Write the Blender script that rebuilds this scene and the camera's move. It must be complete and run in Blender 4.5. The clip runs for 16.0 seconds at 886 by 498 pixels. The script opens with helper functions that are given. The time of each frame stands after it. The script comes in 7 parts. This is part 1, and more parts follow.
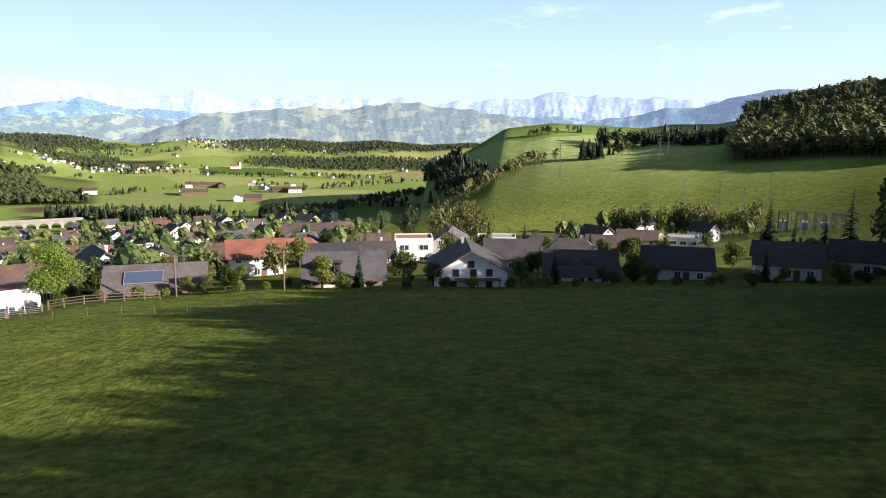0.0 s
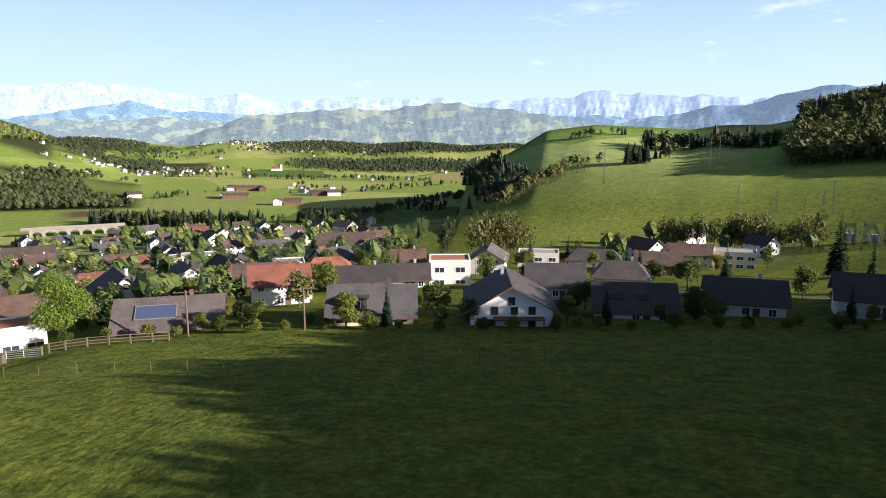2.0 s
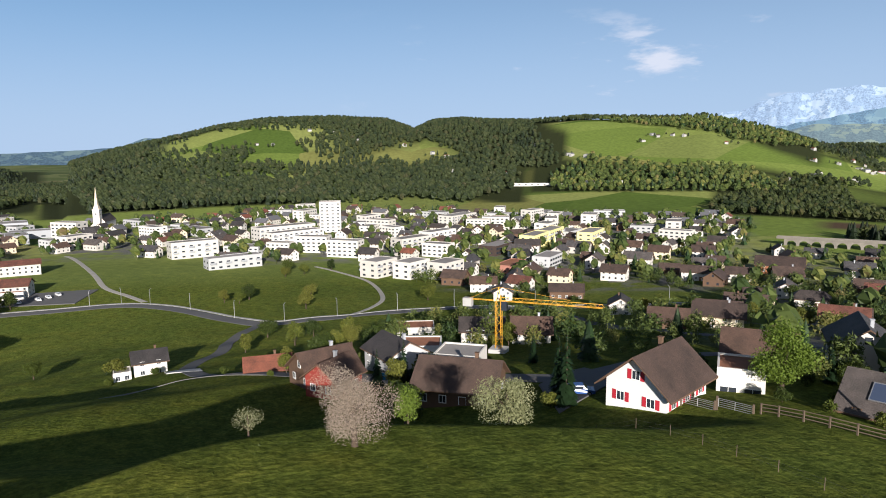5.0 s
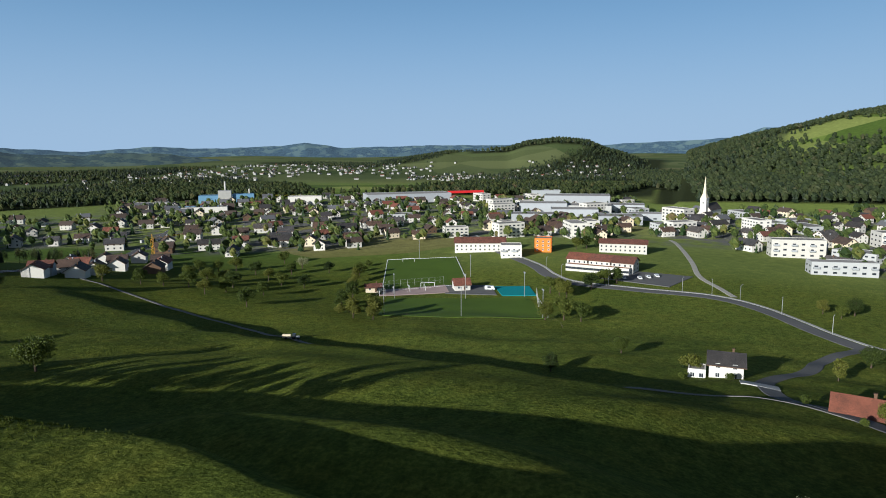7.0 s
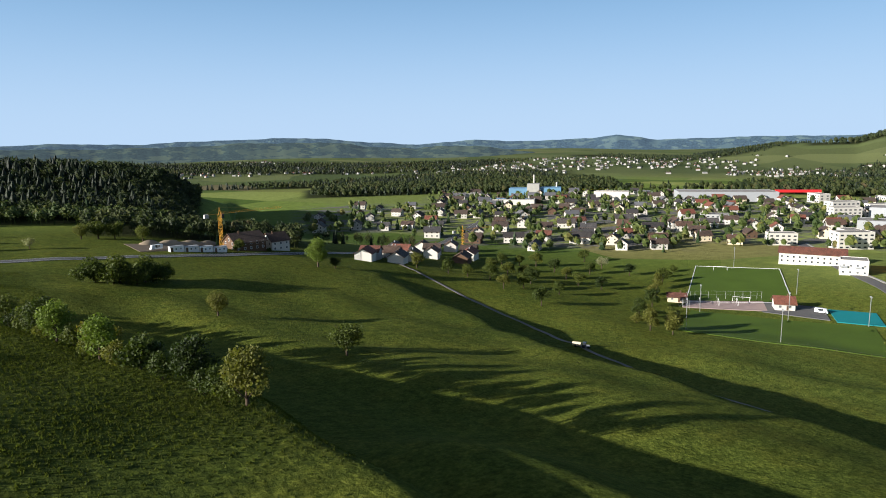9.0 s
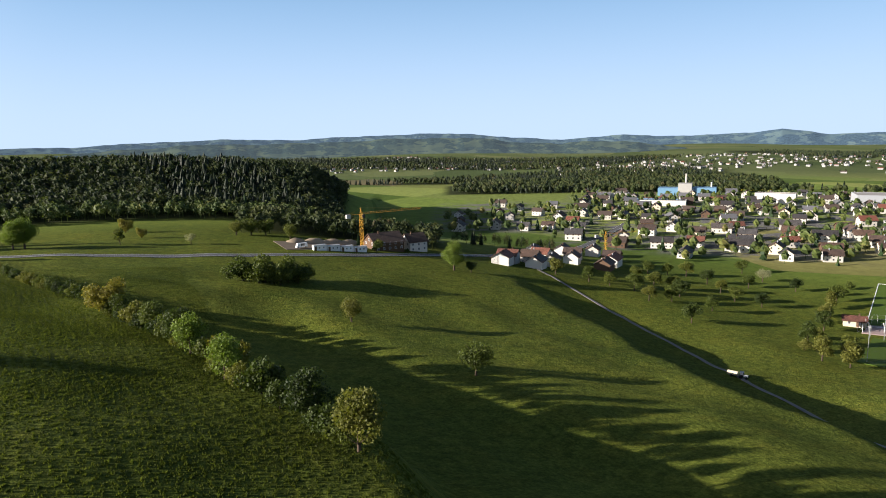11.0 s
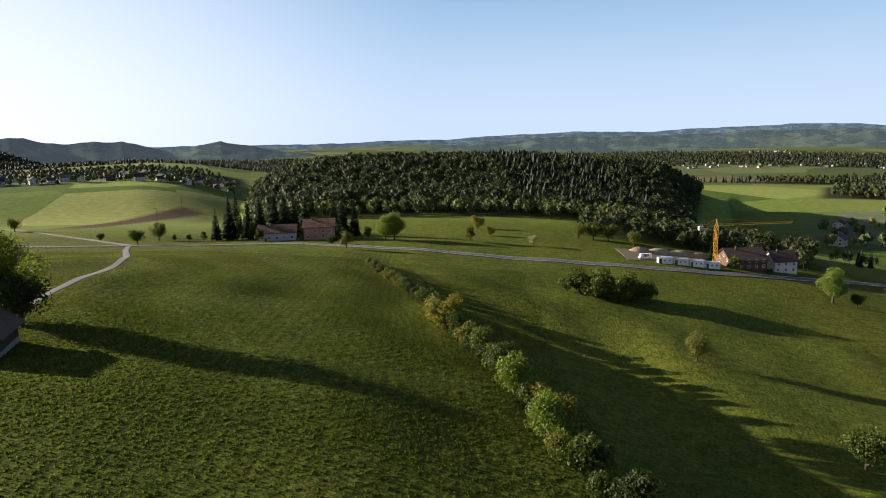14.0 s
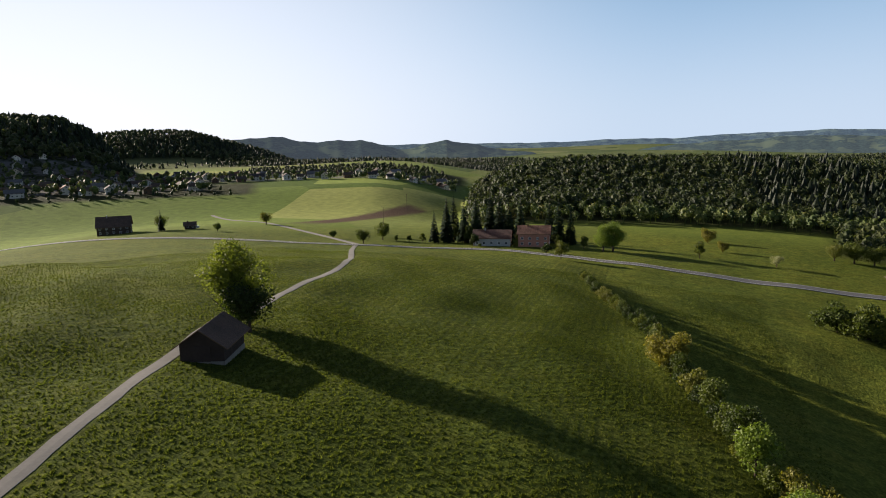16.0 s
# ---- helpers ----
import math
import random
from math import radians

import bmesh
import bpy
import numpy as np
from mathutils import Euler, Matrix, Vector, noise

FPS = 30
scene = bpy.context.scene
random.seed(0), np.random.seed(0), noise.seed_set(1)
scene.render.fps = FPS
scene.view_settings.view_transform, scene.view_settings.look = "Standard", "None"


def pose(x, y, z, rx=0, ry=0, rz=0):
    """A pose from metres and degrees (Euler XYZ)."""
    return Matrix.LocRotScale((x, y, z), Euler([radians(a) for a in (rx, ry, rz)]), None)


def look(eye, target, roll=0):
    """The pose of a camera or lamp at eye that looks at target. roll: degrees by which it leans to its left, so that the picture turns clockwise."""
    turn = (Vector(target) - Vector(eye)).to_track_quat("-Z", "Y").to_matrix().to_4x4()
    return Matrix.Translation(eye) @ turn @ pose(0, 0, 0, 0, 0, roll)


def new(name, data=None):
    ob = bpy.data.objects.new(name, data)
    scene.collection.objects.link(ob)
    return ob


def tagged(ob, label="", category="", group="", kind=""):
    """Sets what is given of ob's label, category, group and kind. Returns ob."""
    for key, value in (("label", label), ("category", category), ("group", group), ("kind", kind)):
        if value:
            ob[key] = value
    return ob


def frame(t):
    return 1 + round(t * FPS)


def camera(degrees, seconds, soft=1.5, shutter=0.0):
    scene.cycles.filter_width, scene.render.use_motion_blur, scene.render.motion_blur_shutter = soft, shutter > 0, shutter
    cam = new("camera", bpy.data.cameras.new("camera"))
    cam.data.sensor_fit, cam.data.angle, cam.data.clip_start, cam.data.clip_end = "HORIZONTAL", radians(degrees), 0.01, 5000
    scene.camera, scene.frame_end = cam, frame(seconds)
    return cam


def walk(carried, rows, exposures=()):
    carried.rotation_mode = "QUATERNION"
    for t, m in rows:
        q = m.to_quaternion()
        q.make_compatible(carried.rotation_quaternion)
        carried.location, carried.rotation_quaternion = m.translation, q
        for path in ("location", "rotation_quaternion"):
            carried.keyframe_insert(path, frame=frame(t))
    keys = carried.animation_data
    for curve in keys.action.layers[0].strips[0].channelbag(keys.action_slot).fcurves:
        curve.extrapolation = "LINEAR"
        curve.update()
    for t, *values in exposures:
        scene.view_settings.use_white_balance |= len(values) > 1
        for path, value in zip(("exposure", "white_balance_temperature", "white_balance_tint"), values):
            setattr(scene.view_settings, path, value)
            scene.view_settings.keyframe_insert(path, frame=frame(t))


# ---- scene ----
cam = camera(67.52, 16.0, 1.0)
PATH = [  # seconds, x, y, z, heading to the left of north, pitch, lean
    (0, 0.00, 0.00, 0.00, 0.000, -9.314, 0.134),
    (0.5, 0.25, 2.40, 0.81, 0.008, -9.344, 0.079),
    (1, 0.45, 5.17, 1.62, 0.014, -9.348, -0.027),
    (1.5, 0.38, 8.37, 2.42, 0.172, -9.359, -0.088),
    (2, 0.32, 11.32, 3.20, 3.468, -9.348, -0.284),
    (2.5, 0.03, 13.95, 4.16, 9.978, -9.319, -0.509),
    (3, -0.73, 16.53, 4.97, 15.688, -9.262, -0.480),
    (3.5, -1.66, 18.94, 5.76, 24.908, -9.115, -0.685),
    (4, -2.61, 21.35, 6.46, 39.631, -8.875, -0.981),
    (4.2, -3.10, 22.30, 6.91, 44.873, -8.796, -1.021),
    (6.3, -13.66, 26.42, 6.34, 94.337, -8.491, -0.192),
    (6.5, -14.54, 26.62, 6.86, 99.970, -8.612, -0.307),
    (7, -16.57, 27.54, 7.67, 112.782, -8.798, -0.411),
    (7.5, -19.61, 27.27, 8.36, 120.970, -8.938, -0.561),
    (8, -22.24, 26.10, 8.99, 127.481, -9.049, -0.626),
    (8.5, -24.26, 25.33, 9.81, 133.190, -9.167, -0.728),
    (9, -26.34, 23.85, 10.54, 139.007, -9.232, -0.797),
    (9.2, -26.93, 23.01, 10.75, 141.224, -9.244, -0.799),
    (11.3, -33.55, 14.98, 14.13, 152.968, -9.535, -0.816),
    (11.5, -33.72, 13.84, 14.45, 154.440, -9.552, -0.747),
    (12, -34.73, 11.18, 15.27, 159.356, -9.640, -0.746),
    (12.5, -35.59, 8.52, 16.06, 164.555, -9.690, -0.807),
    (13, -36.54, 5.76, 16.68, 170.139, -9.676, -0.978),
    (13.5, -37.23, 3.22, 17.55, 175.592, -9.672, -1.117),
    (14, -37.41, 0.80, 18.50, 180.601, -9.715, -1.212),
    (14.5, -37.19, -2.06, 19.32, 185.986, -9.680, -1.295),
    (15, -36.90, -4.82, 20.03, 191.265, -9.591, -1.385),
    (15.5, -36.43, -7.43, 20.72, 196.440, -9.483, -1.362),
    (16, -35.96, -9.72, 21.60, 199.280, -9.490, -1.249),
]


def flight_pose(x, y, z, heading, pitch, lean):
    return Matrix.Translation((x, y, z)) @ (Matrix.Rotation(radians(heading), 4, "Z") @ Matrix.Rotation(radians(90 + pitch), 4, "X") @ Matrix.Rotation(radians(lean), 4, "Z"))


LIGHT = [(0, 1.74, 5950, 20), (2, 1.59, 5950, 20), (4.2, 1.22, 6000, 18), (6.3, 0.41, 5350, 6), (7.5, 0.71, 5550, 7), (9.2, 1.06, 5850, 10), (12.5, 1.31, 6200, 15), (16, 1.09, 6500, 15)]
walk(cam, [(row[0], flight_pose(*row[1:])) for row in PATH], LIGHT)

# ---- sun, sky ----
SUN_ELEVATION, SUN_HEADING = 15.8, 252.5  # degrees; heading to the left of north (+y)
to_sun = Vector((-math.sin(radians(SUN_HEADING)) * math.cos(radians(SUN_ELEVATION)), math.cos(radians(SUN_HEADING)) * math.cos(radians(SUN_ELEVATION)), math.sin(radians(SUN_ELEVATION))))
world = bpy.data.worlds.new("sky")
scene.world = world
world.use_nodes = True
sky = world.node_tree.nodes.new("ShaderNodeTexSky")
sky.sky_type, sky.sun_disc = "NISHITA", False
sky.sun_elevation, sky.sun_rotation = radians(SUN_ELEVATION), radians(-SUN_HEADING)
sky.altitude, sky.air_density, sky.dust_density, sky.ozone_density = 600, 1.0, 0.2, 3.0
backing = world.node_tree.nodes["Background"]
backing.inputs[1].default_value = 0.026
way = world.node_tree.nodes.new("ShaderNodeTexCoord")
level = world.node_tree.nodes.new("ShaderNodeSeparateXYZ")
world.node_tree.links.new(way.outputs["Generated"], level.inputs[0])
share = world.node_tree.nodes.new("ShaderNodeMapRange")  # pale haze that thins out upwards
share.interpolation_type = "SMOOTHSTEP"
for i, value in enumerate((-0.02, 0.55, 0.94, 0.0)):
    share.inputs[i + 1].default_value = value
world.node_tree.links.new(level.outputs[2], share.inputs[0])
pale = world.node_tree.nodes.new("ShaderNodeMix")
pale.data_type = "RGBA"
world.node_tree.links.new(share.outputs[0], pale.inputs[0])
world.node_tree.links.new(sky.outputs[0], pale.inputs[6])
tone_up = world.node_tree.nodes.new("ShaderNodeMapRange")
tone_up.interpolation_type = "SMOOTHSTEP"
for i, value in enumerate((0.0, 0.27, 0.0, 1.0)):
    tone_up.inputs[i + 1].default_value = value
world.node_tree.links.new(level.outputs[2], tone_up.inputs[0])
upper = world.node_tree.nodes.new("ShaderNodeMix")
upper.data_type = "RGBA"
upper.inputs[6].default_value = (10.8, 13.6, 16.6, 1)
upper.inputs[7].default_value = (7.0, 11.9, 17.2, 1)
north = world.node_tree.nodes.new("ShaderNodeMapRange")
north.interpolation_type = "SMOOTHSTEP"
for i, value in enumerate((-0.1, 0.85, 1.0, 0.5)):
    north.inputs[i + 1].default_value = value
world.node_tree.links.new(level.outputs[1], north.inputs[0])
clear = world.node_tree.nodes.new("ShaderNodeMath")
clear.operation = "MULTIPLY"
world.node_tree.links.new(tone_up.outputs[0], clear.inputs[0])
world.node_tree.links.new(north.outputs[0], clear.inputs[1])
world.node_tree.links.new(clear.outputs[0], upper.inputs[0])
world.node_tree.links.new(upper.outputs[2], pale.inputs[7])
# small fair-weather clouds low in the north
cloud_place = world.node_tree.nodes.new("ShaderNodeMapping")
cloud_place.inputs["Scale"].default_value = (1, 1, 3.6)
world.node_tree.links.new(way.outputs["Generated"], cloud_place.inputs[0])
puffs = world.node_tree.nodes.new("ShaderNodeTexNoise")
puffs.inputs["Scale"].default_value, puffs.inputs["Detail"].default_value, puffs.inputs["Roughness"].default_value = 5.2, 6.0, 0.58
world.node_tree.links.new(cloud_place.outputs[0], puffs.inputs["Vector"])


def fade(source, low, high, a, b):
    n = world.node_tree.nodes.new("ShaderNodeMapRange")
    n.interpolation_type = "SMOOTHSTEP"
    for i, value in enumerate((low, high, a, b)):
        n.inputs[i + 1].default_value = value
    world.node_tree.links.new(source, n.inputs[0])
    return n.outputs[0]


def times(a, b):
    n = world.node_tree.nodes.new("ShaderNodeMath")
    n.operation = "MULTIPLY"
    world.node_tree.links.new(a, n.inputs[0])
    world.node_tree.links.new(b, n.inputs[1])
    return n.outputs[0]


cover = times(times(fade(puffs.outputs[0], 0.585, 0.70, 0.0, 0.75), fade(level.outputs[1], 0.25, 0.6, 0.0, 1.0)), times(fade(level.outputs[2], 0.03, 0.07, 0.0, 1.0), fade(level.outputs[2], 0.13, 0.21, 1.0, 0.0)))
cloudy = world.node_tree.nodes.new("ShaderNodeMix")
cloudy.data_type = "RGBA"
cloudy.inputs[7].default_value = (19.0, 18.4, 18.2, 1)
world.node_tree.links.new(cover, cloudy.inputs[0])
world.node_tree.links.new(pale.outputs[2], cloudy.inputs[6])
# the sky whitens towards the sun
toward = world.node_tree.nodes.new("ShaderNodeVectorMath")
toward.operation = "DOT_PRODUCT"
world.node_tree.links.new(way.outputs["Generated"], toward.inputs[0])
toward.inputs[1].default_value = tuple(to_sun)
aureole = world.node_tree.nodes.new("ShaderNodeMix")
aureole.data_type = "RGBA"
aureole.inputs[7].default_value = (25.5, 24.8, 24.0, 1)
world.node_tree.links.new(times(fade(toward.outputs["Value"], 0.3, 1.0, 0.0, 0.55), fade(level.outputs[2], 0.0, 0.6, 1.0, 0.45)), aureole.inputs[0])
world.node_tree.links.new(cloudy.outputs[2], aureole.inputs[6])
world.node_tree.links.new(aureole.outputs[2], backing.inputs[0])
sun = new("sun", bpy.data.lights.new("sun", "SUN"))
sun.data.energy, sun.data.angle, sun.data.color = 5.0, radians(0.53), (1.0, 0.89, 0.72)
sun.matrix_world = look(to_sun * 100, (0, 0, 0))

# ---- lie of the land ----
# rounded rises: x, y, height, radius
RISES_HILL = [(0, 0, 0.2, 32), (0, 30, 0.3, 32), (0, 60, -0.3, 38), (0, 104, -1.8, 47), (-34, 71, 1.2, 40), (-68, 83, 0.2, 45), (-51, 32, 5.3, 34), (-56, -45, 0.6, 40), (-48, -87, 2.7, 48), (-36, -123, 3.3, 55), (26, -86, -3.3, 49), (28, -179, 2.3, 69), (69, -209, -0.7, 78), (-13, -204, -0.6, 73), (31, -307, -3.6, 97), (-39, -289, 2.0, 92), (-67, -172, -5.3, 67), (-73, -250, 0.0, 84), (-104, -105, -4.2, 57)]
RISES_SLOPE = [(-157, -85, 2.4, 63), (-124, -15, 3.9, 50), (-191, -56, 1.4, 66), (-189, 30, -0.7, 63), (-262, -25, -1.8, 80), (-290, -105, -7.6, 91), (-175, -277, 6.8, 98), (-174, -340, 5.8, 110), (-264, -317, -2.5, 110), (-342, 181, -2.2, 106), (-230, 110, 0.6, 77), (60, 110, -1.6, 54), (100, 90, -3.1, 58), (130, -357, -3.9, 110), (247, -414, 10.9, 110), (-80, 338, 2.8, 99), (0, 220, 2.8, 72), (-60, 180, 1.1, 64), (-120, 130, 3.1, 60)]
RISES_VALLEY = [(-150, 220, 0.7, 80), (-40, 280, 1.2, 86), (60, 220, -3.2, 75), (120, 180, -6.7, 74), (167, 460, 23.5, 110), (167, 341, 9.0, 110), (120, 280, -12.2, 93), (60, 330, -6.5, 99), (100, 400, 8.7, 110), (-250, 330, 1.3, 110), (-400, 60, -0.7, 110), (-420, -75, 5.6, 110), (-500, -200, -0.1, 110), (-400, -300, -2.0, 110), (40, -30, -0.4, 42), (60, 30, 0.4, 44), (100, -60, 3.1, 57), (120, 30, -1.1, 57), (80, -130, -0.5, 64)]
RISES_TERRACE = [(185, 325, -12.0, 70), (72, 405, 3.0, 50), (-77, -33, 2.8, 9), (-77, -20, 3.1, 10), (-76, -6, 3.3, 10), (-74, 8, 3.2, 10), (-70, 21, 2.5, 9)]
RISES_OUTER = [(150, -200, 1.7, 85), (-110, 20, 0.6, 46), (-20, -40, 2.3, 37), (-90, -60, -2.1, 48), (-90, -10, 0.6, 42), (-330, -30, 2.0, 95), (-20, 140, 0.1, 55), (-60, 140, 0.5, 56), (-100, 100, 2.0, 52), (40, 160, 2.2, 62), (0, -380, 5.0, 110), (-100, -420, 8.4, 110), (100, -480, 8.4, 110), (200, -300, 2.6, 110), (300, -300, 15.1, 110), (-300, -450, -0.1, 110), (250, 150, 15.2, 93), (250, 300, 26.4, 110), (300, 0, 35.2, 96)]

# far ranges: distance, depth, and heading:angle of elevation of the crest
RANGE_FRONT = [(-10, -1.8), (-6, -1.2), (-3, -0.7), (1, -0.9), (5, -0.5), (9, -0.7), (13, -0.35), (17, -0.5), (20, -0.2), (24, -0.5), (28, -0.2), (32, 0.0), (36, -0.6)]
RANGE_WEST = [(26, -2.6), (29, -1.6), (32, -0.4), (35.4, 0.8), (38.2, 1.75), (41, 2.3), (45, 2.2), (51, 2.4), (55, 2.15), (58, 2.2), (61, 2.4), (63.4, 2.3), (65.1, 1.6), (67.4, 2.4), (72, 2.65), (77.3, 2.5), (81.3, 1.9), (84, 1.2), (88.7, 0.2), (92, -0.8)]
RANGE_KNOLL = [(96, -1.2), (98.8, -0.4), (100.2, 0.25), (102.7, 0.45), (105.3, 0.15), (106.8, -0.35), (112, -0.5), (118, -1.4)]
RANGE_EAST = [(300, 2.5), (322, 2.8), (327, 2.4), (331, 1.6), (334, 1.0), (336, 0.6), (339.5, 0.6), (341.6, 0.3), (345, 0.5), (349, 0.75), (353, 0.3), (355, -0.9), (358, -2.6), (362, -4.5), (367, -6.5)]
RANGE_WOOD = [(156, -5), (159, -3.8), (161, -2.6), (163.5, -2.1), (167.5, -1.8), (173, -1.5), (179, -1.5), (186.7, -1.5), (190, -1.8), (193, -2.8), (195.5, -4.4)]
RANGE_SOUTH = [(221.5, -2.6), (223.4, -0.9), (224.3, 0.2), (225.7, 1.5), (227.4, 2.2), (229, 2.35), (232, 2.4), (245, 2.2)]
RANGE_BACK = [(211, -1.4), (212.7, -0.7), (214.9, 0.0), (216.6, 0.45), (218.7, 1.1), (222.4, 1.25), (225.5, 1.0), (230, 0.8)]
RANGES = [(2150, 430, RANGE_FRONT), (1700, 520, RANGE_WEST), (2500, 420, RANGE_KNOLL), (640, 190, RANGE_EAST), (640, 170, RANGE_WOOD), (1150, 200, RANGE_SOUTH), (1900, 260, RANGE_BACK)]
CENTRE = (-18.0, 10.0, 8.0)


BRINK_UPPER = [(-200, -20), (-181, -26), (-131, -38), (-93, -49), (-56, -57), (-44, -56.5), (-30, -55.5), (-17, -54), (0, -52), (14, -53), (28, -56), (42, -58), (55, -54), (72, -48), (90, -46)]
BRINK_LOWER = [(-230, -200), (-185, -189), (-130, -177), (-95, -166), (-62, -155), (-35, -147), (-10, -141), (15, -138), (35, -136)]


def brink(x, y, edge, drop, steep, bottom, out):
    """A bank that falls to the west of an edge running north, and is lost again further down."""
    s = np.interp(y, [e[0] for e in edge], [e[1] for e in edge]) - x + 1.6 * np.sin(y / 7.3) + 2.2 * np.sin(y / 17.0 + 1)
    deep = drop * np.interp(y, [edge[0][0], edge[0][0] + 45, edge[-1][0] - 30, edge[-1][0]], [0, 1, 1, 0])
    fall, rise = np.clip(s / steep, 0, 1), np.clip((s - bottom) / (out - bottom), 0, 1)
    return -deep * (fall * fall * (3 - 2 * fall) - rise * rise * (3 - 2 * rise)) + 0.12 * deep * np.exp(-((s / 9) ** 2))


def ripple(x, y):
    """Uneven ground: hummocks and cattle terraces on the slopes."""
    return 0.5 * np.sin(x / 9.1 + 1.7 * np.sin(y / 23.0)) * np.sin(y / 13.7 + 1.3 * np.sin(x / 31.0)) + 0.28 * np.sin(x / 4.3 + y / 11.0 + 2 * np.sin(y / 17.0)) + 0.35 * np.sin((x - 0.6 * y) / 21.0 + np.sin(y / 9.0))


def ground_z(x, y):
    """Height of the ground, for arrays."""
    x, y = np.asarray(x, float), np.asarray(y, float)
    near = -66 + 58 * np.exp(-(((x - 70) / 230) ** 2 + ((y + 40) / 330) ** 2))
    for cx, cy, h, r in RISES_HILL + RISES_SLOPE + RISES_VALLEY + RISES_TERRACE + RISES_OUTER:
        near = near + h * np.exp(-((x - cx) ** 2 + (y - cy) ** 2) / (2 * r * r))
    near = near + brink(x, y, BRINK_UPPER, 6.0, 10.0, 28.0, 72.0) + brink(x, y, BRINK_LOWER, 4.5, 13.0, 24.0, 70.0)
    dx, dy = x - CENTRE[0], y - CENTRE[1]
    near = near + ripple(x, y) * np.clip((np.hypot(dx, dy) - 25) / 130, 0.15, 1) * np.clip((330 - np.hypot(dx, dy)) / 120, 0, 1)
    r, heading = np.hypot(dx, dy), np.degrees(np.arctan2(-dx, dy)) % 360
    upland = np.clip((heading - 190) / 14, 0, 1) * np.clip((300 - heading) / 30, 0, 1) * np.clip((2100 - r) / 700, 0, 1)
    far = -66 + 41 * upland * upland * (3 - 2 * upland) + 10 * np.sin(x / 310 + 1) * np.sin(y / 270) * np.clip((r - 500) / 700, 0, 1) + 14 * np.clip((r - 1500) / 3000, 0, 1)
    out = near + (far - near) * np.clip((r - 430) / 330, 0, 1) ** 2 * (3 - 2 * np.clip((r - 430) / 330, 0, 1))
    for distance, depth, crest in RANGES:
        a = np.array([c[0] for c in crest], float)
        e = np.interp(np.where(heading > a[-1] + 40, heading - 360, heading), a, [c[1] for c in crest], left=-9, right=-9)
        top = CENTRE[2] + distance * np.tan(np.radians(e))
        lift = np.maximum(top - out, 0) * np.exp(-(((r - distance) / depth) ** 2))
        out = out + lift
    return out


# ---- end of the land ----

# ---- materials ----
def node(tree, kind, **inputs):
    n = tree.nodes.new(kind)
    for key, value in inputs.items():
        n.inputs[key.replace("_", " ")].default_value = value
    return n


def ramp(tree, source, stops):
    n = tree.nodes.new("ShaderNodeValToRGB")
    e = n.color_ramp.elements
    while len(e) < len(stops):
        e.new(0.5)
    for item, (at, color) in zip(e, stops):
        item.position, item.color = at, (*color, 1)
    tree.links.new(source, n.inputs[0])
    return n.outputs[0]


def blend(tree, factor, a, b, mode="MIX"):
    n = tree.nodes.new("ShaderNodeMix")
    n.data_type, n.blend_type = "RGBA", mode
    for socket, value in ((n.inputs[0], factor), (n.inputs[6], a), (n.inputs[7], b)):
        if isinstance(value, bpy.types.NodeSocket):
            tree.links.new(value, socket)
        else:
            socket.default_value = value if isinstance(value, (int, float)) else (*value, 1)
    return n.outputs[2]


def maths(tree, how, a, b=0.0, clamp=False):
    n = tree.nodes.new("ShaderNodeMath")
    n.operation, n.use_clamp = how, clamp
    for socket, value in ((n.inputs[0], a), (n.inputs[1], b)):
        if isinstance(value, bpy.types.NodeSocket):
            tree.links.new(value, socket)
        else:
            socket.default_value = value
    return n.outputs[0]


def place_of(tree, scale=(1, 1, 1), turn=0.0):
    p = tree.nodes.new("ShaderNodeNewGeometry")
    m = tree.nodes.new("ShaderNodeMapping")
    m.inputs["Scale"].default_value, m.inputs["Rotation"].default_value = scale, (0, 0, turn)
    tree.links.new(p.outputs["Position"], m.inputs[0])
    return m.outputs[0]


def noise_of(tree, where, scale, detail=4.0, rough=0.6):
    n = node(tree, "ShaderNodeTexNoise", Scale=scale, Detail=detail, Roughness=rough)
    tree.links.new(where, n.inputs["Vector"])
    return n.outputs[0]


def start(name, rough=0.9, metallic=0.0):
    m = bpy.data.materials.new(name)
    m.use_nodes = True
    b = m.node_tree.nodes["Principled BSDF"]
    b.inputs["Roughness"].default_value, b.inputs["Metallic"].default_value = rough, metallic
    return m, m.node_tree, b


def surface(name, color, rough=0.85, vary=0.25, grain=3.0, bump=0.15, metallic=0.0, by_object=0.25, coarse=0.25):
    """A weathered surface: two scales of stain, fine relief, and a shade of its own for each object."""
    m, t, b = start(name, rough, metallic)
    where = place_of(t)
    fine, wide = noise_of(t, where, grain), noise_of(t, where, coarse, 3.0)
    info = t.nodes.new("ShaderNodeObjectInfo")
    shade = maths(t, "ADD", maths(t, "MULTIPLY", fine, vary), maths(t, "MULTIPLY", wide, vary * 1.4))
    shade = maths(t, "ADD", shade, maths(t, "MULTIPLY", info.outputs["Random"], by_object))
    shade = maths(t, "ADD", shade, 1 - vary * 1.2 - by_object / 2)
    grey = t.nodes.new("ShaderNodeCombineColor")
    for i in range(3):
        t.links.new(shade, grey.inputs[i])
    t.links.new(blend(t, 1.0, color, grey.outputs[0], "MULTIPLY"), b.inputs["Base Color"])
    if rough > 0.75:
        b.inputs["Specular IOR Level"].default_value = 0.12
    if bump:
        n = node(t, "ShaderNodeBump", Strength=bump, Distance=0.05)
        t.links.new(fine, n.inputs["Height"])
        t.links.new(n.outputs[0], b.inputs["Normal"])
    return m


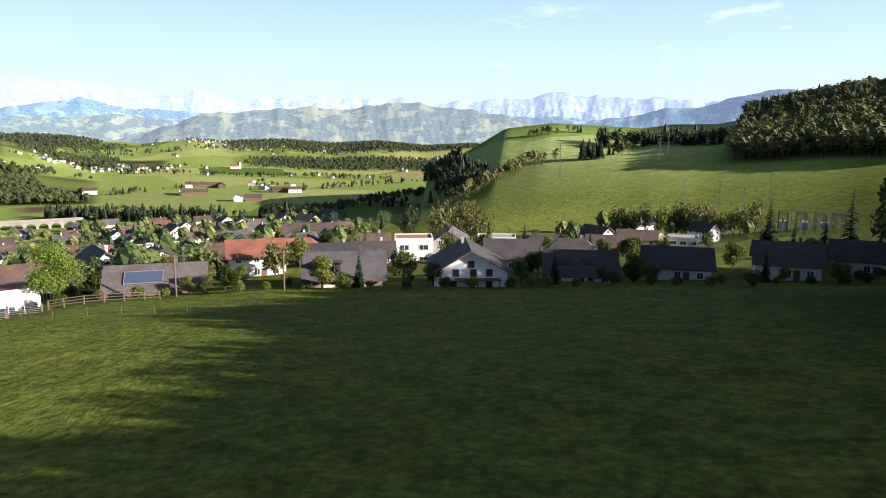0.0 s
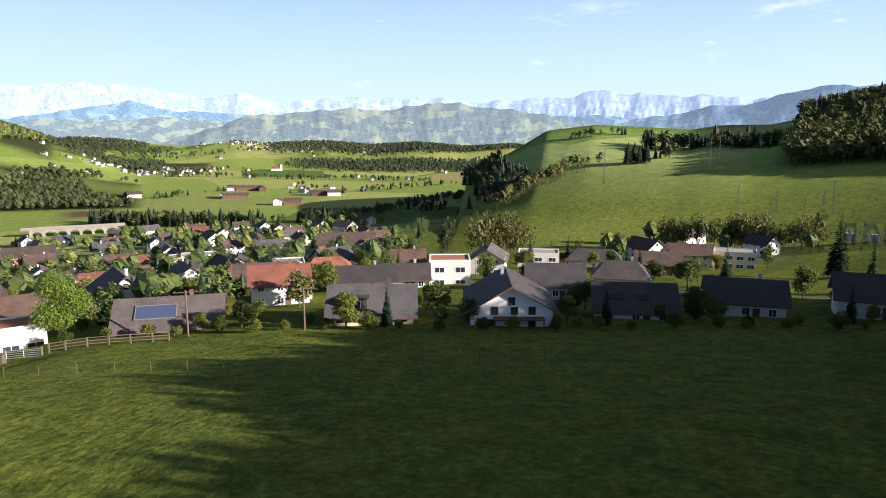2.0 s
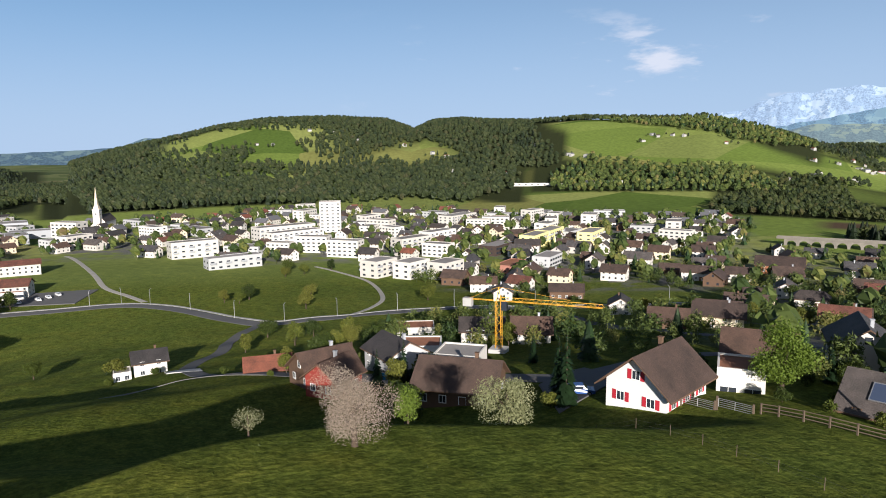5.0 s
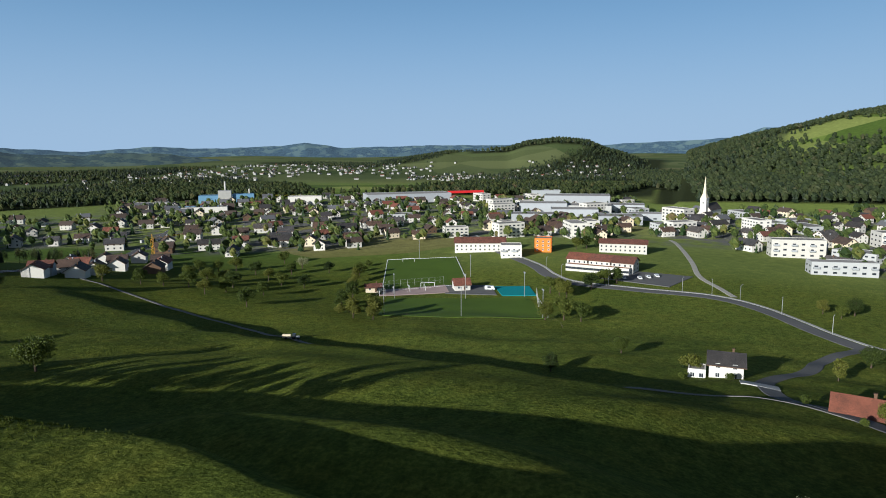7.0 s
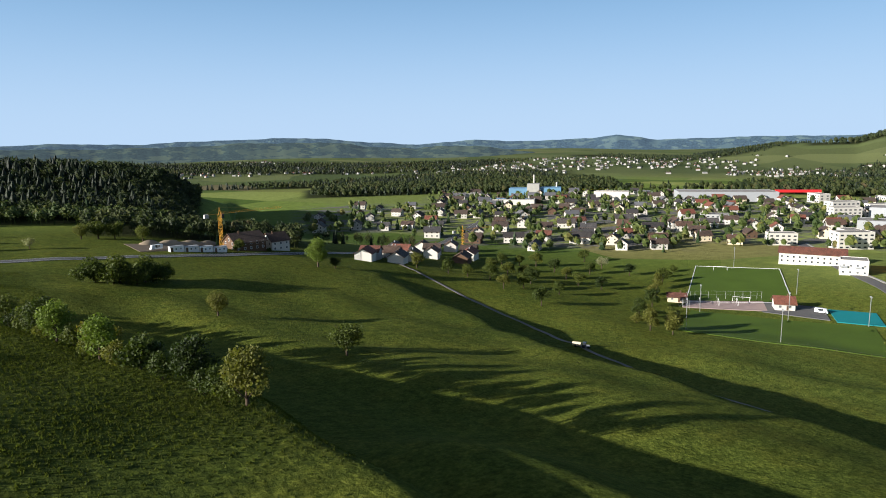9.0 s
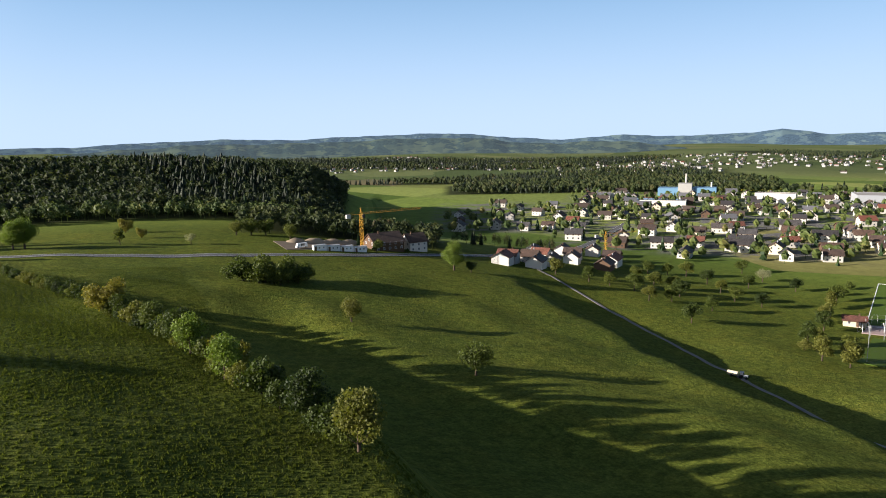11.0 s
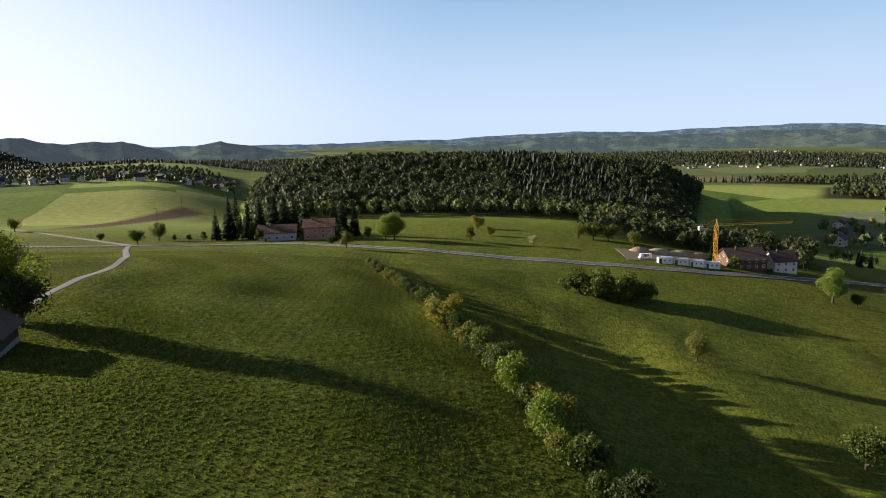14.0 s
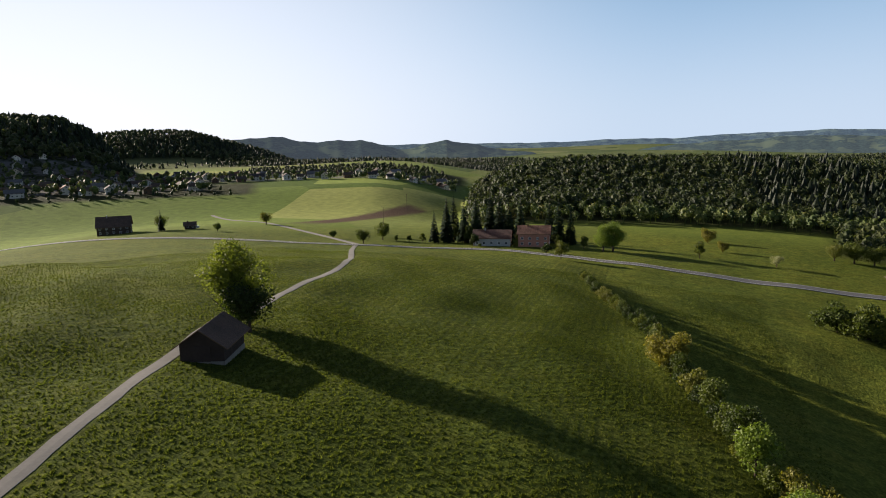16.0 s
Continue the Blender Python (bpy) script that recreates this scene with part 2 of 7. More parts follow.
def roofing(name, color, rough=0.8, course=0.33):
    """Tiled roofing: dark joints between the courses, uneven tiles, moss."""
    m, t, b = start(name, rough)
    coord = t.nodes.new("ShaderNodeTexCoord")
    brick = node(t, "ShaderNodeTexBrick", Scale=1.0 / course, Mortar_Size=0.03, Color1=(1, 1, 1, 1), Color2=(0.72, 0.7, 0.68, 1), Mortar=(0.35, 0.33, 0.32, 1))
    t.links.new(coord.outputs["UV"], brick.inputs["Vector"])
    wide = noise_of(t, place_of(t), 0.35, 5.0)
    info = t.nodes.new("ShaderNodeObjectInfo")
    dirt = ramp(t, wide, [(0.3, (0.62, 0.62, 0.6)), (0.6, (1.1, 1.05, 1.0))])
    tone = ramp(t, info.outputs["Random"], [(0.0, (0.72, 0.74, 0.78)), (0.5, (1, 1, 1)), (1.0, (1.25, 1.12, 1.0))])
    c = blend(t, 1.0, blend(t, 1.0, blend(t, 1.0, color, brick.outputs[0], "MULTIPLY"), dirt, "MULTIPLY"), tone, "MULTIPLY")
    t.links.new(c, b.inputs["Base Color"])
    n = node(t, "ShaderNodeBump", Strength=0.5, Distance=0.04)
    t.links.new(brick.outputs["Fac"], n.inputs["Height"])
    n.invert = True
    t.links.new(n.outputs[0], b.inputs["Normal"])
    return m


def foliage(name, stops, by="tint", glowing=0.35):
    """Leaves: shade from the tree's tint and from each leaf, with light passing through."""
    m, t, b = start(name, 0.6)
    if by == "tint":
        a = t.nodes.new("ShaderNodeAttribute")
        a.attribute_name = "tint"
        tint = a.outputs["Fac"]
    else:
        tint = t.nodes.new("ShaderNodeObjectInfo").outputs["Random"]
    island = t.nodes.new("ShaderNodeNewGeometry").outputs["Random Per Island"]
    mixed = maths(t, "ADD", maths(t, "MULTIPLY", tint, 0.8), maths(t, "MULTIPLY", island, 0.2))
    c = ramp(t, mixed, stops)
    light = ramp(t, island, [(0.0, (0.78, 0.78, 0.78)), (1.0, (1.2, 1.2, 1.15))])
    c = blend(t, 1.0, c, light, "MULTIPLY")
    t.links.new(c, b.inputs["Base Color"])
    b.inputs["Specular IOR Level"].default_value = 0.25
    tr = t.nodes.new("ShaderNodeBsdfTranslucent")
    t.links.new(blend(t, 1.0, c, (1.2, 1.25, 0.6), "MULTIPLY"), tr.inputs["Color"])
    mix = t.nodes.new("ShaderNodeMixShader")
    mix.inputs[0].default_value = glowing
    t.links.new(b.outputs[0], mix.inputs[1])
    t.links.new(tr.outputs[0], mix.inputs[2])
    t.links.new(mix.outputs[0], t.nodes["Material Output"].inputs["Surface"])
    return m


def attribute(t, name):
    a = t.nodes.new("ShaderNodeAttribute")
    a.attribute_name = name
    return a.outputs["Fac"]


def ground_material():
    m, t, b = start("meadow", 0.85)
    where = place_of(t)
    tuft, patch, broad = noise_of(t, where, 1.6, 6.0, 0.7), noise_of(t, where, 0.16, 5.0), noise_of(t, where, 0.02, 4.0)
    lush = ramp(t, tuft, [(0.36, (0.052, 0.069, 0.011)), (0.5, (0.082, 0.105, 0.0165)), (0.62, (0.122, 0.146, 0.025))])
    dry = ramp(t, tuft, [(0.36, (0.070, 0.076, 0.011)), (0.5, (0.112, 0.118, 0.0165)), (0.64, (0.158, 0.152, 0.026))])
    c = blend(t, ramp(t, patch, [(0.45, (0, 0, 0)), (0.70, (0.5, 0.5, 0.5))]), lush, dry)
    # grazed and lusher patches of a few metres
    c = blend(t, 1.0, c, ramp(t, noise_of(t, where, 0.42, 5.0, 0.68), [(0.36, (0.70, 0.72, 0.70)), (0.5, (1.0, 1.0, 1.0)), (0.64, (1.28, 1.24, 1.2))]), "MULTIPLY")
    c = blend(t, 1.0, c, ramp(t, broad, [(0.36, (0.86, 0.9, 0.9)), (0.64, (1.14, 1.08, 1.05))]), "MULTIPLY")
    # dandelions and buttercups in drifts
    fleck = ramp(t, noise_of(t, where, 5.0, 2.0), [(0.66, (0, 0, 0)), (0.72, (1, 1, 1))])
    drift = ramp(t, noise_of(t, where, 0.05, 3.0), [(0.5, (0, 0, 0)), (0.66, (0.55, 0.55, 0.55))])
    c = blend(t, blend(t, 1.0, fleck, drift, "MULTIPLY"), c, (0.17, 0.13, 0.012))
    # rows left by the mower
    rows = node(t, "ShaderNodeTexWave", Scale=0.17, Distortion=2.6, Detail=4.0, Detail_Scale=0.6)
    rows.bands_direction = "X"
    t.links.new(place_of(t, (1, 0.14, 1), -0.235), rows.inputs["Vector"])
    band = maths(t, "MULTIPLY", ramp(t, rows.outputs[1], [(0.25, (1, 1, 1)), (0.6, (0, 0, 0))]), attribute(t, "mown"))
    c = blend(t, maths(t, "MULTIPLY", band, 0.26), c, (0.018, 0.03, 0.007))
    # clumps of regrowing grass with gaps between them
    clump = noise_of(t, place_of(t, (1.0, 0.62, 1.0), -0.235), 1.25, 3.0, 0.6)
    gaps = ramp(t, clump, [(0.40, (1, 1, 1)), (0.53, (0, 0, 0))])
    c = blend(t, maths(t, "MULTIPLY", gaps, maths(t, "ADD", maths(t, "MULTIPLY", attribute(t, "mown"), 0.3), 0.06)), c, (0.016, 0.027, 0.006))
    # patchwork of distant fields
    plots = node(t, "ShaderNodeTexVoronoi", Scale=0.0062, Randomness=0.9)
    t.links.new(place_of(t, (1, 0.75, 0.01), 0.5), plots.inputs["Vector"])
    tone = t.nodes.new("ShaderNodeSeparateColor")
    t.links.new(plots.outputs["Color"], tone.inputs[0])
    plot = ramp(t, tone.outputs[0], [(0.0, (0.077, 0.121, 0.024)), (0.25, (0.138, 0.192, 0.039)), (0.5, (0.207, 0.263, 0.060)), (0.72, (0.269, 0.292, 0.088)), (0.92, (0.161, 0.202, 0.053)), (0.97, (0.230, 0.228, 0.071)), (1.0, (0.230, 0.171, 0.105))])
    plot = blend(t, 1.0, plot, ramp(t, patch, [(0.3, (0.75, 0.75, 0.75)), (0.7, (1.15, 1.15, 1.1))]), "MULTIPLY")
    # remote plots duller and greyer: distance haze put into their colour
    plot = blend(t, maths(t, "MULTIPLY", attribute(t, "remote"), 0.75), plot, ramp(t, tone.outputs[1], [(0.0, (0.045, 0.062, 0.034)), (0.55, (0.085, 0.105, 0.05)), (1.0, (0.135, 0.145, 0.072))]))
    c = blend(t, attribute(t, "far"), c, plot)
    # chosen meadows painted brighter, as if more sun fell on them
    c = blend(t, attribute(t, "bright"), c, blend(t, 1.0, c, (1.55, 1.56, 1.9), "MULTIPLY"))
    c = blend(t, attribute(t, "soil"), c, ramp(t, tuft, [(0.3, (0.055, 0.036, 0.024)), (0.7, (0.12, 0.08, 0.055))]))
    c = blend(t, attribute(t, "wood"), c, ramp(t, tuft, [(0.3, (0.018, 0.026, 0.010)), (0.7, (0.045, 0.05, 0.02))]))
    c = blend(t, maths(t, "MULTIPLY", attribute(t, "town"), ramp(t, noise_of(t, where, 0.055, 3.0), [(0.42, (0, 0, 0)), (0.58, (1, 1, 1))])), c, ramp(t, tuft, [(0.3, (0.10, 0.10, 0.10)), (0.7, (0.20, 0.19, 0.18))]))
    t.links.new(c, b.inputs["Base Color"])
    b.inputs["Specular IOR Level"].default_value = 0.03
    b.inputs["Roughness"].default_value = 1.0
    n = node(t, "ShaderNodeBump", Strength=0.9, Distance=0.26)
    t.links.new(maths(t, "ADD", maths(t, "MULTIPLY", tuft, 0.7), maths(t, "ADD", maths(t, "MULTIPLY", clump, 0.9), maths(t, "MULTIPLY", patch, 1.4))), n.inputs["Height"])
    t.links.new(n.outputs[0], b.inputs["Normal"])
    return m


MEADOW = ground_material()
ASPHALT = surface("asphalt", (0.125, 0.122, 0.122), 0.9, 0.2, 2.0, 0.1, by_object=0.05)
GRAVEL = surface("gravel", (0.20, 0.19, 0.175), 0.95, 0.35, 2.5, 0.3, by_object=0.05)
PALE_GRAVEL = surface("pale_path_gravel", (0.36, 0.34, 0.30), 0.95, 0.3, 2.5, 0.2, by_object=0.05)
CONCRETE = surface("concrete", (0.42, 0.41, 0.39), 0.85, 0.2, 1.5, 0.1)
WHITE = surface("white_render", (0.58, 0.55, 0.50), 0.85, 0.14, 2.0, 0.05, by_object=0.35)
WHITE_FRESH = surface("fresh_white_render", (0.72, 0.71, 0.68), 0.85, 0.10, 2.0, 0.05, by_object=0.08)
POOL_BLUE = surface("pool_water", (0.03, 0.22, 0.38), 0.1, 0.1, 2.0, 0.05)
FAR_WALL = surface("distant_render", (0.36, 0.35, 0.33), 0.9, 0.2, 0.2, 0.0)
WORN_STEEL = surface("weathered_steel", (0.10, 0.10, 0.098), 0.8, 0.2)
STONE = surface("viaduct_stone", (0.20, 0.18, 0.155), 0.9, 0.3, 1.0, 0.1)
CREAM = surface("cream_render", (0.68, 0.58, 0.42), 0.85, 0.12, 2.0, 0.05, by_object=0.2)
GREY = surface("grey_render", (0.42, 0.42, 0.42), 0.85, 0.12, 2.0, 0.05, by_object=0.2)
YELLOW = surface("yellow_render", (0.74, 0.66, 0.30), 0.85, 0.1, 2.0, 0.05, by_object=0.15)
ORANGE = surface("orange_render", (0.78, 0.20, 0.035), 0.8, 0.1, 2.0, 0.05, by_object=0.05)
RED_BOARD = surface("red_boards", (0.28, 0.055, 0.04), 0.85, 0.25, 2.0, 0.2)
BOARD = surface("weathered_boards", (0.12, 0.075, 0.05), 0.9, 0.35, 2.0, 0.3)
BRICK = surface("pink_brick", (0.42, 0.20, 0.15), 0.9, 0.25, 3.0, 0.2)
DARK_BOARD = surface("dark_boards", (0.055, 0.04, 0.034), 0.9, 0.35, 2.0, 0.3)
BARN_BOARD = surface("reddish_barn_boards", (0.27, 0.115, 0.06), 0.9, 0.3, 2.0, 0.3)
TILE_BROWN = roofing("brown_tiles", (0.095, 0.064, 0.052))
TILE_RED = roofing("red_tiles", (0.20, 0.08, 0.055))
TILE_ORANGE = roofing("orange_tiles", (0.25, 0.11, 0.07))
TILE_DARK = roofing("dark_tiles", (0.055, 0.05, 0.052))
TILE_GREY = roofing("grey_slates", (0.095, 0.092, 0.098))
PLAIN_ROOF = {m: surface("far_" + m.name, c, 0.85, 0.25, 1.0, 0.0, coarse=0.05) for m, c in ((TILE_BROWN, (0.085, 0.064, 0.054)), (TILE_RED, (0.18, 0.07, 0.05)), (TILE_ORANGE, (0.24, 0.10, 0.065)), (TILE_DARK, (0.055, 0.05, 0.052)), (TILE_GREY, (0.13, 0.13, 0.14)))}
FLAT = surface("flat_roof_gravel", (0.27, 0.25, 0.235), 0.95, 0.3, 2.0, 0.1, by_object=0.4)
RUST = surface("rusty_roof", (0.27, 0.125, 0.075), 0.9, 0.3, 1.0, 0.1)
GLASS = start("window_glass", 0.08)[0]
GLASS.node_tree.nodes["Principled BSDF"].inputs["Base Color"].default_value = (0.03, 0.035, 0.045, 1)
SOLAR = surface("solar_cells", (0.045, 0.06, 0.10), 0.22, 0.1, 4.0, 0.0)
SHUTTER_RED = surface("red_shutters", (0.42, 0.02, 0.035), 0.6, 0.1)
STEEL = surface("galvanised_steel", (0.5, 0.5, 0.5), 0.45, 0.1, metallic=0.8)
CRANE_PAINT = surface("crane_paint", (0.72, 0.36, 0.02), 0.5, 0.12)
RED_PAINT = surface("red_steel", (0.62, 0.02, 0.02), 0.5, 0.08)
BLUE_PANEL = surface("blue_cladding", (0.13, 0.25, 0.38), 0.5, 0.1)
METAL_GREY = surface("grey_cladding", (0.33, 0.34, 0.36), 0.55, 0.1, by_object=0.3)
BARK = surface("bark", (0.075, 0.055, 0.04), 0.95, 0.4, 4.0, 0.5)
RAPE = surface("rape_blossom", (0.42, 0.35, 0.025), 0.95, 0.3, 1.0, 0.2, by_object=0.05)
EARTH = surface("bare_earth", (0.17, 0.135, 0.10), 0.95, 0.35, 1.5, 0.3, by_object=0.05)
PALE_EARTH = surface("pale_earth", (0.30, 0.24, 0.17), 0.95, 0.3, 1.0, 0.3, by_object=0.1)
POST_WOOD = surface("post_wood", (0.12, 0.09, 0.065), 0.9, 0.3, 6.0, 0.3)
LINE_WHITE = surface("white_paint", (0.78, 0.78, 0.76), 0.6, 0.05)
TURF = surface("mown_turf", (0.075, 0.12, 0.014), 0.9, 0.3, 1.2, 0.2, coarse=0.06)
CLAY = surface("pinkish_hard_court", (0.36, 0.27, 0.25), 0.9, 0.15, 1.0, 0.05)
COURT = surface("teal_hard_court", (0.02, 0.20, 0.22), 0.8, 0.1, 1.0, 0.02)
CAR_WHITE = surface("white_car_paint", (0.75, 0.75, 0.75), 0.25, 0.03)
CAR_BLUE = surface("blue_car_paint", (0.03, 0.07, 0.22), 0.25, 0.03)
TYRE = surface("tyre_rubber", (0.02, 0.02, 0.02), 0.9, 0.1)
LEAF = foliage("spring_leaves", [(0.0, (0.018, 0.032, 0.008)), (0.35, (0.052, 0.074, 0.013)), (0.6, (0.090, 0.112, 0.018)), (0.82, (0.135, 0.140, 0.025)), (1.0, (0.125, 0.125, 0.026))], "object")
LEAF_GOLD = foliage("golden_young_leaves", [(0.0, (0.160, 0.155, 0.022)), (1.0, (0.195, 0.172, 0.028))], "object")
LEAF_LINDEN = foliage("linden_leaves", [(0.0, (0.11, 0.140, 0.02)), (1.0, (0.13, 0.155, 0.024))], "object", 0.5)
LEAF_LIME = foliage("bright_green_leaves", [(0.0, (0.115, 0.170, 0.022)), (1.0, (0.145, 0.195, 0.03))], "object")
LEAF_WOOD = foliage("woodland_leaves", [(0.0, (0.01428, 0.0306, 0.01224)), (0.25, (0.02856, 0.0561, 0.01632)), (0.45, (0.055, 0.080, 0.021)), (0.7, (0.095, 0.122, 0.030)), (0.87, (0.1734, 0.1684, 0.0459)), (1.0, (0.153, 0.1122, 0.0612))], "tint", 0.25)
LEAF_BELT = foliage("young_olive_leaves", [(0.0, (0.02, 0.03, 0.012)), (0.3, (0.04, 0.055, 0.015)), (0.55, (0.064, 0.074, 0.019)), (0.8, (0.100, 0.100, 0.028)), (1.0, (0.10, 0.078, 0.035))], "tint", 0.3)
LEAF_DARK = foliage("dark_woodland_leaves", [(0.0, (0.010, 0.018, 0.009)), (0.3, (0.020, 0.032, 0.012)), (0.55, (0.042, 0.058, 0.018)), (0.8, (0.072, 0.082, 0.026)), (1.0, (0.085, 0.066, 0.034))], "tint", 0.35)
# bluer greens than the near woods: distance haze put into the leaf colour
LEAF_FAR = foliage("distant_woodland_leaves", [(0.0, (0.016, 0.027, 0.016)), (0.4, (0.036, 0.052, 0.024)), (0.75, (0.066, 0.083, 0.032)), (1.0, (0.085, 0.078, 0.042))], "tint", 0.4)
GRASS_BLADE = foliage("grass_blades", [(0.0, (0.044, 0.062, 0.012)), (0.5, (0.075, 0.094, 0.0175)), (1.0, (0.120, 0.128, 0.025))], "tint", 0.55)
NEEDLE = foliage("dark_needles", [(0.0, (0.008, 0.020, 0.009)), (1.0, (0.020, 0.042, 0.014))], "object", 0.1)
BLOSSOM = foliage("cherry_blossom", [(0.0, (0.30, 0.235, 0.195)), (0.8, (0.40, 0.33, 0.28)), (1.0, (0.13, 0.13, 0.05))], "object", 0.3)
BLOSSOM_GREEN = foliage("pear_blossom_with_leaves", [(0.0, (0.18, 0.21, 0.06)), (1.0, (0.36, 0.34, 0.24))], "object", 0.3)


# ---- building blocks ----
def mesh_of(name, verts, faces, *materials, slots=None, smooth=False):
    data = bpy.data.meshes.new(name)
    data.from_pydata([tuple(v) for v in verts], [], [tuple(f) for f in faces])
    for m in materials:
        data.materials.append(m)
    if slots is not None:
        data.polygons.foreach_set("material_index", slots)
    if smooth:
        data.polygons.foreach_set("use_smooth", [True] * len(data.polygons))
    data.update()
    return data


def soup(name, verts, sides, material, tint=None):
    """A mesh of loose faces with that many sides each; fast for large numbers."""
    data = bpy.data.meshes.new(name)
    n = len(verts)
    data.vertices.add(n)
    data.vertices.foreach_set("co", np.ascontiguousarray(verts, np.float32).ravel())
    data.loops.add(n)
    data.loops.foreach_set("vertex_index", np.arange(n, dtype=np.int32))
    data.polygons.add(n // sides)
    data.polygons.foreach_set("loop_start", np.arange(0, n, sides, dtype=np.int32))
    data.update(calc_edges=True)
    data.materials.append(material)
    if tint is not None:
        data.attributes.new("tint", "FLOAT", "POINT").data.foreach_set("value", np.ascontiguousarray(tint, np.float32))
    return data


def child(name, data, parent, label="", at=None):
    ob = new(name, data)
    ob.parent = parent
    if at is not None:
        ob.matrix_basis = at
    return tagged(ob, label)


FAMILY = {}


def clone(ob, m):
    """Like copy_thing(), with the parts of each pattern looked up only once."""
    if ob.name not in FAMILY:
        FAMILY[ob.name] = [ob, *ob.children_recursive]
    made = {}
    for o in FAMILY[ob.name]:
        made[o] = o.copy()
        scene.collection.objects.link(made[o])
        if o is not ob:
            made[o].parent = made[o.parent]
    made[ob].matrix_basis = m
    return made[ob]


def thing(name, x, y, heading, label, category, group="", z=None, sink=0.0):
    ob = new(name)
    ob.empty_display_size = 0.5
    ob.matrix_basis = pose(x, y, (float(ground_z(x, y)) if z is None else z) - sink, 0, 0, heading)
    return tagged(ob, label, category, group)


def box(x0, x1, y0, y1, z0, z1):
    v = [(x, y, z) for z in (z0, z1) for x, y in ((x0, y0), (x1, y0), (x1, y1), (x0, y1))]
    return v, [(3, 2, 1, 0), (4, 5, 6, 7), (0, 1, 5, 4), (1, 2, 6, 5), (2, 3, 7, 6), (3, 0, 4, 7)]


def boxes(name, material, *sizes):
    verts, faces = [], []
    for s in sizes:
        v, f = box(*s)
        faces += [tuple(i + len(verts) for i in q) for q in f]
        verts += v
    return mesh_of(name, verts, faces, material)


def beam(a, b, r, sides=4):
    a, b = Vector(a), Vector(b)
    q = (b - a).to_track_quat("Z", "Y").to_matrix()
    ring = [q @ Vector((math.cos(2 * math.pi * (i + 0.5) / sides) * r, math.sin(2 * math.pi * (i + 0.5) / sides) * r, 0)) for i in range(sides)]
    v = [a + p for p in ring] + [b + p for p in ring]
    f = [(i, (i + 1) % sides, sides + (i + 1) % sides, sides + i) for i in range(sides)] + [tuple(range(sides))[::-1], tuple(range(sides, 2 * sides))]
    return v, f


def beams(name, material, rows, sides=4):
    verts, faces = [], []
    for a, b, r in rows:
        v, f = beam(a, b, r, sides)
        faces += [tuple(i + len(verts) for i in q) for q in f]
        verts += v
    return mesh_of(name, verts, faces, material)


# shared window meshes: frame standing 4 cm proud of the wall, pane set inside it; local y points out of the wall
def window_meshes(w, h, frame_material):
    e = 0.09
    frame_data = boxes("window_frame", frame_material, (-w / 2, w / 2, 0, 0.06, 0, e), (-w / 2, w / 2, 0, 0.06, h - e, h), (-w / 2, -w / 2 + e, 0, 0.06, e, h - e), (w / 2 - e, w / 2, 0, 0.06, e, h - e), (-0.03, 0.03, 0, 0.05, e, h - e))
    pane_data = boxes("pane", GLASS, (-w / 2 + e, w / 2 - e, 0.0, 0.03, e, h - e))
    return frame_data, pane_data


WINDOWS = {"white": window_meshes(1.15, 1.25, LINE_WHITE), "brown": window_meshes(1.05, 1.2, BOARD), "wide": window_meshes(2.2, 1.3, LINE_WHITE), "small": window_meshes(0.8, 0.9, LINE_WHITE), "tall": window_meshes(1.3, 2.1, LINE_WHITE), "strip": window_meshes(3.4, 1.5, METAL_GREY)}
SHUTTER = boxes("shutter", SHUTTER_RED, (-0.28, 0.28, 0, 0.05, 0, 1.25))
DOOR = boxes("door", BOARD, (-0.5, 0.5, 0, 0.06, 0, 2.05))


BALCONY = boxes("balcony", METAL_GREY, (-1.7, 1.7, 0, 1.4, 0, 0.16), (-1.7, 1.7, 1.32, 1.4, 0.16, 1.05), (-1.7, -1.62, 0, 1.32, 0.16, 1.05), (1.62, 1.7, 0, 1.32, 0.16, 1.05))
PENDING = []


def put_window(parent, kind, m, shutters=False, detail="near"):
    """near: a frame with its pane as a part; far: gathered, and joined by end_windows()."""
    if detail == "far":
        PENDING.append((kind, m))
        return
    if detail != "far":
        f = child("window", WINDOWS[kind][0], parent, at=m)
        child("pane", WINDOWS[kind][1], f)
    if shutters:
        for s in (-0.88, 0.88):
            child("shutter", SHUTTER, f, at=pose(s, 0, 0))


def end_windows(parent):
    """Joins the windows gathered for a far house, too small to be told apart, into one part."""
    verts, faces = [], []
    for kind, m in PENDING:
        for c in WINDOWS[kind][1].vertices:
            verts.append(m @ c.co)
        n = len(verts) - len(WINDOWS[kind][1].vertices)
        faces += [tuple(i + n for i in q.vertices) for q in WINDOWS[kind][1].polygons]
    PENDING.clear()
    if verts:
        tagged(child("glazing", mesh_of("glazing", verts, faces, GLASS), parent), kind="stuff")


def gabled_body(length, depth, eave, rise, off=0.0):
    l, d = length / 2, depth / 2
    v = [(-l, -d, -2.5), (l, -d, -2.5), (l, d, -2.5), (-l, d, -2.5), (-l, -d, eave), (l, -d, eave), (l, d, eave), (-l, d, eave), (-l, off, eave + rise), (l, off, eave + rise)]
    return v, [(3, 2, 1, 0), (0, 1, 5, 4), (1, 2, 6, 9, 5), (2, 3, 7, 6), (3, 0, 4, 8, 7), (4, 5, 9, 8), (6, 7, 8, 9)]


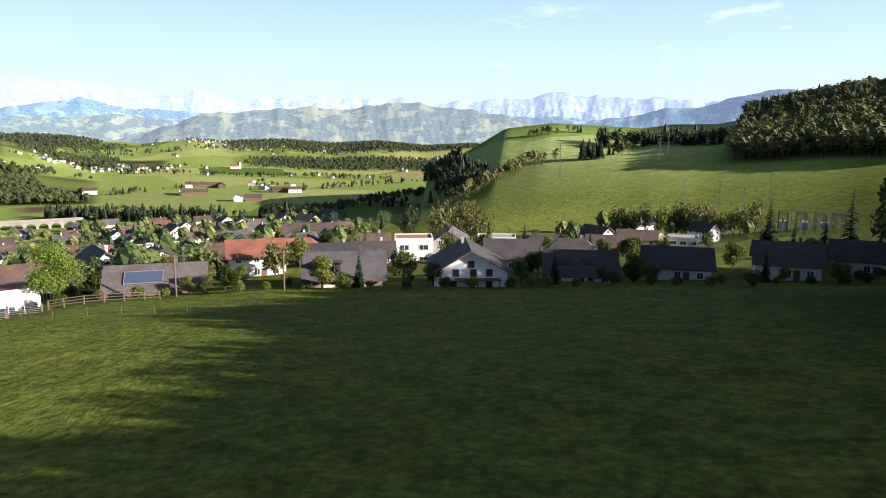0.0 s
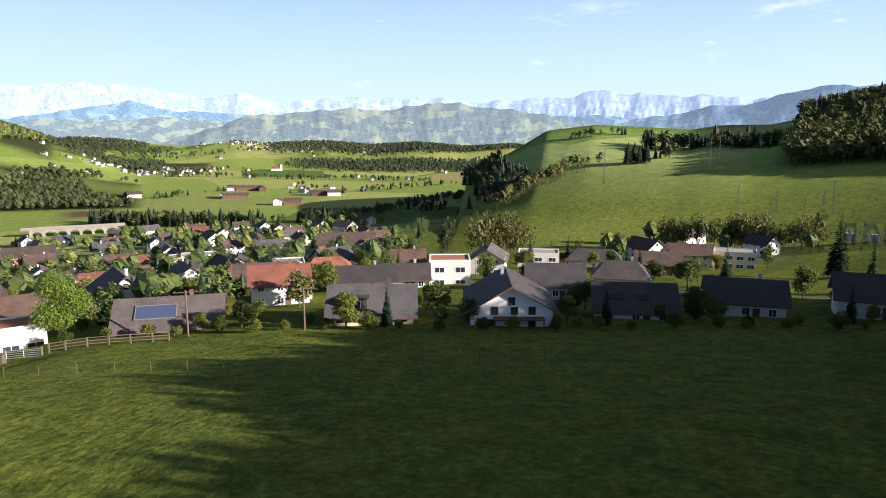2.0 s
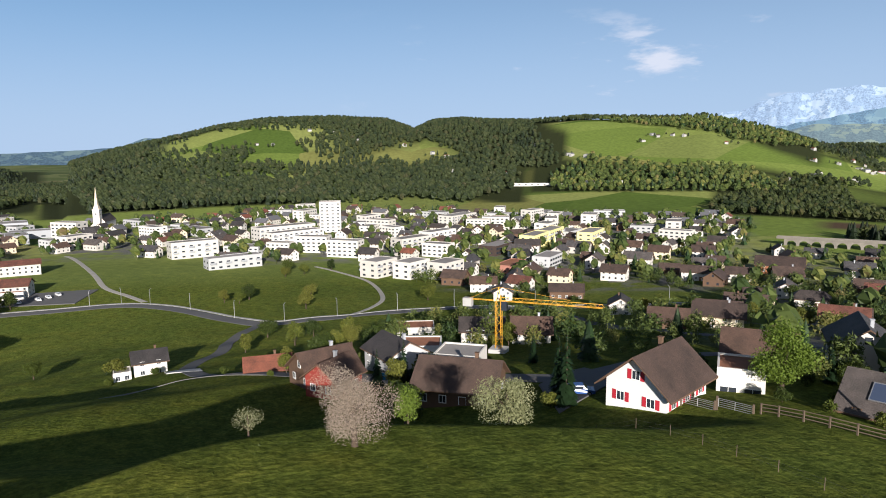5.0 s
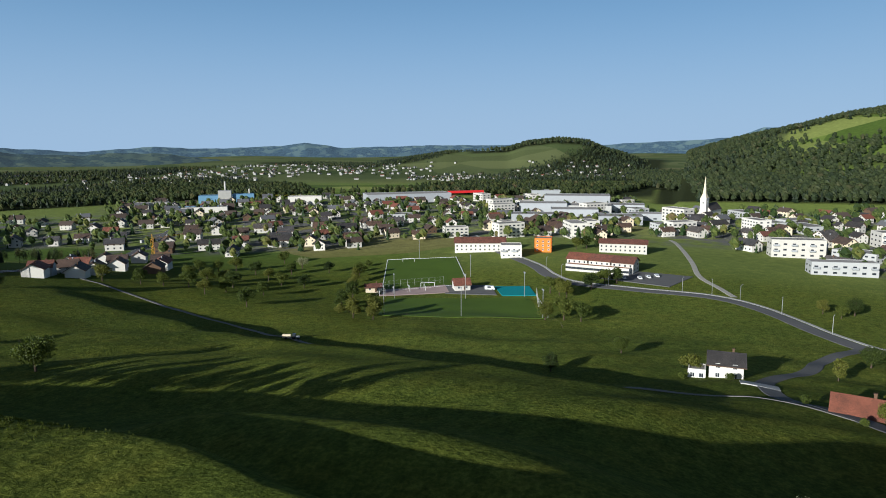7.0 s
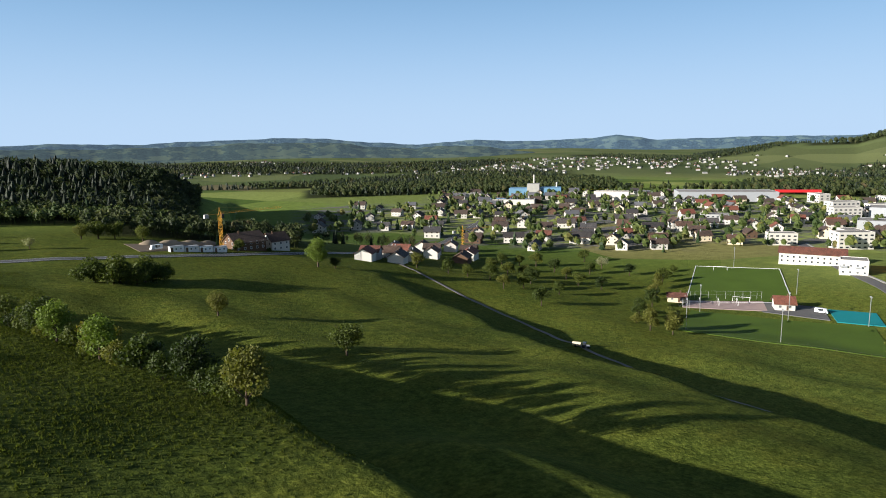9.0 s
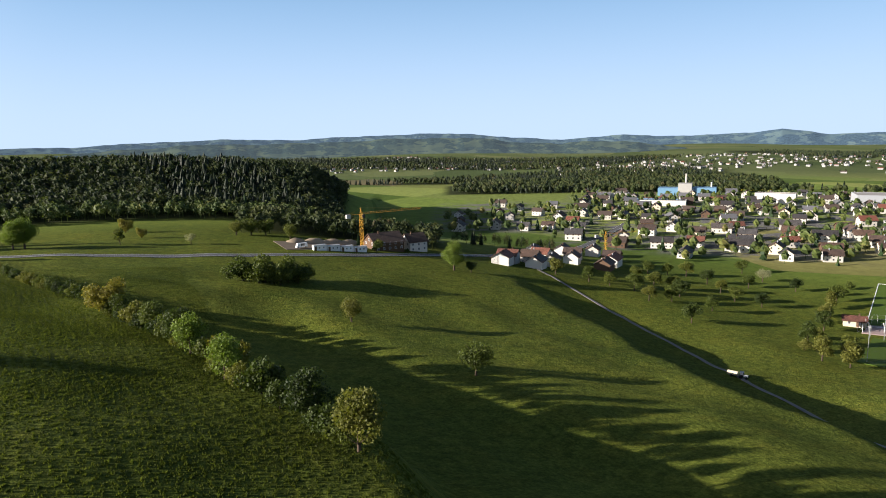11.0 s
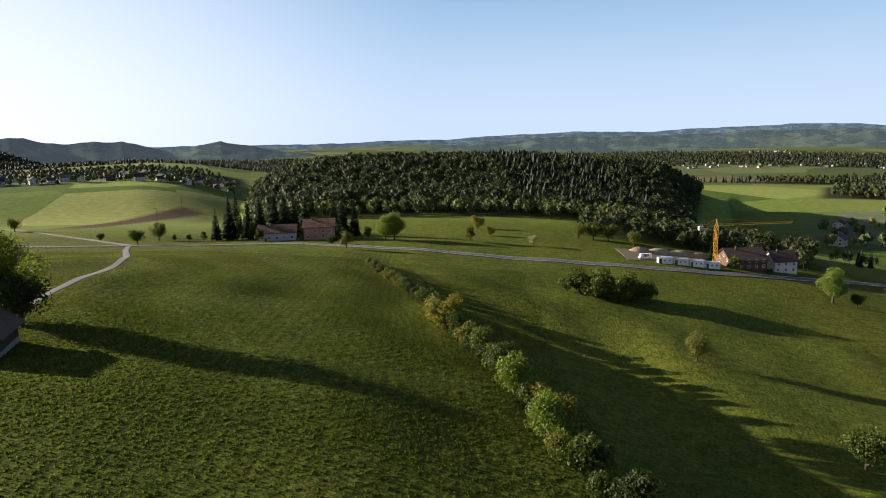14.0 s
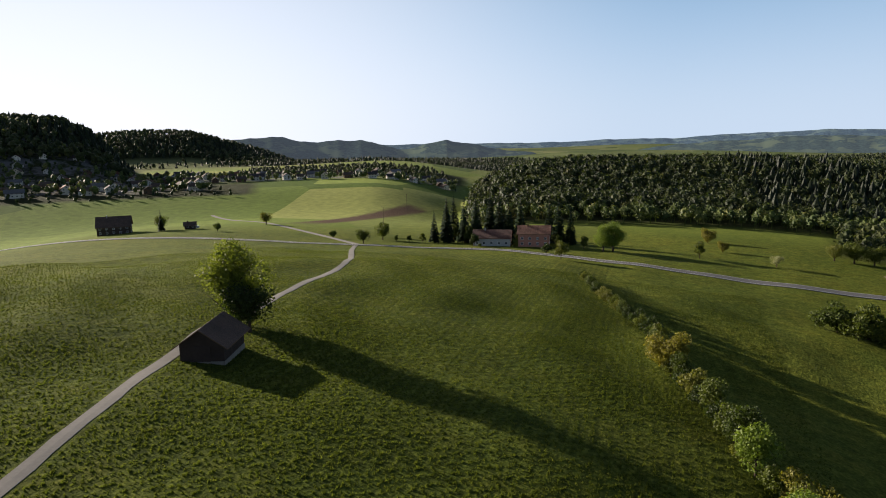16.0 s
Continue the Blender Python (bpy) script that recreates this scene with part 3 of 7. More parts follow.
def roof_mesh(length, depth, eave, rise, over=0.7, thick=0.22, hip=0.0, material=None, fascia=None):
    """Two slabs that meet at the ridge, with the eaves and verges standing out; hip > 0 slopes the ends too. UVs run along the slope in metres."""
    l, d = length / 2 + over, depth / 2 + over
    low = eave - rise * over / (depth / 2) + 0.12
    top = eave + rise + 0.12
    rl = l - hip
    verts, faces, uvs, slots = [], [], [], []
    slope = math.hypot(d, top - low)

    def slab(pts, uv):
        n = len(verts)
        k = len(pts)
        verts.extend(pts)
        verts.extend((x, y, z - thick) for x, y, z in pts)
        faces.append(tuple(range(n, n + k)))
        uvs.append(uv)
        slots.append(0)
        faces.append(tuple(range(n + 2 * k - 1, n + k - 1, -1)))
        uvs.append(uv)
        slots.append(1)
        for i in range(k):
            j = (i + 1) % k
            faces.append((n + i, n + k + i, n + k + j, n + j))
            uvs.append([(0, 0)] * 4)
            slots.append(1)

    slab([(-l, -d, low), (l, -d, low), (rl, 0, top), (-rl, 0, top)], [(-l, 0), (l, 0), (rl, slope), (-rl, slope)])
    slab([(l, d, low), (-l, d, low), (-rl, 0, top), (rl, 0, top)], [(-l, 0), (l, 0), (rl, slope), (-rl, slope)])
    if hip:
        for s in (1, -1):
            slab([(s * l, -s * d, low), (s * l, s * d, low), (s * rl, 0, top)], [(-d, 0), (d, 0), (0, slope)])
    data = mesh_of("roof", verts, faces, material or TILE_BROWN, fascia or BOARD, slots=slots)
    layer = data.uv_layers.new(name="UVMap")
    flat = [c for face in uvs for c in face]
    layer.data.foreach_set("uv", [v for c in flat for v in c])
    return data


# style: eave, rise, depth, wall, roof, hip, words
STYLES = {
    "white_brown": (4.6, 2.8, 8.5, WHITE, TILE_BROWN, 0, "white rendered house with a brown tiled gable roof"),
    "white_dark": (4.4, 2.6, 8.5, WHITE, TILE_DARK, 0, "white rendered house with a dark tiled gable roof"),
    "white_red": (4.6, 2.6, 9.0, WHITE, TILE_RED, 0, "white rendered house with a red tiled roof"),
    "white_orange": (4.4, 2.2, 9.0, WHITE, TILE_ORANGE, 2.5, "white house with an orange tiled hip roof"),
    "white_grey": (4.4, 2.6, 8.5, WHITE, TILE_GREY, 0, "white rendered house with a grey gable roof"),
    "cream_brown": (4.8, 2.8, 9.0, CREAM, TILE_BROWN, 0, "cream rendered house with a brown tiled roof"),
    "dark_hip": (3.2, 2.6, 9.5, WHITE, TILE_DARK, 3.0, "low white house under a dark hip roof"),
    "wood_brown": (4.0, 2.8, 9.0, BOARD, TILE_BROWN, 0, "brown timber house with a tiled gable roof"),
    "barn": (4.6, 4.2, 15.0, BARN_BOARD, TILE_BROWN, 0, "large reddish timber barn with a brown tiled roof"),
    "low_dark": (2.6, 2.4, 9.5, GREY, TILE_DARK, 0, "low grey house under a wide dark tiled roof"),
}


def house(x, y, heading, length, style, group="houses of the village", full=True, eave=None, rise=None, depth=None, label=None, name="house", wall=None, roof=None, over=0.7, chimney=True, shutters=False, windows="white", gable_windows=True, detail="mid"):
    e, r, d, w, t, hip, words = STYLES[style]
    e, r, d, w, t = eave or e, rise or r, depth or d, wall or w, roof or t
    z = min(float(ground_z(x + dx, y + dy)) for dx in (-4, 4) for dy in (-4, 4)) + 0.5
    ob = thing(name, x, y, heading, label or words, "house", group, z=z)
    v, f = gabled_body(length, d, e, r if not hip else 0.05)
    child("wall", mesh_of("wall", v, f, w), ob)
    child("roof", roof_mesh(length, d, e, r, over, hip=hip, material=t), ob)
    if chimney:
        child("chimney", boxes("chimney", BOARD if length % 2 < 1 else METAL_GREY, (length * 0.2 - 0.25, length * 0.2 + 0.25, 0.5, 1.0, e + r * 0.5, e + r + 0.7), (length * 0.2 - 0.33, length * 0.2 + 0.33, 0.42, 1.08, e + r + 0.7, e + r + 0.82)), ob)
    floors = [0.9] + ([3.3] if e > 4.2 else [])
    count = max(2, int(length / 3.0))
    for level in floors:
        for i in range(count):
            px = -length / 2 + (i + 0.5) * length / count
            put_window(ob, windows, pose(px, -d / 2, level, 0, 0, 180), shutters, detail)
            if full:
                put_window(ob, windows, pose(px, d / 2, level, 0, 0, 0), shutters, detail)
    if gable_windows and not hip:
        for level in floors + ([e + 0.5] if r > 2.4 else []):
            for px in ((-d / 4, d / 4) if level < e else (0.0,)):
                put_window(ob, windows, pose(-length / 2, px, level, 0, 0, 90), shutters, detail)
                if full:
                    put_window(ob, windows, pose(length / 2, px, level, 0, 0, -90), shutters, detail)
    if detail == "far":
        end_windows(ob)
    else:
        child("door", DOOR, ob, at=pose(length * 0.13, -d / 2, 0.0, 0, 0, 180))
    return ob


def flat_house(x, y, heading, length, depth, height, wall=None, roof=None, storeys=None, label="white modern house with a flat roof", group="houses of the village", name="house", windows="white", category="house", pitch=3.2, sides=True, detail="mid"):
    z = min(float(ground_z(x + dx, y + dy)) for dx in (-5, 5) for dy in (-5, 5)) + 0.4
    ob = thing(name, x, y, heading, label, category, group, z=z)
    l, d = length / 2, depth / 2
    child("wall", boxes("wall", wall or WHITE, (-l, l, -d, d, -2.5, height), (-l, l, -d, -d + 0.3, height, height + 0.45), (-l, l, d - 0.3, d, height, height + 0.45), (-l, -l + 0.3, -d + 0.3, d - 0.3, height, height + 0.45), (l - 0.3, l, -d + 0.3, d - 0.3, height, height + 0.45)), ob)
    child("roof", boxes("roof", roof or FLAT, (-l + 0.3, l - 0.3, -d + 0.3, d - 0.3, height + 0.004, height + 0.2)), ob)
    storeys = storeys or max(1, int(height / 2.8))
    n = max(2, int(length / pitch))
    for s in range(storeys):
        level = 0.8 + s * (height - 0.4) / storeys
        for i in range(n):
            px = -l + (i + 0.5) * length / n
            put_window(ob, windows, pose(px, -d, level, 0, 0, 180), False, detail)
            if sides:
                put_window(ob, windows, pose(px, d, level, 0, 0, 0), False, detail)
        m = max(1, int(depth / 5))
        for i in range(m):
            py = -d + (i + 0.5) * depth / m
            put_window(ob, windows if windows != "strip" else "white", pose(-l, py, level, 0, 0, 90), False, detail)
            if sides:
                put_window(ob, windows if windows != "strip" else "white", pose(l, py, level, 0, 0, -90), False, detail)
    if name in ("apartment_block", "tower_block"):
        for s in range(1, storeys):
            level = 0.35 + s * (height - 0.4) / storeys
            for i in range(0, n, 2):
                px = -l + (i + 0.5) * length / n
                for side, turn in ((-d, 180), (d, 0)):
                    child("balcony", BALCONY, ob, at=pose(px, side, level, 0, 0, turn))
    if detail == "far":
        end_windows(ob)
    return ob


# ---- ground, roads ----
# woods in bearings from the middle of the flight: from, to, near, far (metres), spacing, share of conifers, height, thinning
WOODS = [
    ("south wood", 158, 194.5, 455, 760, 6.0, 0.19, 14.5, 0.0),
    ("south wood edge", 160, 194, 425, 465, 7.5, 0.08, 12, 0.15),
    ("east wood", 318, 334, 420, 740, 5.6, 0.24, 16, 0.0),
    ("west slope", 55, 94, 860, 1150, 9.5, 0.12, 14, 0.34),
    ("west hill", 52, 96, 1150, 1900, 10.5, 0.2, 13, 0.36),
    ("west fields", 33, 55, 950, 1600, 10.5, 0.25, 12, 0.51),
    ("west ridge", 36, 64, 1600, 1900, 11.0, 0.3, 14, 0.4),
    ("gorge wood", 27, 40, 760, 1120, 9.0, 0.15, 12, 0.47),
    ("slope wood", 22, 33, 1400, 1640, 11.0, 0.3, 13, 0.42),
    ("front woods", -9, 36, 1680, 2500, 14.0, 0.35, 13, 0.63),
    ("far valley", -8, 38, 1120, 1700, 12.0, 0.35, 11, 0.70),
    ("town belt", 94, 150, 930, 1250, 10.0, 0.25, 12, 0.5),
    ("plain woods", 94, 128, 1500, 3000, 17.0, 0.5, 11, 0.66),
    ("plain forest", 158, 202, 1450, 2300, 15.0, 0.5, 12, 0.36),
    ("plain copses", 126, 168, 1250, 2200, 14.0, 0.5, 12, 0.5),
    ("south ridge", 190, 226, 1950, 2500, 15.0, 0.5, 13, 0.4),
    ("site wood", 149, 166, 352, 425, 7.0, 0.1, 13, 0.25),
    ("knoll", 97, 110, 2350, 2700, 18.0, 0.3, 16, 0.1),
    ("south hills", 222.5, 246, 960, 1400, 9.5, 0.4, 16, 0.06),
    ("back hill", 210, 231, 1650, 2050, 13.0, 0.4, 15, 0.05),
    ("village trees", 213, 234, 700, 1040, 14.0, 0.12, 5.5, 0.58),
    ("ridge trees", 196, 218, 965, 1120, 10.5, 0.2, 9, 0.42),
    ("far south", 198, 246, 1450, 1950, 17.0, 0.5, 12, 0.45),
]
def lumps(x, y, size, seed):
    """Soft random field between 0 and 1 from a few waves."""
    g = np.random.RandomState(seed)
    v = 0
    for k in range(7):
        a, f, p = g.uniform(0, 6.28), g.uniform(0.6, 1.9) / size, g.uniform(0, 6.28)
        v = v + np.sin((x * np.cos(a) + y * np.sin(a)) * f + p)
    return np.clip(0.5 + v / 7.5, 0, 1)


CLEARINGS = [(73.5, 80, 1180, 1420), (62, 67, 1250, 1430)]  # meadows among the woods


def cleared(head, r):
    """1 inside a clearing, fading out over its edge."""
    out = np.zeros_like(r)
    for h0, h1, r0, r1 in CLEARINGS:
        side = np.minimum(head - h0, h1 - head) * np.radians(1) * r
        out = np.maximum(out, np.clip(np.minimum(side, np.minimum(r - r0, r1 - r)) / 60 + 0.5 + 1.6 * (lumps(np.sin(np.radians(head)) * r, np.cos(np.radians(head)) * r, 70, 3) - 0.5), 0, 1))
    return out


TOWNS = [  # from, to, near, far, spacing
    ("old town", 37, 60, 330, 740, 23), ("west town", 60, 80, 440, 800, 24), ("school quarter", 80, 93, 500, 760, 24),
    ("station quarter", 95, 117, 520, 860, 26), ("north village", 117, 139, 480, 900, 27), ("hamlet", 139, 150, 560, 800, 40),
    ("upper village", 217, 233, 740, 1040, 31), ("ridge village", 197, 219, 870, 960, 27), ("foot of the meadow", 6, 36, 330, 520, 30), ("near village", 4, 35, 150, 330, 25), ("substation lane", 333, 345, 255, 300, 24),
]


def polar(heading, r):
    return CENTRE[0] - np.sin(np.radians(heading)) * r, CENTRE[1] + np.cos(np.radians(heading)) * r


def build_ground():
    rr = 3.0 * 1.026 ** np.arange(0, 288)
    n = 900
    a = np.linspace(0, 2 * np.pi, n, endpoint=False)
    x = CENTRE[0] - np.sin(a)[None, :] * rr[:, None]
    y = CENTRE[1] + np.cos(a)[None, :] * rr[:, None]
    z = ground_z(x, y)
    verts = np.stack([x, y, z], -1).reshape(-1, 3)
    verts = np.vstack([verts, [[CENTRE[0], CENTRE[1], float(ground_z(CENTRE[0], CENTRE[1]))]]])
    i, j = np.meshgrid(np.arange(len(rr) - 1), np.arange(n), indexing="ij")
    j2 = (j + 1) % n
    quads = np.stack([i * n + j, (i + 1) * n + j, (i + 1) * n + j2, i * n + j2], -1).reshape(-1, 4)[:, ::-1]
    ring = np.arange(n)
    tris = np.stack([np.full(n, len(verts) - 1), ring, (ring + 1) % n], -1)[:, ::-1]
    data = bpy.data.meshes.new("ground")
    data.vertices.add(len(verts))
    data.vertices.foreach_set("co", verts.ravel())
    loops = np.concatenate([quads.ravel(), tris.ravel()])
    data.loops.add(len(loops))
    data.loops.foreach_set("vertex_index", loops)
    data.polygons.add(len(quads) + n)
    data.polygons.foreach_set("loop_start", np.concatenate([np.arange(0, quads.size, 4), quads.size + np.arange(0, 3 * n, 3)]))
    data.polygons.foreach_set("use_smooth", np.ones(len(quads) + n, bool))
    data.update(calc_edges=True)
    data.materials.append(MEADOW)
    px, py = verts[:, 0], verts[:, 1]
    r = np.hypot(px - CENTRE[0], py - CENTRE[1])
    head = np.degrees(np.arctan2(-(px - CENTRE[0]), py - CENTRE[1])) % 360

    def inside(h0, h1, r0, r1, soft_r=15.0):
        mid, half = (h0 + h1) / 2, (h1 - h0) / 2
        off = np.abs((head - mid + 180) % 360 - 180)
        return np.clip((half - off) * np.radians(1) * r / soft_r + 0.5, 0, 1) * np.clip((r - r0) / soft_r + 0.5, 0, 1) * np.clip((r1 - r) / soft_r + 0.5, 0, 1)

    wood, town = np.zeros(len(verts)), np.zeros(len(verts))
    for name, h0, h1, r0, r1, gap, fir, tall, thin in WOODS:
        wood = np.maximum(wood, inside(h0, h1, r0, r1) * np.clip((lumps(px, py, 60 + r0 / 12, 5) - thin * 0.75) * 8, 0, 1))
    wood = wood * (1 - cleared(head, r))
    for name, h0, h1, r0, r1, gap in TOWNS:
        town = np.maximum(town, inside(h0, h1, r0, r1, 25.0))
    far = np.clip((r - 360) / 120, 0, 1)
    # where the duller haze colour replaces that of the far plots
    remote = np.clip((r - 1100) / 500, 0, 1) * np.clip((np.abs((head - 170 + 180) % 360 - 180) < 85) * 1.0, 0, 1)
    u = px * 0.972 + py * 0.233
    hedge = np.interp(py, [-230, -181, -130, -77, -47, -10], [-18, -25, -36, -49, -57, -62])
    mown = np.clip((px - hedge) / 3, 0, 1) * np.clip((px - hedge + 0) / 3, 0, 1) * np.clip((75 - px) / 8, 0, 1) * np.clip((-14 - py) / 10, 0, 1) * np.clip((py + 262) / 10, 0, 1)
    # areas whose grass colour is raised to look sunlit
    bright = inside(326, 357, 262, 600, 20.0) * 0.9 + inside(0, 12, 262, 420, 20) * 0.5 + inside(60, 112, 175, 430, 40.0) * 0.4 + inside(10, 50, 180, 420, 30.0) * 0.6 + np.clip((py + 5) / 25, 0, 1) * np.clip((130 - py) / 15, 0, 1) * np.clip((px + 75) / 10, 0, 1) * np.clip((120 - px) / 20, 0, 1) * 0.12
    soil = np.clip((15 - np.abs(px - 193)) / 5, 0, 1) * np.clip((py + 600) / 8, 0, 1) * np.clip((-372 - py) / 40, 0, 1) + inside(28.5, 32, 680, 740, 20.0)
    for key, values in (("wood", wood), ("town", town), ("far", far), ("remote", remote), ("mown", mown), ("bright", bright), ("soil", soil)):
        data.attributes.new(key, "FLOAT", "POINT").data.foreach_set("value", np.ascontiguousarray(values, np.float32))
    return tagged(new("ground", data), "rolling spring-green meadows and wooded hills", "ground", kind="structure")


build_ground()


def smooth_line(points, step=3.0):
    p = np.array(points, float)
    out = []
    for i in range(len(p) - 1):
        a, b, c, d = p[max(i - 1, 0)], p[i], p[i + 1], p[min(i + 2, len(p) - 1)]
        n = max(2, int(np.linalg.norm(c - b) / step))
        for k in range(n):
            t = k / n
            out.append(0.5 * (2 * b + (c - a) * t + (2 * a - 5 * b + 4 * c - d) * t * t + (3 * b - a - 3 * c + d) * t**3))
    out.append(p[-1])
    return np.array(out)


def ribbon(name, points, width, material, label, lift=0.10, category="road", offset=0.0, raw=False):
    """A road laid over the ground: a strip with a crown and turned-down edges."""
    line = smooth_line(points)
    way = np.gradient(line, axis=0)
    way /= np.linalg.norm(way, axis=1)[:, None] + 1e-9
    side = np.stack([-way[:, 1], way[:, 0]], -1)
    line = line + side * offset
    verts, faces = [], []
    jag = np.random.RandomState(len(points)).uniform(-0.12, 0.12, (len(line), 2)) if material is GRAVEL else np.zeros((len(line), 2))
    for k, (c, s) in enumerate(zip(line, side)):
        up = lift + 0.0004 * math.hypot(c[0] - CENTRE[0], c[1] - CENTRE[1])
        for f, dz in ((-0.53, -0.12), (-0.5, 0.0), (0.0, 0.02), (0.5, 0.0), (0.53, -0.12)):
            q = c + s * (f * width + (jag[k, 0] if f < 0 else jag[k, 1] if f > 0 else 0))
            verts.append((q[0], q[1], up + dz))
    verts = np.array(verts)
    verts[:, 2] += ground_z(verts[:, 0], verts[:, 1])
    for k in range(len(line) - 1):
        for i in range(4):
            faces.append((5 * k + i, 5 * k + 5 + i, 5 * k + 6 + i, 5 * k + 1 + i))
    ob = new(name, mesh_of(name, verts, faces, material))
    return ob if raw else tagged(ob, label, category, kind="structure")


TRACK = [(18.5, -40), (21.7, -49.9), (24.9, -59.1), (28.9, -69.9), (32.6, -79), (36.5, -91), (40, -101), (41.6, -115.8), (44.4, -129.8), (47.2, -146), (53.6, -172), (63, -200), (73, -221), (85, -245), (94, -266)]
MAIN_ROAD = [(420, -250), (300, -262), (186, -268), (155, -267), (122, -265), (96, -269), (70, -276), (42, -284), (14, -279), (-20, -269), (-64, -262), (-103, -259), (-135, -260), (-172, -266), (-205, -276), (-238, -288), (-300, -318), (-380, -370), (-470, -430)]
GRAVEL_PATH = [(-236, -262), (-228, -230), (-225, -204), (-220, -176), (-213, -150), (-205, -126), (-195, -103), (-187, -80), (-178, -59), (-172, -41), (-169, -26), (-166, -7), (-164, 14), (-158, 34), (-140, 52)]
VALLEY_ROAD = [(-520, -160), (-440, -110), (-395, -73), (-373, -59), (-357, -42), (-350, -6), (-346, 26), (-330, 45), (-303, 59), (-274, 75), (-266, 93), (-262, 117), (-257, 143), (-244, 165), (-215, 200), (-190, 250)]
SIDE_ROAD = [(-273, 75), (-243, 59), (-224, 54), (-208, 47), (-190, 40), (-172, 40), (-159, 44), (-140, 53), (-118, 62), (-104, 75), (-86, 88)]
FOOTPATH = [(-420, 140), (-399, 146), (-362, 152), (-330, 148), (-300, 139), (-284, 129), (-268, 113)]
HILL_PATH = [(-540, -6), (-518, 0), (-440, 13), (-395, 19), (-369, 29), (-350, 36)]
ribbon("farm_track", TRACK, 1.9, GRAVEL, "pale gravel farm track winding up the meadow", 0.015)
ribbon("main_road", MAIN_ROAD, 5.6, ASPHALT, "grey asphalt country road below the hill")
ribbon("road_edge_line", MAIN_ROAD, 0.16, LINE_WHITE, "white painted line along the road edge", 0.145, "road marking", 2.5)
ribbon("road_verge_line", MAIN_ROAD, 0.16, LINE_WHITE, "white painted line along the road edge", 0.145, "road marking", -2.5)
ribbon("gravel_path", GRAVEL_PATH, 1.4, GRAVEL, "narrow gravel path along the slope")
ribbon("valley_road", VALLEY_ROAD, 6.5, ASPHALT, "grey asphalt road through the valley")
ribbon("valley_pavement", VALLEY_ROAD, 1.6, CONCRETE, "pale pavement beside the valley road", 0.2, "pavement", 4.6)
ribbon("side_road", SIDE_ROAD, 4.2, ASPHALT, "narrow grey lane between houses")
ribbon("footpath", FOOTPATH, 2.2, PALE_GRAVEL, "pale footpath over the grassy knoll", category="path")
ribbon("hill_path", HILL_PATH, 2.8, PALE_GRAVEL, "pale path running down to the road", category="path")
ribbon("field_track", [(96, -272), (129, -305), (177, -345), (240, -400), (330, -470)], 3.0, GRAVEL, "gravel track across the far meadow", category="path")
LANES = ([(-86, 88), (-92, 120), (-84, 150), (-74, 190), (-60, 230), (-70, 290), (-110, 330)], [(120, 150), (70, 142), (40, 146), (5, 152), (-30, 158), (-84, 152), (-130, 150), (-190, 170), (-250, 200)])
ribbon("village_lane", LANES[0], 4.5, ASPHALT, "grey village lane between the houses")
ribbon("village_street", LANES[1], 4.5, ASPHALT, "grey village street between the houses")


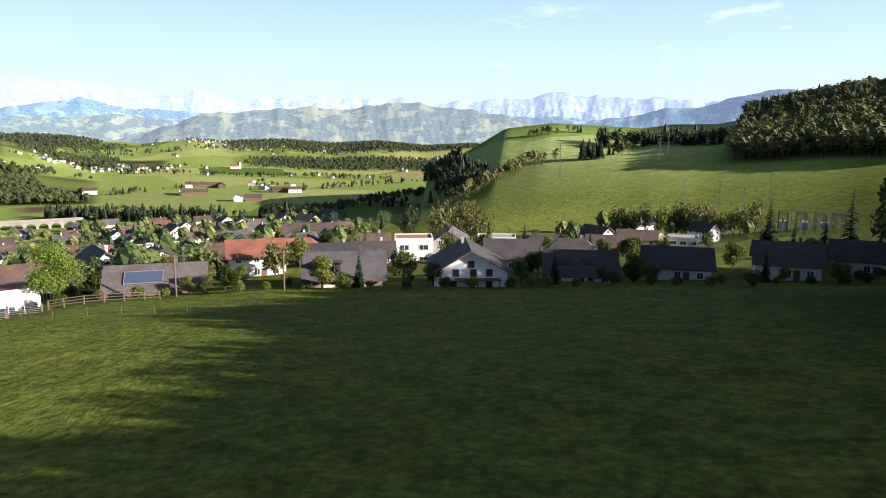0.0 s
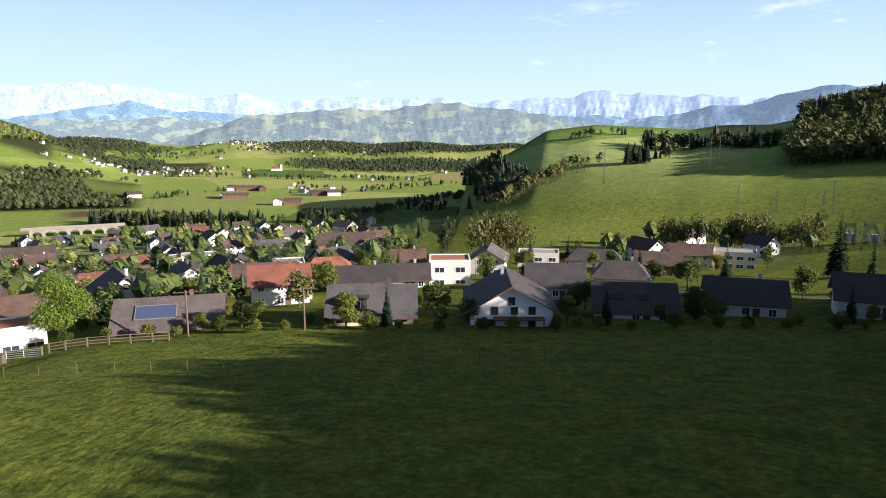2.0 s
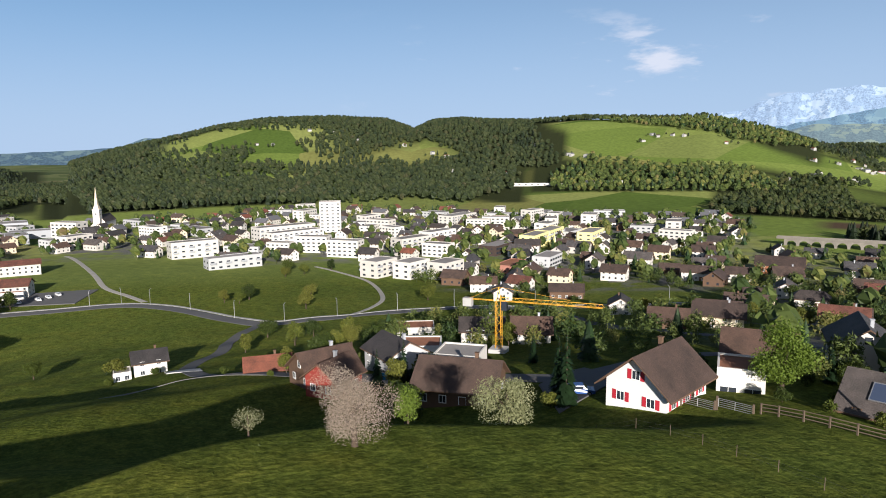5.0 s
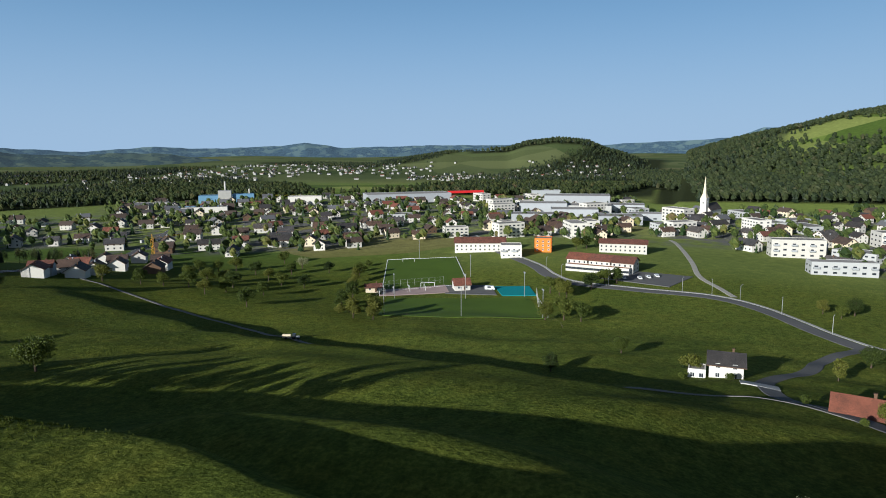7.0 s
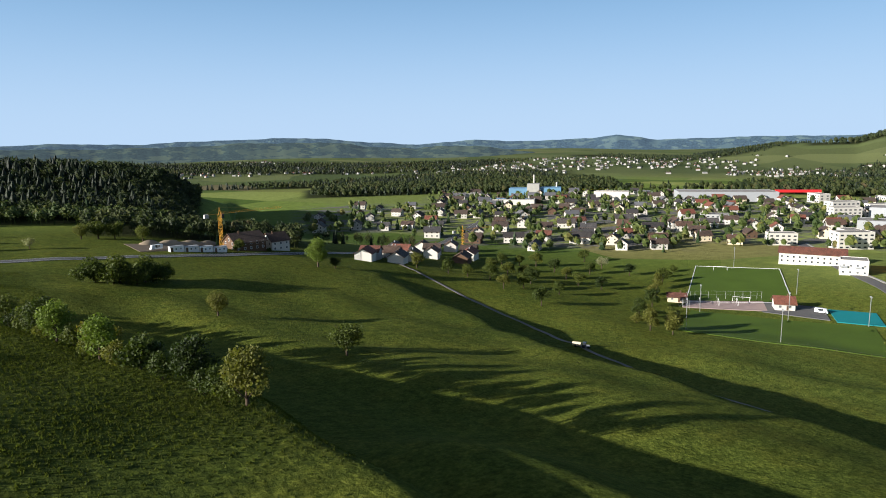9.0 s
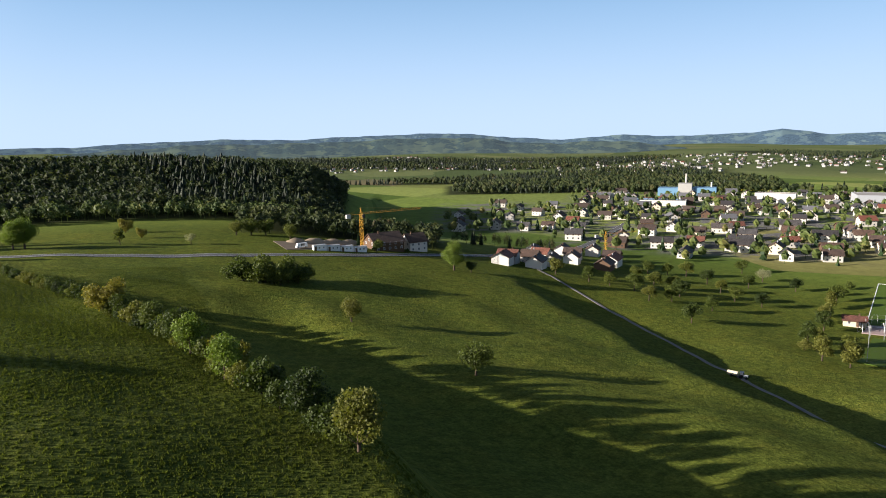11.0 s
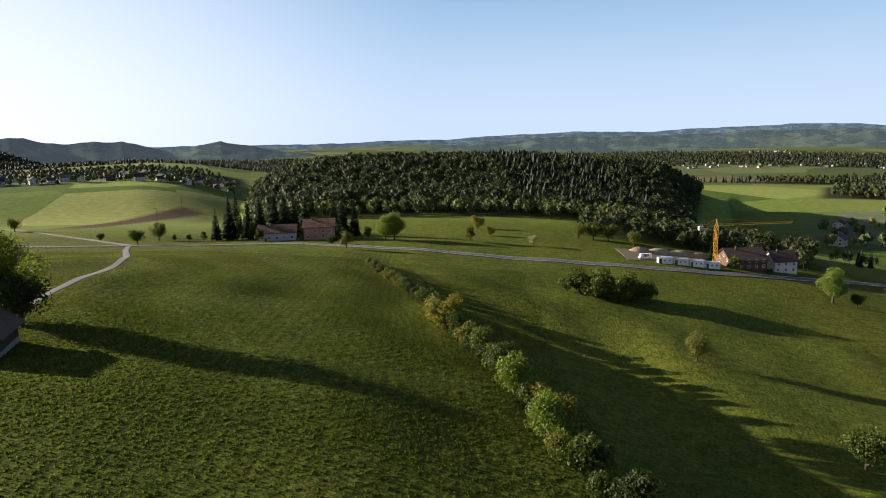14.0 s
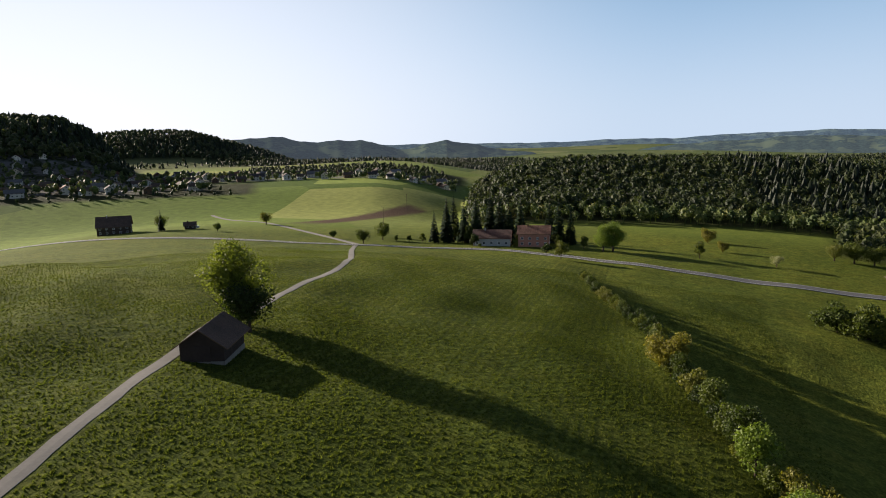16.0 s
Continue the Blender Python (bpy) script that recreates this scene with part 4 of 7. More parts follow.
# ---- woods and trees ----
def clump_template(seed, conifer, leaves, size=0.07):
    """Loose triangles of a tree one metre high and about half as wide: leaf sprays over a broken core."""
    g = np.random.RandomState(seed)
    tris = []
    if conifer:
        tiers = 4 if leaves > 20 else 3
        for k in range(tiers):
            z0, z1, w = 0.08 + 0.8 * k / tiers, min(1.0, 0.12 + 0.95 * (k + 1.35) / tiers), 0.24 * (1 - 0.75 * k / tiers)
            m = 6 if leaves > 20 else 4
            for i in range(m):
                a0, a1 = 2 * np.pi * i / m + k, 2 * np.pi * (i + 1) / m + k
                tris.append([(np.cos(a0) * w, np.sin(a0) * w, z0 + g.uniform(-0.03, 0.03)), (np.cos(a1) * w, np.sin(a1) * w, z0 + g.uniform(-0.03, 0.03)), (0, 0, z1)])
        for k in range(leaves):
            z = g.uniform(0.1, 0.9)
            w, a = 0.27 * (1.05 - z), g.uniform(0, 6.28)
            s = 1.6 * size * (1.15 - z)
            b = 0.13 + 1.6 * size
            tris.append([(np.cos(a) * w * 0.4, np.sin(a) * w * 0.4, z + s), (np.cos(a + b) * w * 1.15, np.sin(a + b) * w * 1.15, z - s * 0.6), (np.cos(a - b) * w * 1.15, np.sin(a - b) * w * 1.15, z - s * 0.6)])
    else:
        fine = leaves > 20
        lobes = [(g.uniform(-0.15, 0.15), g.uniform(-0.15, 0.15), g.uniform(0.42, 0.74), g.uniform(0.15, 0.24)) for _ in range(6 if leaves > 200 else 4)] if fine else [(0.0, 0.0, 0.56, 0.30)]
        for x, y, z, q in lobes:
            core = 0.34 if leaves > 200 else 0.72 if fine else 0.92
            m = 6 if not fine else 5
            rings = [[(x + q * core * w * np.cos(6.283 * i / m + k * 0.5) * g.uniform(0.75, 1.2), y + q * core * w * np.sin(6.283 * i / m + k * 0.5) * g.uniform(0.75, 1.2), z + q * 1.25 * core * h * g.uniform(0.8, 1.15)) for i in range(m)] for k, (w, h) in enumerate(((0.62, 0.72), (1.0, 0.05), (0.7, -0.75)))]
            top = (x, y, z + q * 1.25 * core)
            for i in range(m):
                j = (i + 1) % m
                tris.append([rings[0][i], rings[0][j], top])
                for low, high in ((1, 0), (2, 1)) if not fine else ((1, 0),):
                    tris.append([rings[low][i], rings[low][j], rings[high][i]])
                    tris.append([rings[low][j], rings[high][j], rings[high][i]])
        for k in range(leaves):
            x, y, z, q = lobes[g.randint(len(lobes))]
            d = g.normal(size=3)
            d[2] = abs(d[2]) if not fine else d[2]
            d /= np.linalg.norm(d)
            c = np.array([x, y, z]) + d * q * g.uniform(0.85, 1.15) * np.array([1, 1, 1.2])
            e1, e2 = g.normal(size=3) * size, g.normal(size=3) * size
            tris.append([c - e1, c + e1 * 0.7 + e2, c + e1 * 0.5 - e2])
        tris.append([(-0.02, 0, 0), (0.02, 0, 0), (0, 0, 0.5)])
        tris.append([(0, -0.02, 0), (0, 0.02, 0), (0, 0, 0.5)])
    return np.array(tris, float).reshape(-1, 3)


NEAR = [[clump_template(s + 80, False, 310, 0.024) for s in range(4)], [clump_template(s + 90, True, 130, 0.030) for s in range(4)]]
FINE = [[clump_template(s, False, 105, 0.026) for s in range(4)], [clump_template(s + 20, True, 60, 0.035) for s in range(4)]]
ROUGH = [[clump_template(s + 40, False, 8, 0.05) for s in range(4)], [clump_template(s + 60, True, 6) for s in range(4)]]


def grove(x, y, height, fir, seed, fine=1, bias=0.0, slim=1.0):
    """Vertices and tints of many trees at those places."""
    g = np.random.RandomState(seed)
    z = ground_z(x, y)
    out, tints = [], []
    kinds = NEAR if fine == 2 else FINE if fine else ROUGH
    for k in range(2):
        for v in range(4):
            pick = np.nonzero((fir == k) & (np.arange(len(x)) % 4 == v))[0]
            if not len(pick):
                continue
            base = kinds[k][v]
            turn, h = g.uniform(0, 6.28, len(pick)), height[pick]
            wide = h * slim * g.uniform(0.85, 1.25, len(pick))
            c, s = np.cos(turn), np.sin(turn)
            px = x[pick, None] + wide[:, None] * (c[:, None] * base[None, :, 0] - s[:, None] * base[None, :, 1])
            py = y[pick, None] + wide[:, None] * (s[:, None] * base[None, :, 0] + c[:, None] * base[None, :, 1])
            pz = z[pick, None] - 0.2 + h[:, None] * base[None, :, 2]
            out.append(np.stack([px, py, pz], -1).reshape(-1, 3))
            shade = g.uniform(0.0, 0.22, len(pick)) if k else np.clip(g.normal(0.62 + bias, 0.17, len(pick)), 0.2, 1.0)
            tints.append(np.repeat(shade, len(base)))
    return np.vstack(out), np.concatenate(tints)


def spread(h0, h1, r0, r1, gap, seed):
    """Jittered places within a range of bearings and distances."""
    g = np.random.RandomState(seed)
    xs, ys = [], []
    r = r0
    while r < r1:
        n = max(1, int(np.radians(h1 - h0) * r / gap))
        a = h0 + (np.arange(n) + g.uniform(0.1, 0.9, n)) * (h1 - h0) / n
        x, y = polar(a, r + g.uniform(-0.5, 0.5, n) * gap)
        xs.append(x)
        ys.append(y)
        r += gap
    return np.concatenate(xs), np.concatenate(ys)


for number, (name, h0, h1, r0, r1, gap, fir, tall, thin) in enumerate(WOODS):
    wx, wy = spread(h0, h1, r0, r1, gap, 100 + number)
    dense = lumps(wx, wy, 60 + r0 / 12, 5)
    g = np.random.RandomState(200 + number)
    head = np.degrees(np.arctan2(-(wx - CENTRE[0]), wy - CENTRE[1])) - h0
    head = (head + 180) % 360 - 180
    fringe = np.clip(1 - np.minimum(head, h1 - h0 - head) / 5.0, 0, 1) * (r0 >= 700) * 0.5  # ragged flanks
    keep = (dense > thin * 0.75 + g.uniform(-0.06, 0.06, len(wx)) + fringe) & (cleared(head % 360 + h0, np.hypot(wx - CENTRE[0], wy - CENTRE[1])) + g.uniform(-0.2, 0.2, len(wx)) < 0.5)
    wx, wy = wx[keep], wy[keep]
    firs = (lumps(wx, wy, 45, 9) * 0.6 + g.uniform(0, 0.4, len(wx)) < fir).astype(int)
    verts, tint = grove(wx, wy, tall * g.uniform(0.72, 1.15, len(wx)), firs, 300 + number, fine=2 if r0 < 300 else r0 < 690, bias={"south wood": -0.12}.get(name, 0.0))
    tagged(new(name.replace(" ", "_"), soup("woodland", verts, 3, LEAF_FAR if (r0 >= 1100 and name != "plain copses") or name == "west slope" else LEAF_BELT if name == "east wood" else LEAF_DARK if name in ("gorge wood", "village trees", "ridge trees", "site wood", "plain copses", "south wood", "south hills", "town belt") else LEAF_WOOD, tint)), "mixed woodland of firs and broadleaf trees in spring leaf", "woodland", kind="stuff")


BELTS = [  # name, line of the belt, half width, spacing, share of conifers, height, lighter or browner leaves
    ("hill_belt", [(8, 396), (21, 409), (34, 424), (46, 435), (62, 448), (76, 458)], 7, 5.0, 0.05, 12, 0.10),
    ("hill_foot_wood", [(-4, 600), (8, 520), (16, 460), (6, 430)], 20, 6.5, 0.5, 12, -0.12),
    ("hill_spinney", [(90, 456), (108, 450)], 8, 4.6, 0.5, 13, 0.0),
    ("ridge_spinney", [(114, 466), (136, 461)], 5, 5.0, 0.4, 9, -0.1),
    ("ridge_wood", [(120, 520), (150, 505), (180, 486), (204, 468)], 14, 5.5, 0.35, 13, -0.08),
    ("hillock_trees", [(70, 560), (96, 560), (130, 575)], 5, 7.0, 0.2, 8, -0.05),
    ("stream_belt", [(-18, 244), (-8, 249), (4, 256), (17, 266)], 6, 4.0, 0.0, 16, 0.16),
    ("lower_belt", [(66, 274), (80, 270), (95, 263), (108, 257), (120, 250)], 5, 4.2, 0.0, 14, 0.14),
    ("stream_bushes", [(28, 276), (40, 278), (54, 276)], 4, 6.0, 0.0, 7, 0.1),
    ("river_belt", [(-330, 545), (-250, 540), (-198, 533), (-156, 546), (-120, 560)], 15, 6.4, 0.4, 13, -0.12),
    ("river_bank", [(-120, 560), (-98, 622), (-60, 730), (-30, 808), (20, 900)], 11, 7.5, 0.15, 11, 0.0),
    ("village_belt", [(-236, -345), (-262, -352), (-285, -330), (-300, -318)], 9, 6.0, 0.15, 9, -0.05),
    ("field_hedge", [(-470, 760), (-400, 800), (-360, 880), (-345, 980)], 7, 9.0, 0.2, 9, 0.0),
    ("field_hedge", [(-560, 1150), (-430, 1190), (-330, 1180), (-200, 1230), (-90, 1200)], 9, 9.0, 0.25, 11, -0.05),
    ("field_hedge", [(-190, 880), (-120, 1000), (-70, 1130), (20, 1180)], 7, 10.0, 0.25, 10, 0.0),
    ("field_hedge", [(-60, 640), (-20, 680), (30, 660)], 8, 8.0, 0.3, 10, -0.1),
]
for number, (name, line, half, gap, fir, tall, bias) in enumerate(BELTS):
    p = np.array(line, float)
    g = np.random.RandomState(400 + number)
    length = np.hypot(*np.diff(p, axis=0).T)
    n = int(length.sum() * 2 * half / gap**2) + 6
    along, off = g.uniform(0, length.sum(), n), g.uniform(-half, half, n) * g.uniform(0.4, 1.0, n)
    cut = np.concatenate([[0], np.cumsum(length)])
    way = np.diff(p, axis=0) / length[:, None]
    k = np.clip(np.searchsorted(cut, along) - 1, 0, len(length) - 1)
    bx = np.interp(along, cut, p[:, 0]) - way[k, 1] * off
    by = np.interp(along, cut, p[:, 1]) + way[k, 0] * off
    keep = (lumps(bx, by, 18, 13 + number) > 0.3) | (g.uniform(size=n) < 0.4)
    bx, by = bx[keep], by[keep]
    verts, tint = grove(bx, by, tall * g.uniform(0.6, 1.2, len(bx)), (g.uniform(size=len(bx)) < fir).astype(int), 500 + number, fine=2 if p[:, 1].max() < 300 else 1, bias=bias, slim=0.62 if p[:, 1].max() < 300 else 0.9)
    tagged(new(name, soup("belt", verts, 3, LEAF_BELT if bias > 0.05 else LEAF_DARK, tint)), "belt of broadleaf trees and firs across the slopes", "woodland", kind="stuff")


def limb(points, radii, sides=6):
    verts, faces = [], []
    for p, r in zip(points, radii):
        for i in range(sides):
            a = 2 * math.pi * i / sides
            verts.append((p[0] + math.cos(a) * r, p[1] + math.sin(a) * r, p[2]))
    for k in range(len(points) - 1):
        for i in range(sides):
            j = (i + 1) % sides
            faces.append((k * sides + i, k * sides + j, k * sides + sides + j, k * sides + sides + i))
    return verts, faces


def trunk_mesh(height, radius, seed, limbs=7, fork=0.3):
    g = random.Random(seed)
    verts, faces = limb([(0, 0, -0.4), (0, 0, height * 0.15), (g.uniform(-0.1, 0.1), 0, height * 0.5), (g.uniform(-0.2, 0.2), 0.1, height * 0.85)], [radius * 1.35, radius, radius * 0.7, radius * 0.2])
    for k in range(limbs):
        a, z0 = 2 * math.pi * k / limbs + g.uniform(-0.4, 0.4), height * g.uniform(fork, 0.6)
        q = height * g.uniform(0.22, 0.36)
        v, f = limb([(0, 0, z0), (math.cos(a) * q * 0.5, math.sin(a) * q * 0.5, z0 + q * 0.45), (math.cos(a) * q, math.sin(a) * q, z0 + q * 1.0)], [radius * 0.5, radius * 0.32, radius * 0.1], 5)
        faces += [tuple(i + len(verts) for i in face) for face in f]
        verts += v
    return mesh_of("trunk", verts, faces, BARK, smooth=True)


def crown_mesh(height, width, base, leaves, size, seed, material, lobes=16, shape="round"):
    """Sprays of leaves, each a bent quad, gathered in lobes of uneven size with gaps between them."""
    g = np.random.RandomState(seed)
    mid, half = (height + base) / 2, (height - base) / 2
    centres = []
    for k in range(lobes):
        d = g.normal(size=3)
        d /= np.linalg.norm(d)
        q = g.uniform(0.35, 0.75)
        fx = 1.0
        if shape == "tall":
            fx = 1.0 - 0.35 * max(0, d[2])
        centres.append((d[0] * q * width / 2 * fx, d[1] * q * width / 2 * fx, mid + d[2] * q * half, g.uniform(0.2, 0.34) * min(width, height - base)))
    centres = np.array(centres)
    pick = g.randint(lobes, size=leaves)
    d = g.normal(size=(leaves, 3))
    d /= np.linalg.norm(d, axis=1)[:, None]
    c = centres[pick, :3] + d * (centres[pick, 3] * g.uniform(0.45, 1.08, leaves) ** 0.7)[:, None] * [1, 1, 0.85]
    e1 = g.normal(size=(leaves, 3))
    e1 /= np.linalg.norm(e1, axis=1)[:, None]
    e2 = np.cross(d + 0.5 * g.normal(size=(leaves, 3)), e1)
    e2 /= np.linalg.norm(e2, axis=1)[:, None] + 1e-9
    s = size * g.uniform(0.6, 1.4, leaves)[:, None]
    quad = np.stack([c - e1 * s, c + e2 * s * 0.6, c + e1 * s, c - e2 * s * 0.6], 1)
    return soup("crown", quad.reshape(-1, 3), 4, material)


def fir_mesh(height, width, seed, material):
    g = np.random.RandomState(seed)
    quads = []
    for z in np.arange(height * 0.06, height * 0.97, height / 30):
        reach = width / 2 * (1 - z / height) ** 0.85 + 0.15
        for k in range(int(6 + 10 * (1 - z / height))):
            a = g.uniform(0, 6.28)
            q = reach * g.uniform(0.65, 1.15)
            w = 0.16 * width * g.uniform(0.6, 1.2) * (1.15 - z / height)
            u, s = np.array([np.cos(a), np.sin(a), 0]), np.array([-np.sin(a), np.cos(a), 0])
            tip = np.array([0, 0, z - 0.28 * q]) + u * q
            quads.append([np.array([0, 0, z + 0.15]), np.array([0, 0, z]) + u * q * 0.6 + s * w, tip, np.array([0, 0, z]) + u * q * 0.6 - s * w])
    return soup("crown", np.array(quads).reshape(-1, 3), 4, material)


def make_tree(kind, x, y, turn=0.0, size=1.0, group=""):
    """A tree of that kind at its place; the first of a kind is built, the others copy it."""
    if kind not in TREES:
        words, category, height, width, base, leaves, leaf, material, radius, shape = TREE_KINDS[kind]
        ob = thing("tree" if category == "tree" else category, x, y, turn, words, category, group)
        if shape == "fir":
            child("trunk", mesh_of("trunk", *limb([(0, 0, -0.4), (0, 0, height * 0.5), (0, 0, height)], [radius, radius * 0.6, 0.02]), BARK), ob)
            child("crown", fir_mesh(height, width, len(TREES) + 7, material), ob)
        else:
            child("trunk", trunk_mesh(height * 0.9, radius, len(TREES) + 3, fork=0.25 if base > 1 else 0.1), ob)
            child("crown", crown_mesh(height, width, base, leaves, leaf, len(TREES) + 11, material, shape=shape, lobes=18 if width > 6 else 12), ob)
        TREES[kind] = ob
        ob.matrix_basis = pose(x, y, float(ground_z(x, y)), 0, 0, turn) @ Matrix.Scale(size, 4)
        return ob
    ob = clone(TREES[kind], pose(x, y, float(ground_z(x, y)), 0, 0, turn) @ Matrix.Scale(size, 4))
    return tagged(ob, group=group)


TREES = {}
TREE_KINDS = {  # label, category, height, width, crown base, leaves, leaf size, leaf material, trunk radius, shape
    "big": ("tall broadleaf tree in fresh leaf", "tree", 13.5, 9.5, 1.2, 7600, 0.30, LEAF, 0.42, "tall"),
    "linden": ("tall lime-green broadleaf tree beside the barn", "tree", 13.5, 9.2, 1.0, 13000, 0.19, LEAF_LINDEN, 0.42, "tall"),
    "ash": ("tall bright green tree in fresh leaf", "tree", 11.5, 8.5, 1.4, 10500, 0.19, LEAF_LIME, 0.35, "tall"),
    "round": ("rounded broadleaf tree on the meadow", "tree", 7.6, 6.2, 1.1, 4200, 0.19, LEAF, 0.24, "round"),
    "hedge": ("hedgerow tree in spring leaf", "tree", 6.4, 5.2, 0.7, 3600, 0.17, LEAF, 0.18, "round"),
    "lime": ("young bright green hedgerow tree", "tree", 6.2, 4.8, 0.7, 3600, 0.16, LEAF_LIME, 0.16, "round"),
    "gold": ("hedgerow tree with golden young leaves", "tree", 6.2, 5.6, 0.7, 3800, 0.17, LEAF_GOLD, 0.18, "round"),
    "bush": ("low leafy bush in the hedgerow", "bush", 3.0, 4.2, 0.05, 2400, 0.15, LEAF, 0.08, "round"),
    "cherry": ("cherry tree covered in white blossom", "tree", 7.4, 8.4, 1.0, 24000, 0.055, BLOSSOM, 0.28, "round"),
    "pear": ("fruit tree with blossom and young leaves", "tree", 6.2, 7.0, 1.2, 8000, 0.085, BLOSSOM_GREEN, 0.22, "round"),
    "wispy": ("small bare fruit tree with first leaves", "tree", 6.0, 6.2, 1.6, 1500, 0.10, BLOSSOM_GREEN, 0.2, "round"),
    "fir": ("dark spruce beside the house", "tree", 16.0, 6.5, 0.5, 0, 0, NEEDLE, 0.28, "fir"),
    "orchard": ("old orchard fruit tree on the grass", "tree", 6.5, 6.0, 1.3, 2600, 0.23, LEAF, 0.2, "round"),
    "garden": ("leafy garden tree among the houses", "tree", 6.8, 5.0, 0.8, 2200, 0.23, LEAF, 0.16, "tall"),
    "shrub": ("garden shrub beside a house", "bush", 2.4, 2.8, 0.05, 1100, 0.16, LEAF, 0.06, "round"),
    "cypress": ("tall slim dark conifer beside a house", "tree", 9.5, 3.2, 0.3, 0, 0, NEEDLE, 0.16, "fir"),
}


def grass_tufts():
    """Tufts of taller grass over the meadow under the flight."""
    g = np.random.RandomState(31)
    n = 1250000
    x, y = g.uniform(-62, 120, n), g.uniform(-235, 96, n)
    near = g.uniform(size=n) < np.clip(95 / (np.hypot(x + 30, y + 10) + 1), 0, 1) ** 1.5
    x, y = x[near], y[near]
    n = len(x)
    lane = smooth_line(TRACK, 2.0)
    u, v = x * 0.972 + y * 0.233, y * 0.972 - x * 0.233
    bunch = sum(np.sin(u * f * np.cos(a) + 0.6 * v * f * np.sin(a) + p) for f, a, p in zip(g.uniform(4.5, 12.0, 9), g.uniform(0, 6.28, 9), g.uniform(0, 6.28, 9))) / 3
    rows = np.sin(u * 3.0 + 0.8 * np.sin(v / 15.0) + 0.5 * np.sin(v / 4.0)) * 0.35 + lumps(x, y, 7, 21) * 1.6 - 0.8
    cut = np.clip((-10 - y) / 25, 0, 1)  # the southern half was mown and grows again in bunches
    bunch = bunch * 0.75 + rows * 0.4 * cut
    keep = (bunch + g.uniform(-0.5, 0.5, n) > 0.16 + 1.6 * (1 - cut)) & (np.abs(x - np.interp(-y, -lane[:, 1], lane[:, 0])) > 1.6) & (y < 72 + np.clip(x / 3, 0, 9))
    x, y, bunch = x[keep], y[keep], bunch[keep]
    n, z = len(x), ground_z(x, y)
    h, w, a, lean = g.uniform(0.08, 0.21, n) * (1 + 0.7 * np.clip(bunch, -0.3, 1.3)) * (0.55 + 0.45 * cut[keep]), g.uniform(0.06, 0.15, n), g.uniform(0, 6.28, n), g.uniform(-0.12, 0.12, (n, 2))
    c, s = np.cos(a) * w, np.sin(a) * w
    tris = []
    for ux, uy in ((c, s), (-s, c)):
        tris.append(np.stack([np.stack([x - ux, y - uy, z - 0.03], -1), np.stack([x + ux, y + uy, z - 0.03], -1), np.stack([x + lean[:, 0], y + lean[:, 1], z + h], -1)], 1))
    verts = np.concatenate(tris).reshape(-1, 3)
    tint = np.tile(np.repeat(np.clip(g.normal(0.5, 0.15, n), 0, 1), 3), 2)
    tagged(new("grass_tufts", soup("grass_tufts", verts, 3, GRASS_BLADE, tint)), "uneven tufts of tall spring grass", "grass", kind="stuff")


grass_tufts()

# barn and hedgerow on the hill
make_tree("linden", 37.2, -106.5, 20, 1.2)
make_tree("round", 33.4, -104.5, 70, 1.35)
make_tree("round", 39.5, -109, 140, 1.1)
HEDGE = [("bush", -9, -226, 0.8), ("bush", -12, -217, 0.9), ("bush", -15, -208, 0.85), ("bush", -18, -199, 1.0), ("bush", -22, -190, 1.0), ("bush", -25, -181, 1.1), ("bush", -29, -173, 1.2), ("bush", -32, -165, 1.2), ("bush", -34, -156, 1.1), ("bush", -34, -148, 1.0), ("gold", -36.3, -131, 1.25), ("hedge", -38, -126, 0.75), ("bush", -40.3, -120, 1.3), ("hedge", -43, -113, 0.85),
         ("bush", -45, -106, 1.3), ("hedge", -46, -100, 0.95), ("lime", -46.6, -93, 1.0), ("gold", -51.3, -88, 1.05), ("hedge", -50, -83, 0.8), ("lime", -48.9, -77, 1.0), ("bush", -52, -69, 1.4), ("hedge", -54.7, -56, 1.0), ("bush", -55.9, -51, 1.1), ("hedge", -56.8, -46, 1.0)]
for kind, x, y, s in HEDGE:
    make_tree(kind, x, y, (x * 37) % 360, s * 1.12, "hedgerow along the slope")
for (_, x0, y0, _), (_, x1, y1, _) in zip(HEDGE[:-1], HEDGE[1:]):  # undergrowth closes the gaps
    make_tree("bush", (x0 + x1) / 2 + 0.6, (y0 + y1) / 2, (y0 * 29) % 360, 0.95 + 0.05 * (int(-y0) % 5), "hedgerow along the slope")
for kind, x, y, s in [("round", -97, -154, 1.0), ("round", -106.5, -103, 1.15), ("round", -180, -11, 0.7), ("round", -217, 2, 0.8), ("bush", -80, -212, 2.6), ("bush", -87, -210, 2.9), ("bush", -95, -210, 2.8), ("bush", -102, -212, 2.0), ("bush", -84, -207, 2.2), ("bush", -91, -206, 2.4), ("bush", -98, -208, 2.2), ("bush", -76, -214, 1.8), ("bush", -88, -214, 2.6), ("ash", -176, -234, 1.1), ("round", -183, -231, 0.8),
                      ("orchard", -278, -29, 1.6), ("orchard", -278, -22, 1.3), ("round", -275, -36, 1.2), ("wispy", -59.5, 33.5, 0.42), ("fir", -108, 63, 0.45), ("garden", -64.4, 50, 0.6)]:
    make_tree(kind, x, y, (x * 53) % 360, s, "single trees on the meadow")
make_tree("cherry", -53.5, 40.5, 40, 0.9)
make_tree("lime", -58, 47, 70, 0.55)
make_tree("pear", -57.5, 57, 10, 1.0)
make_tree("ash", -61, 101.5, 75, 0.85)
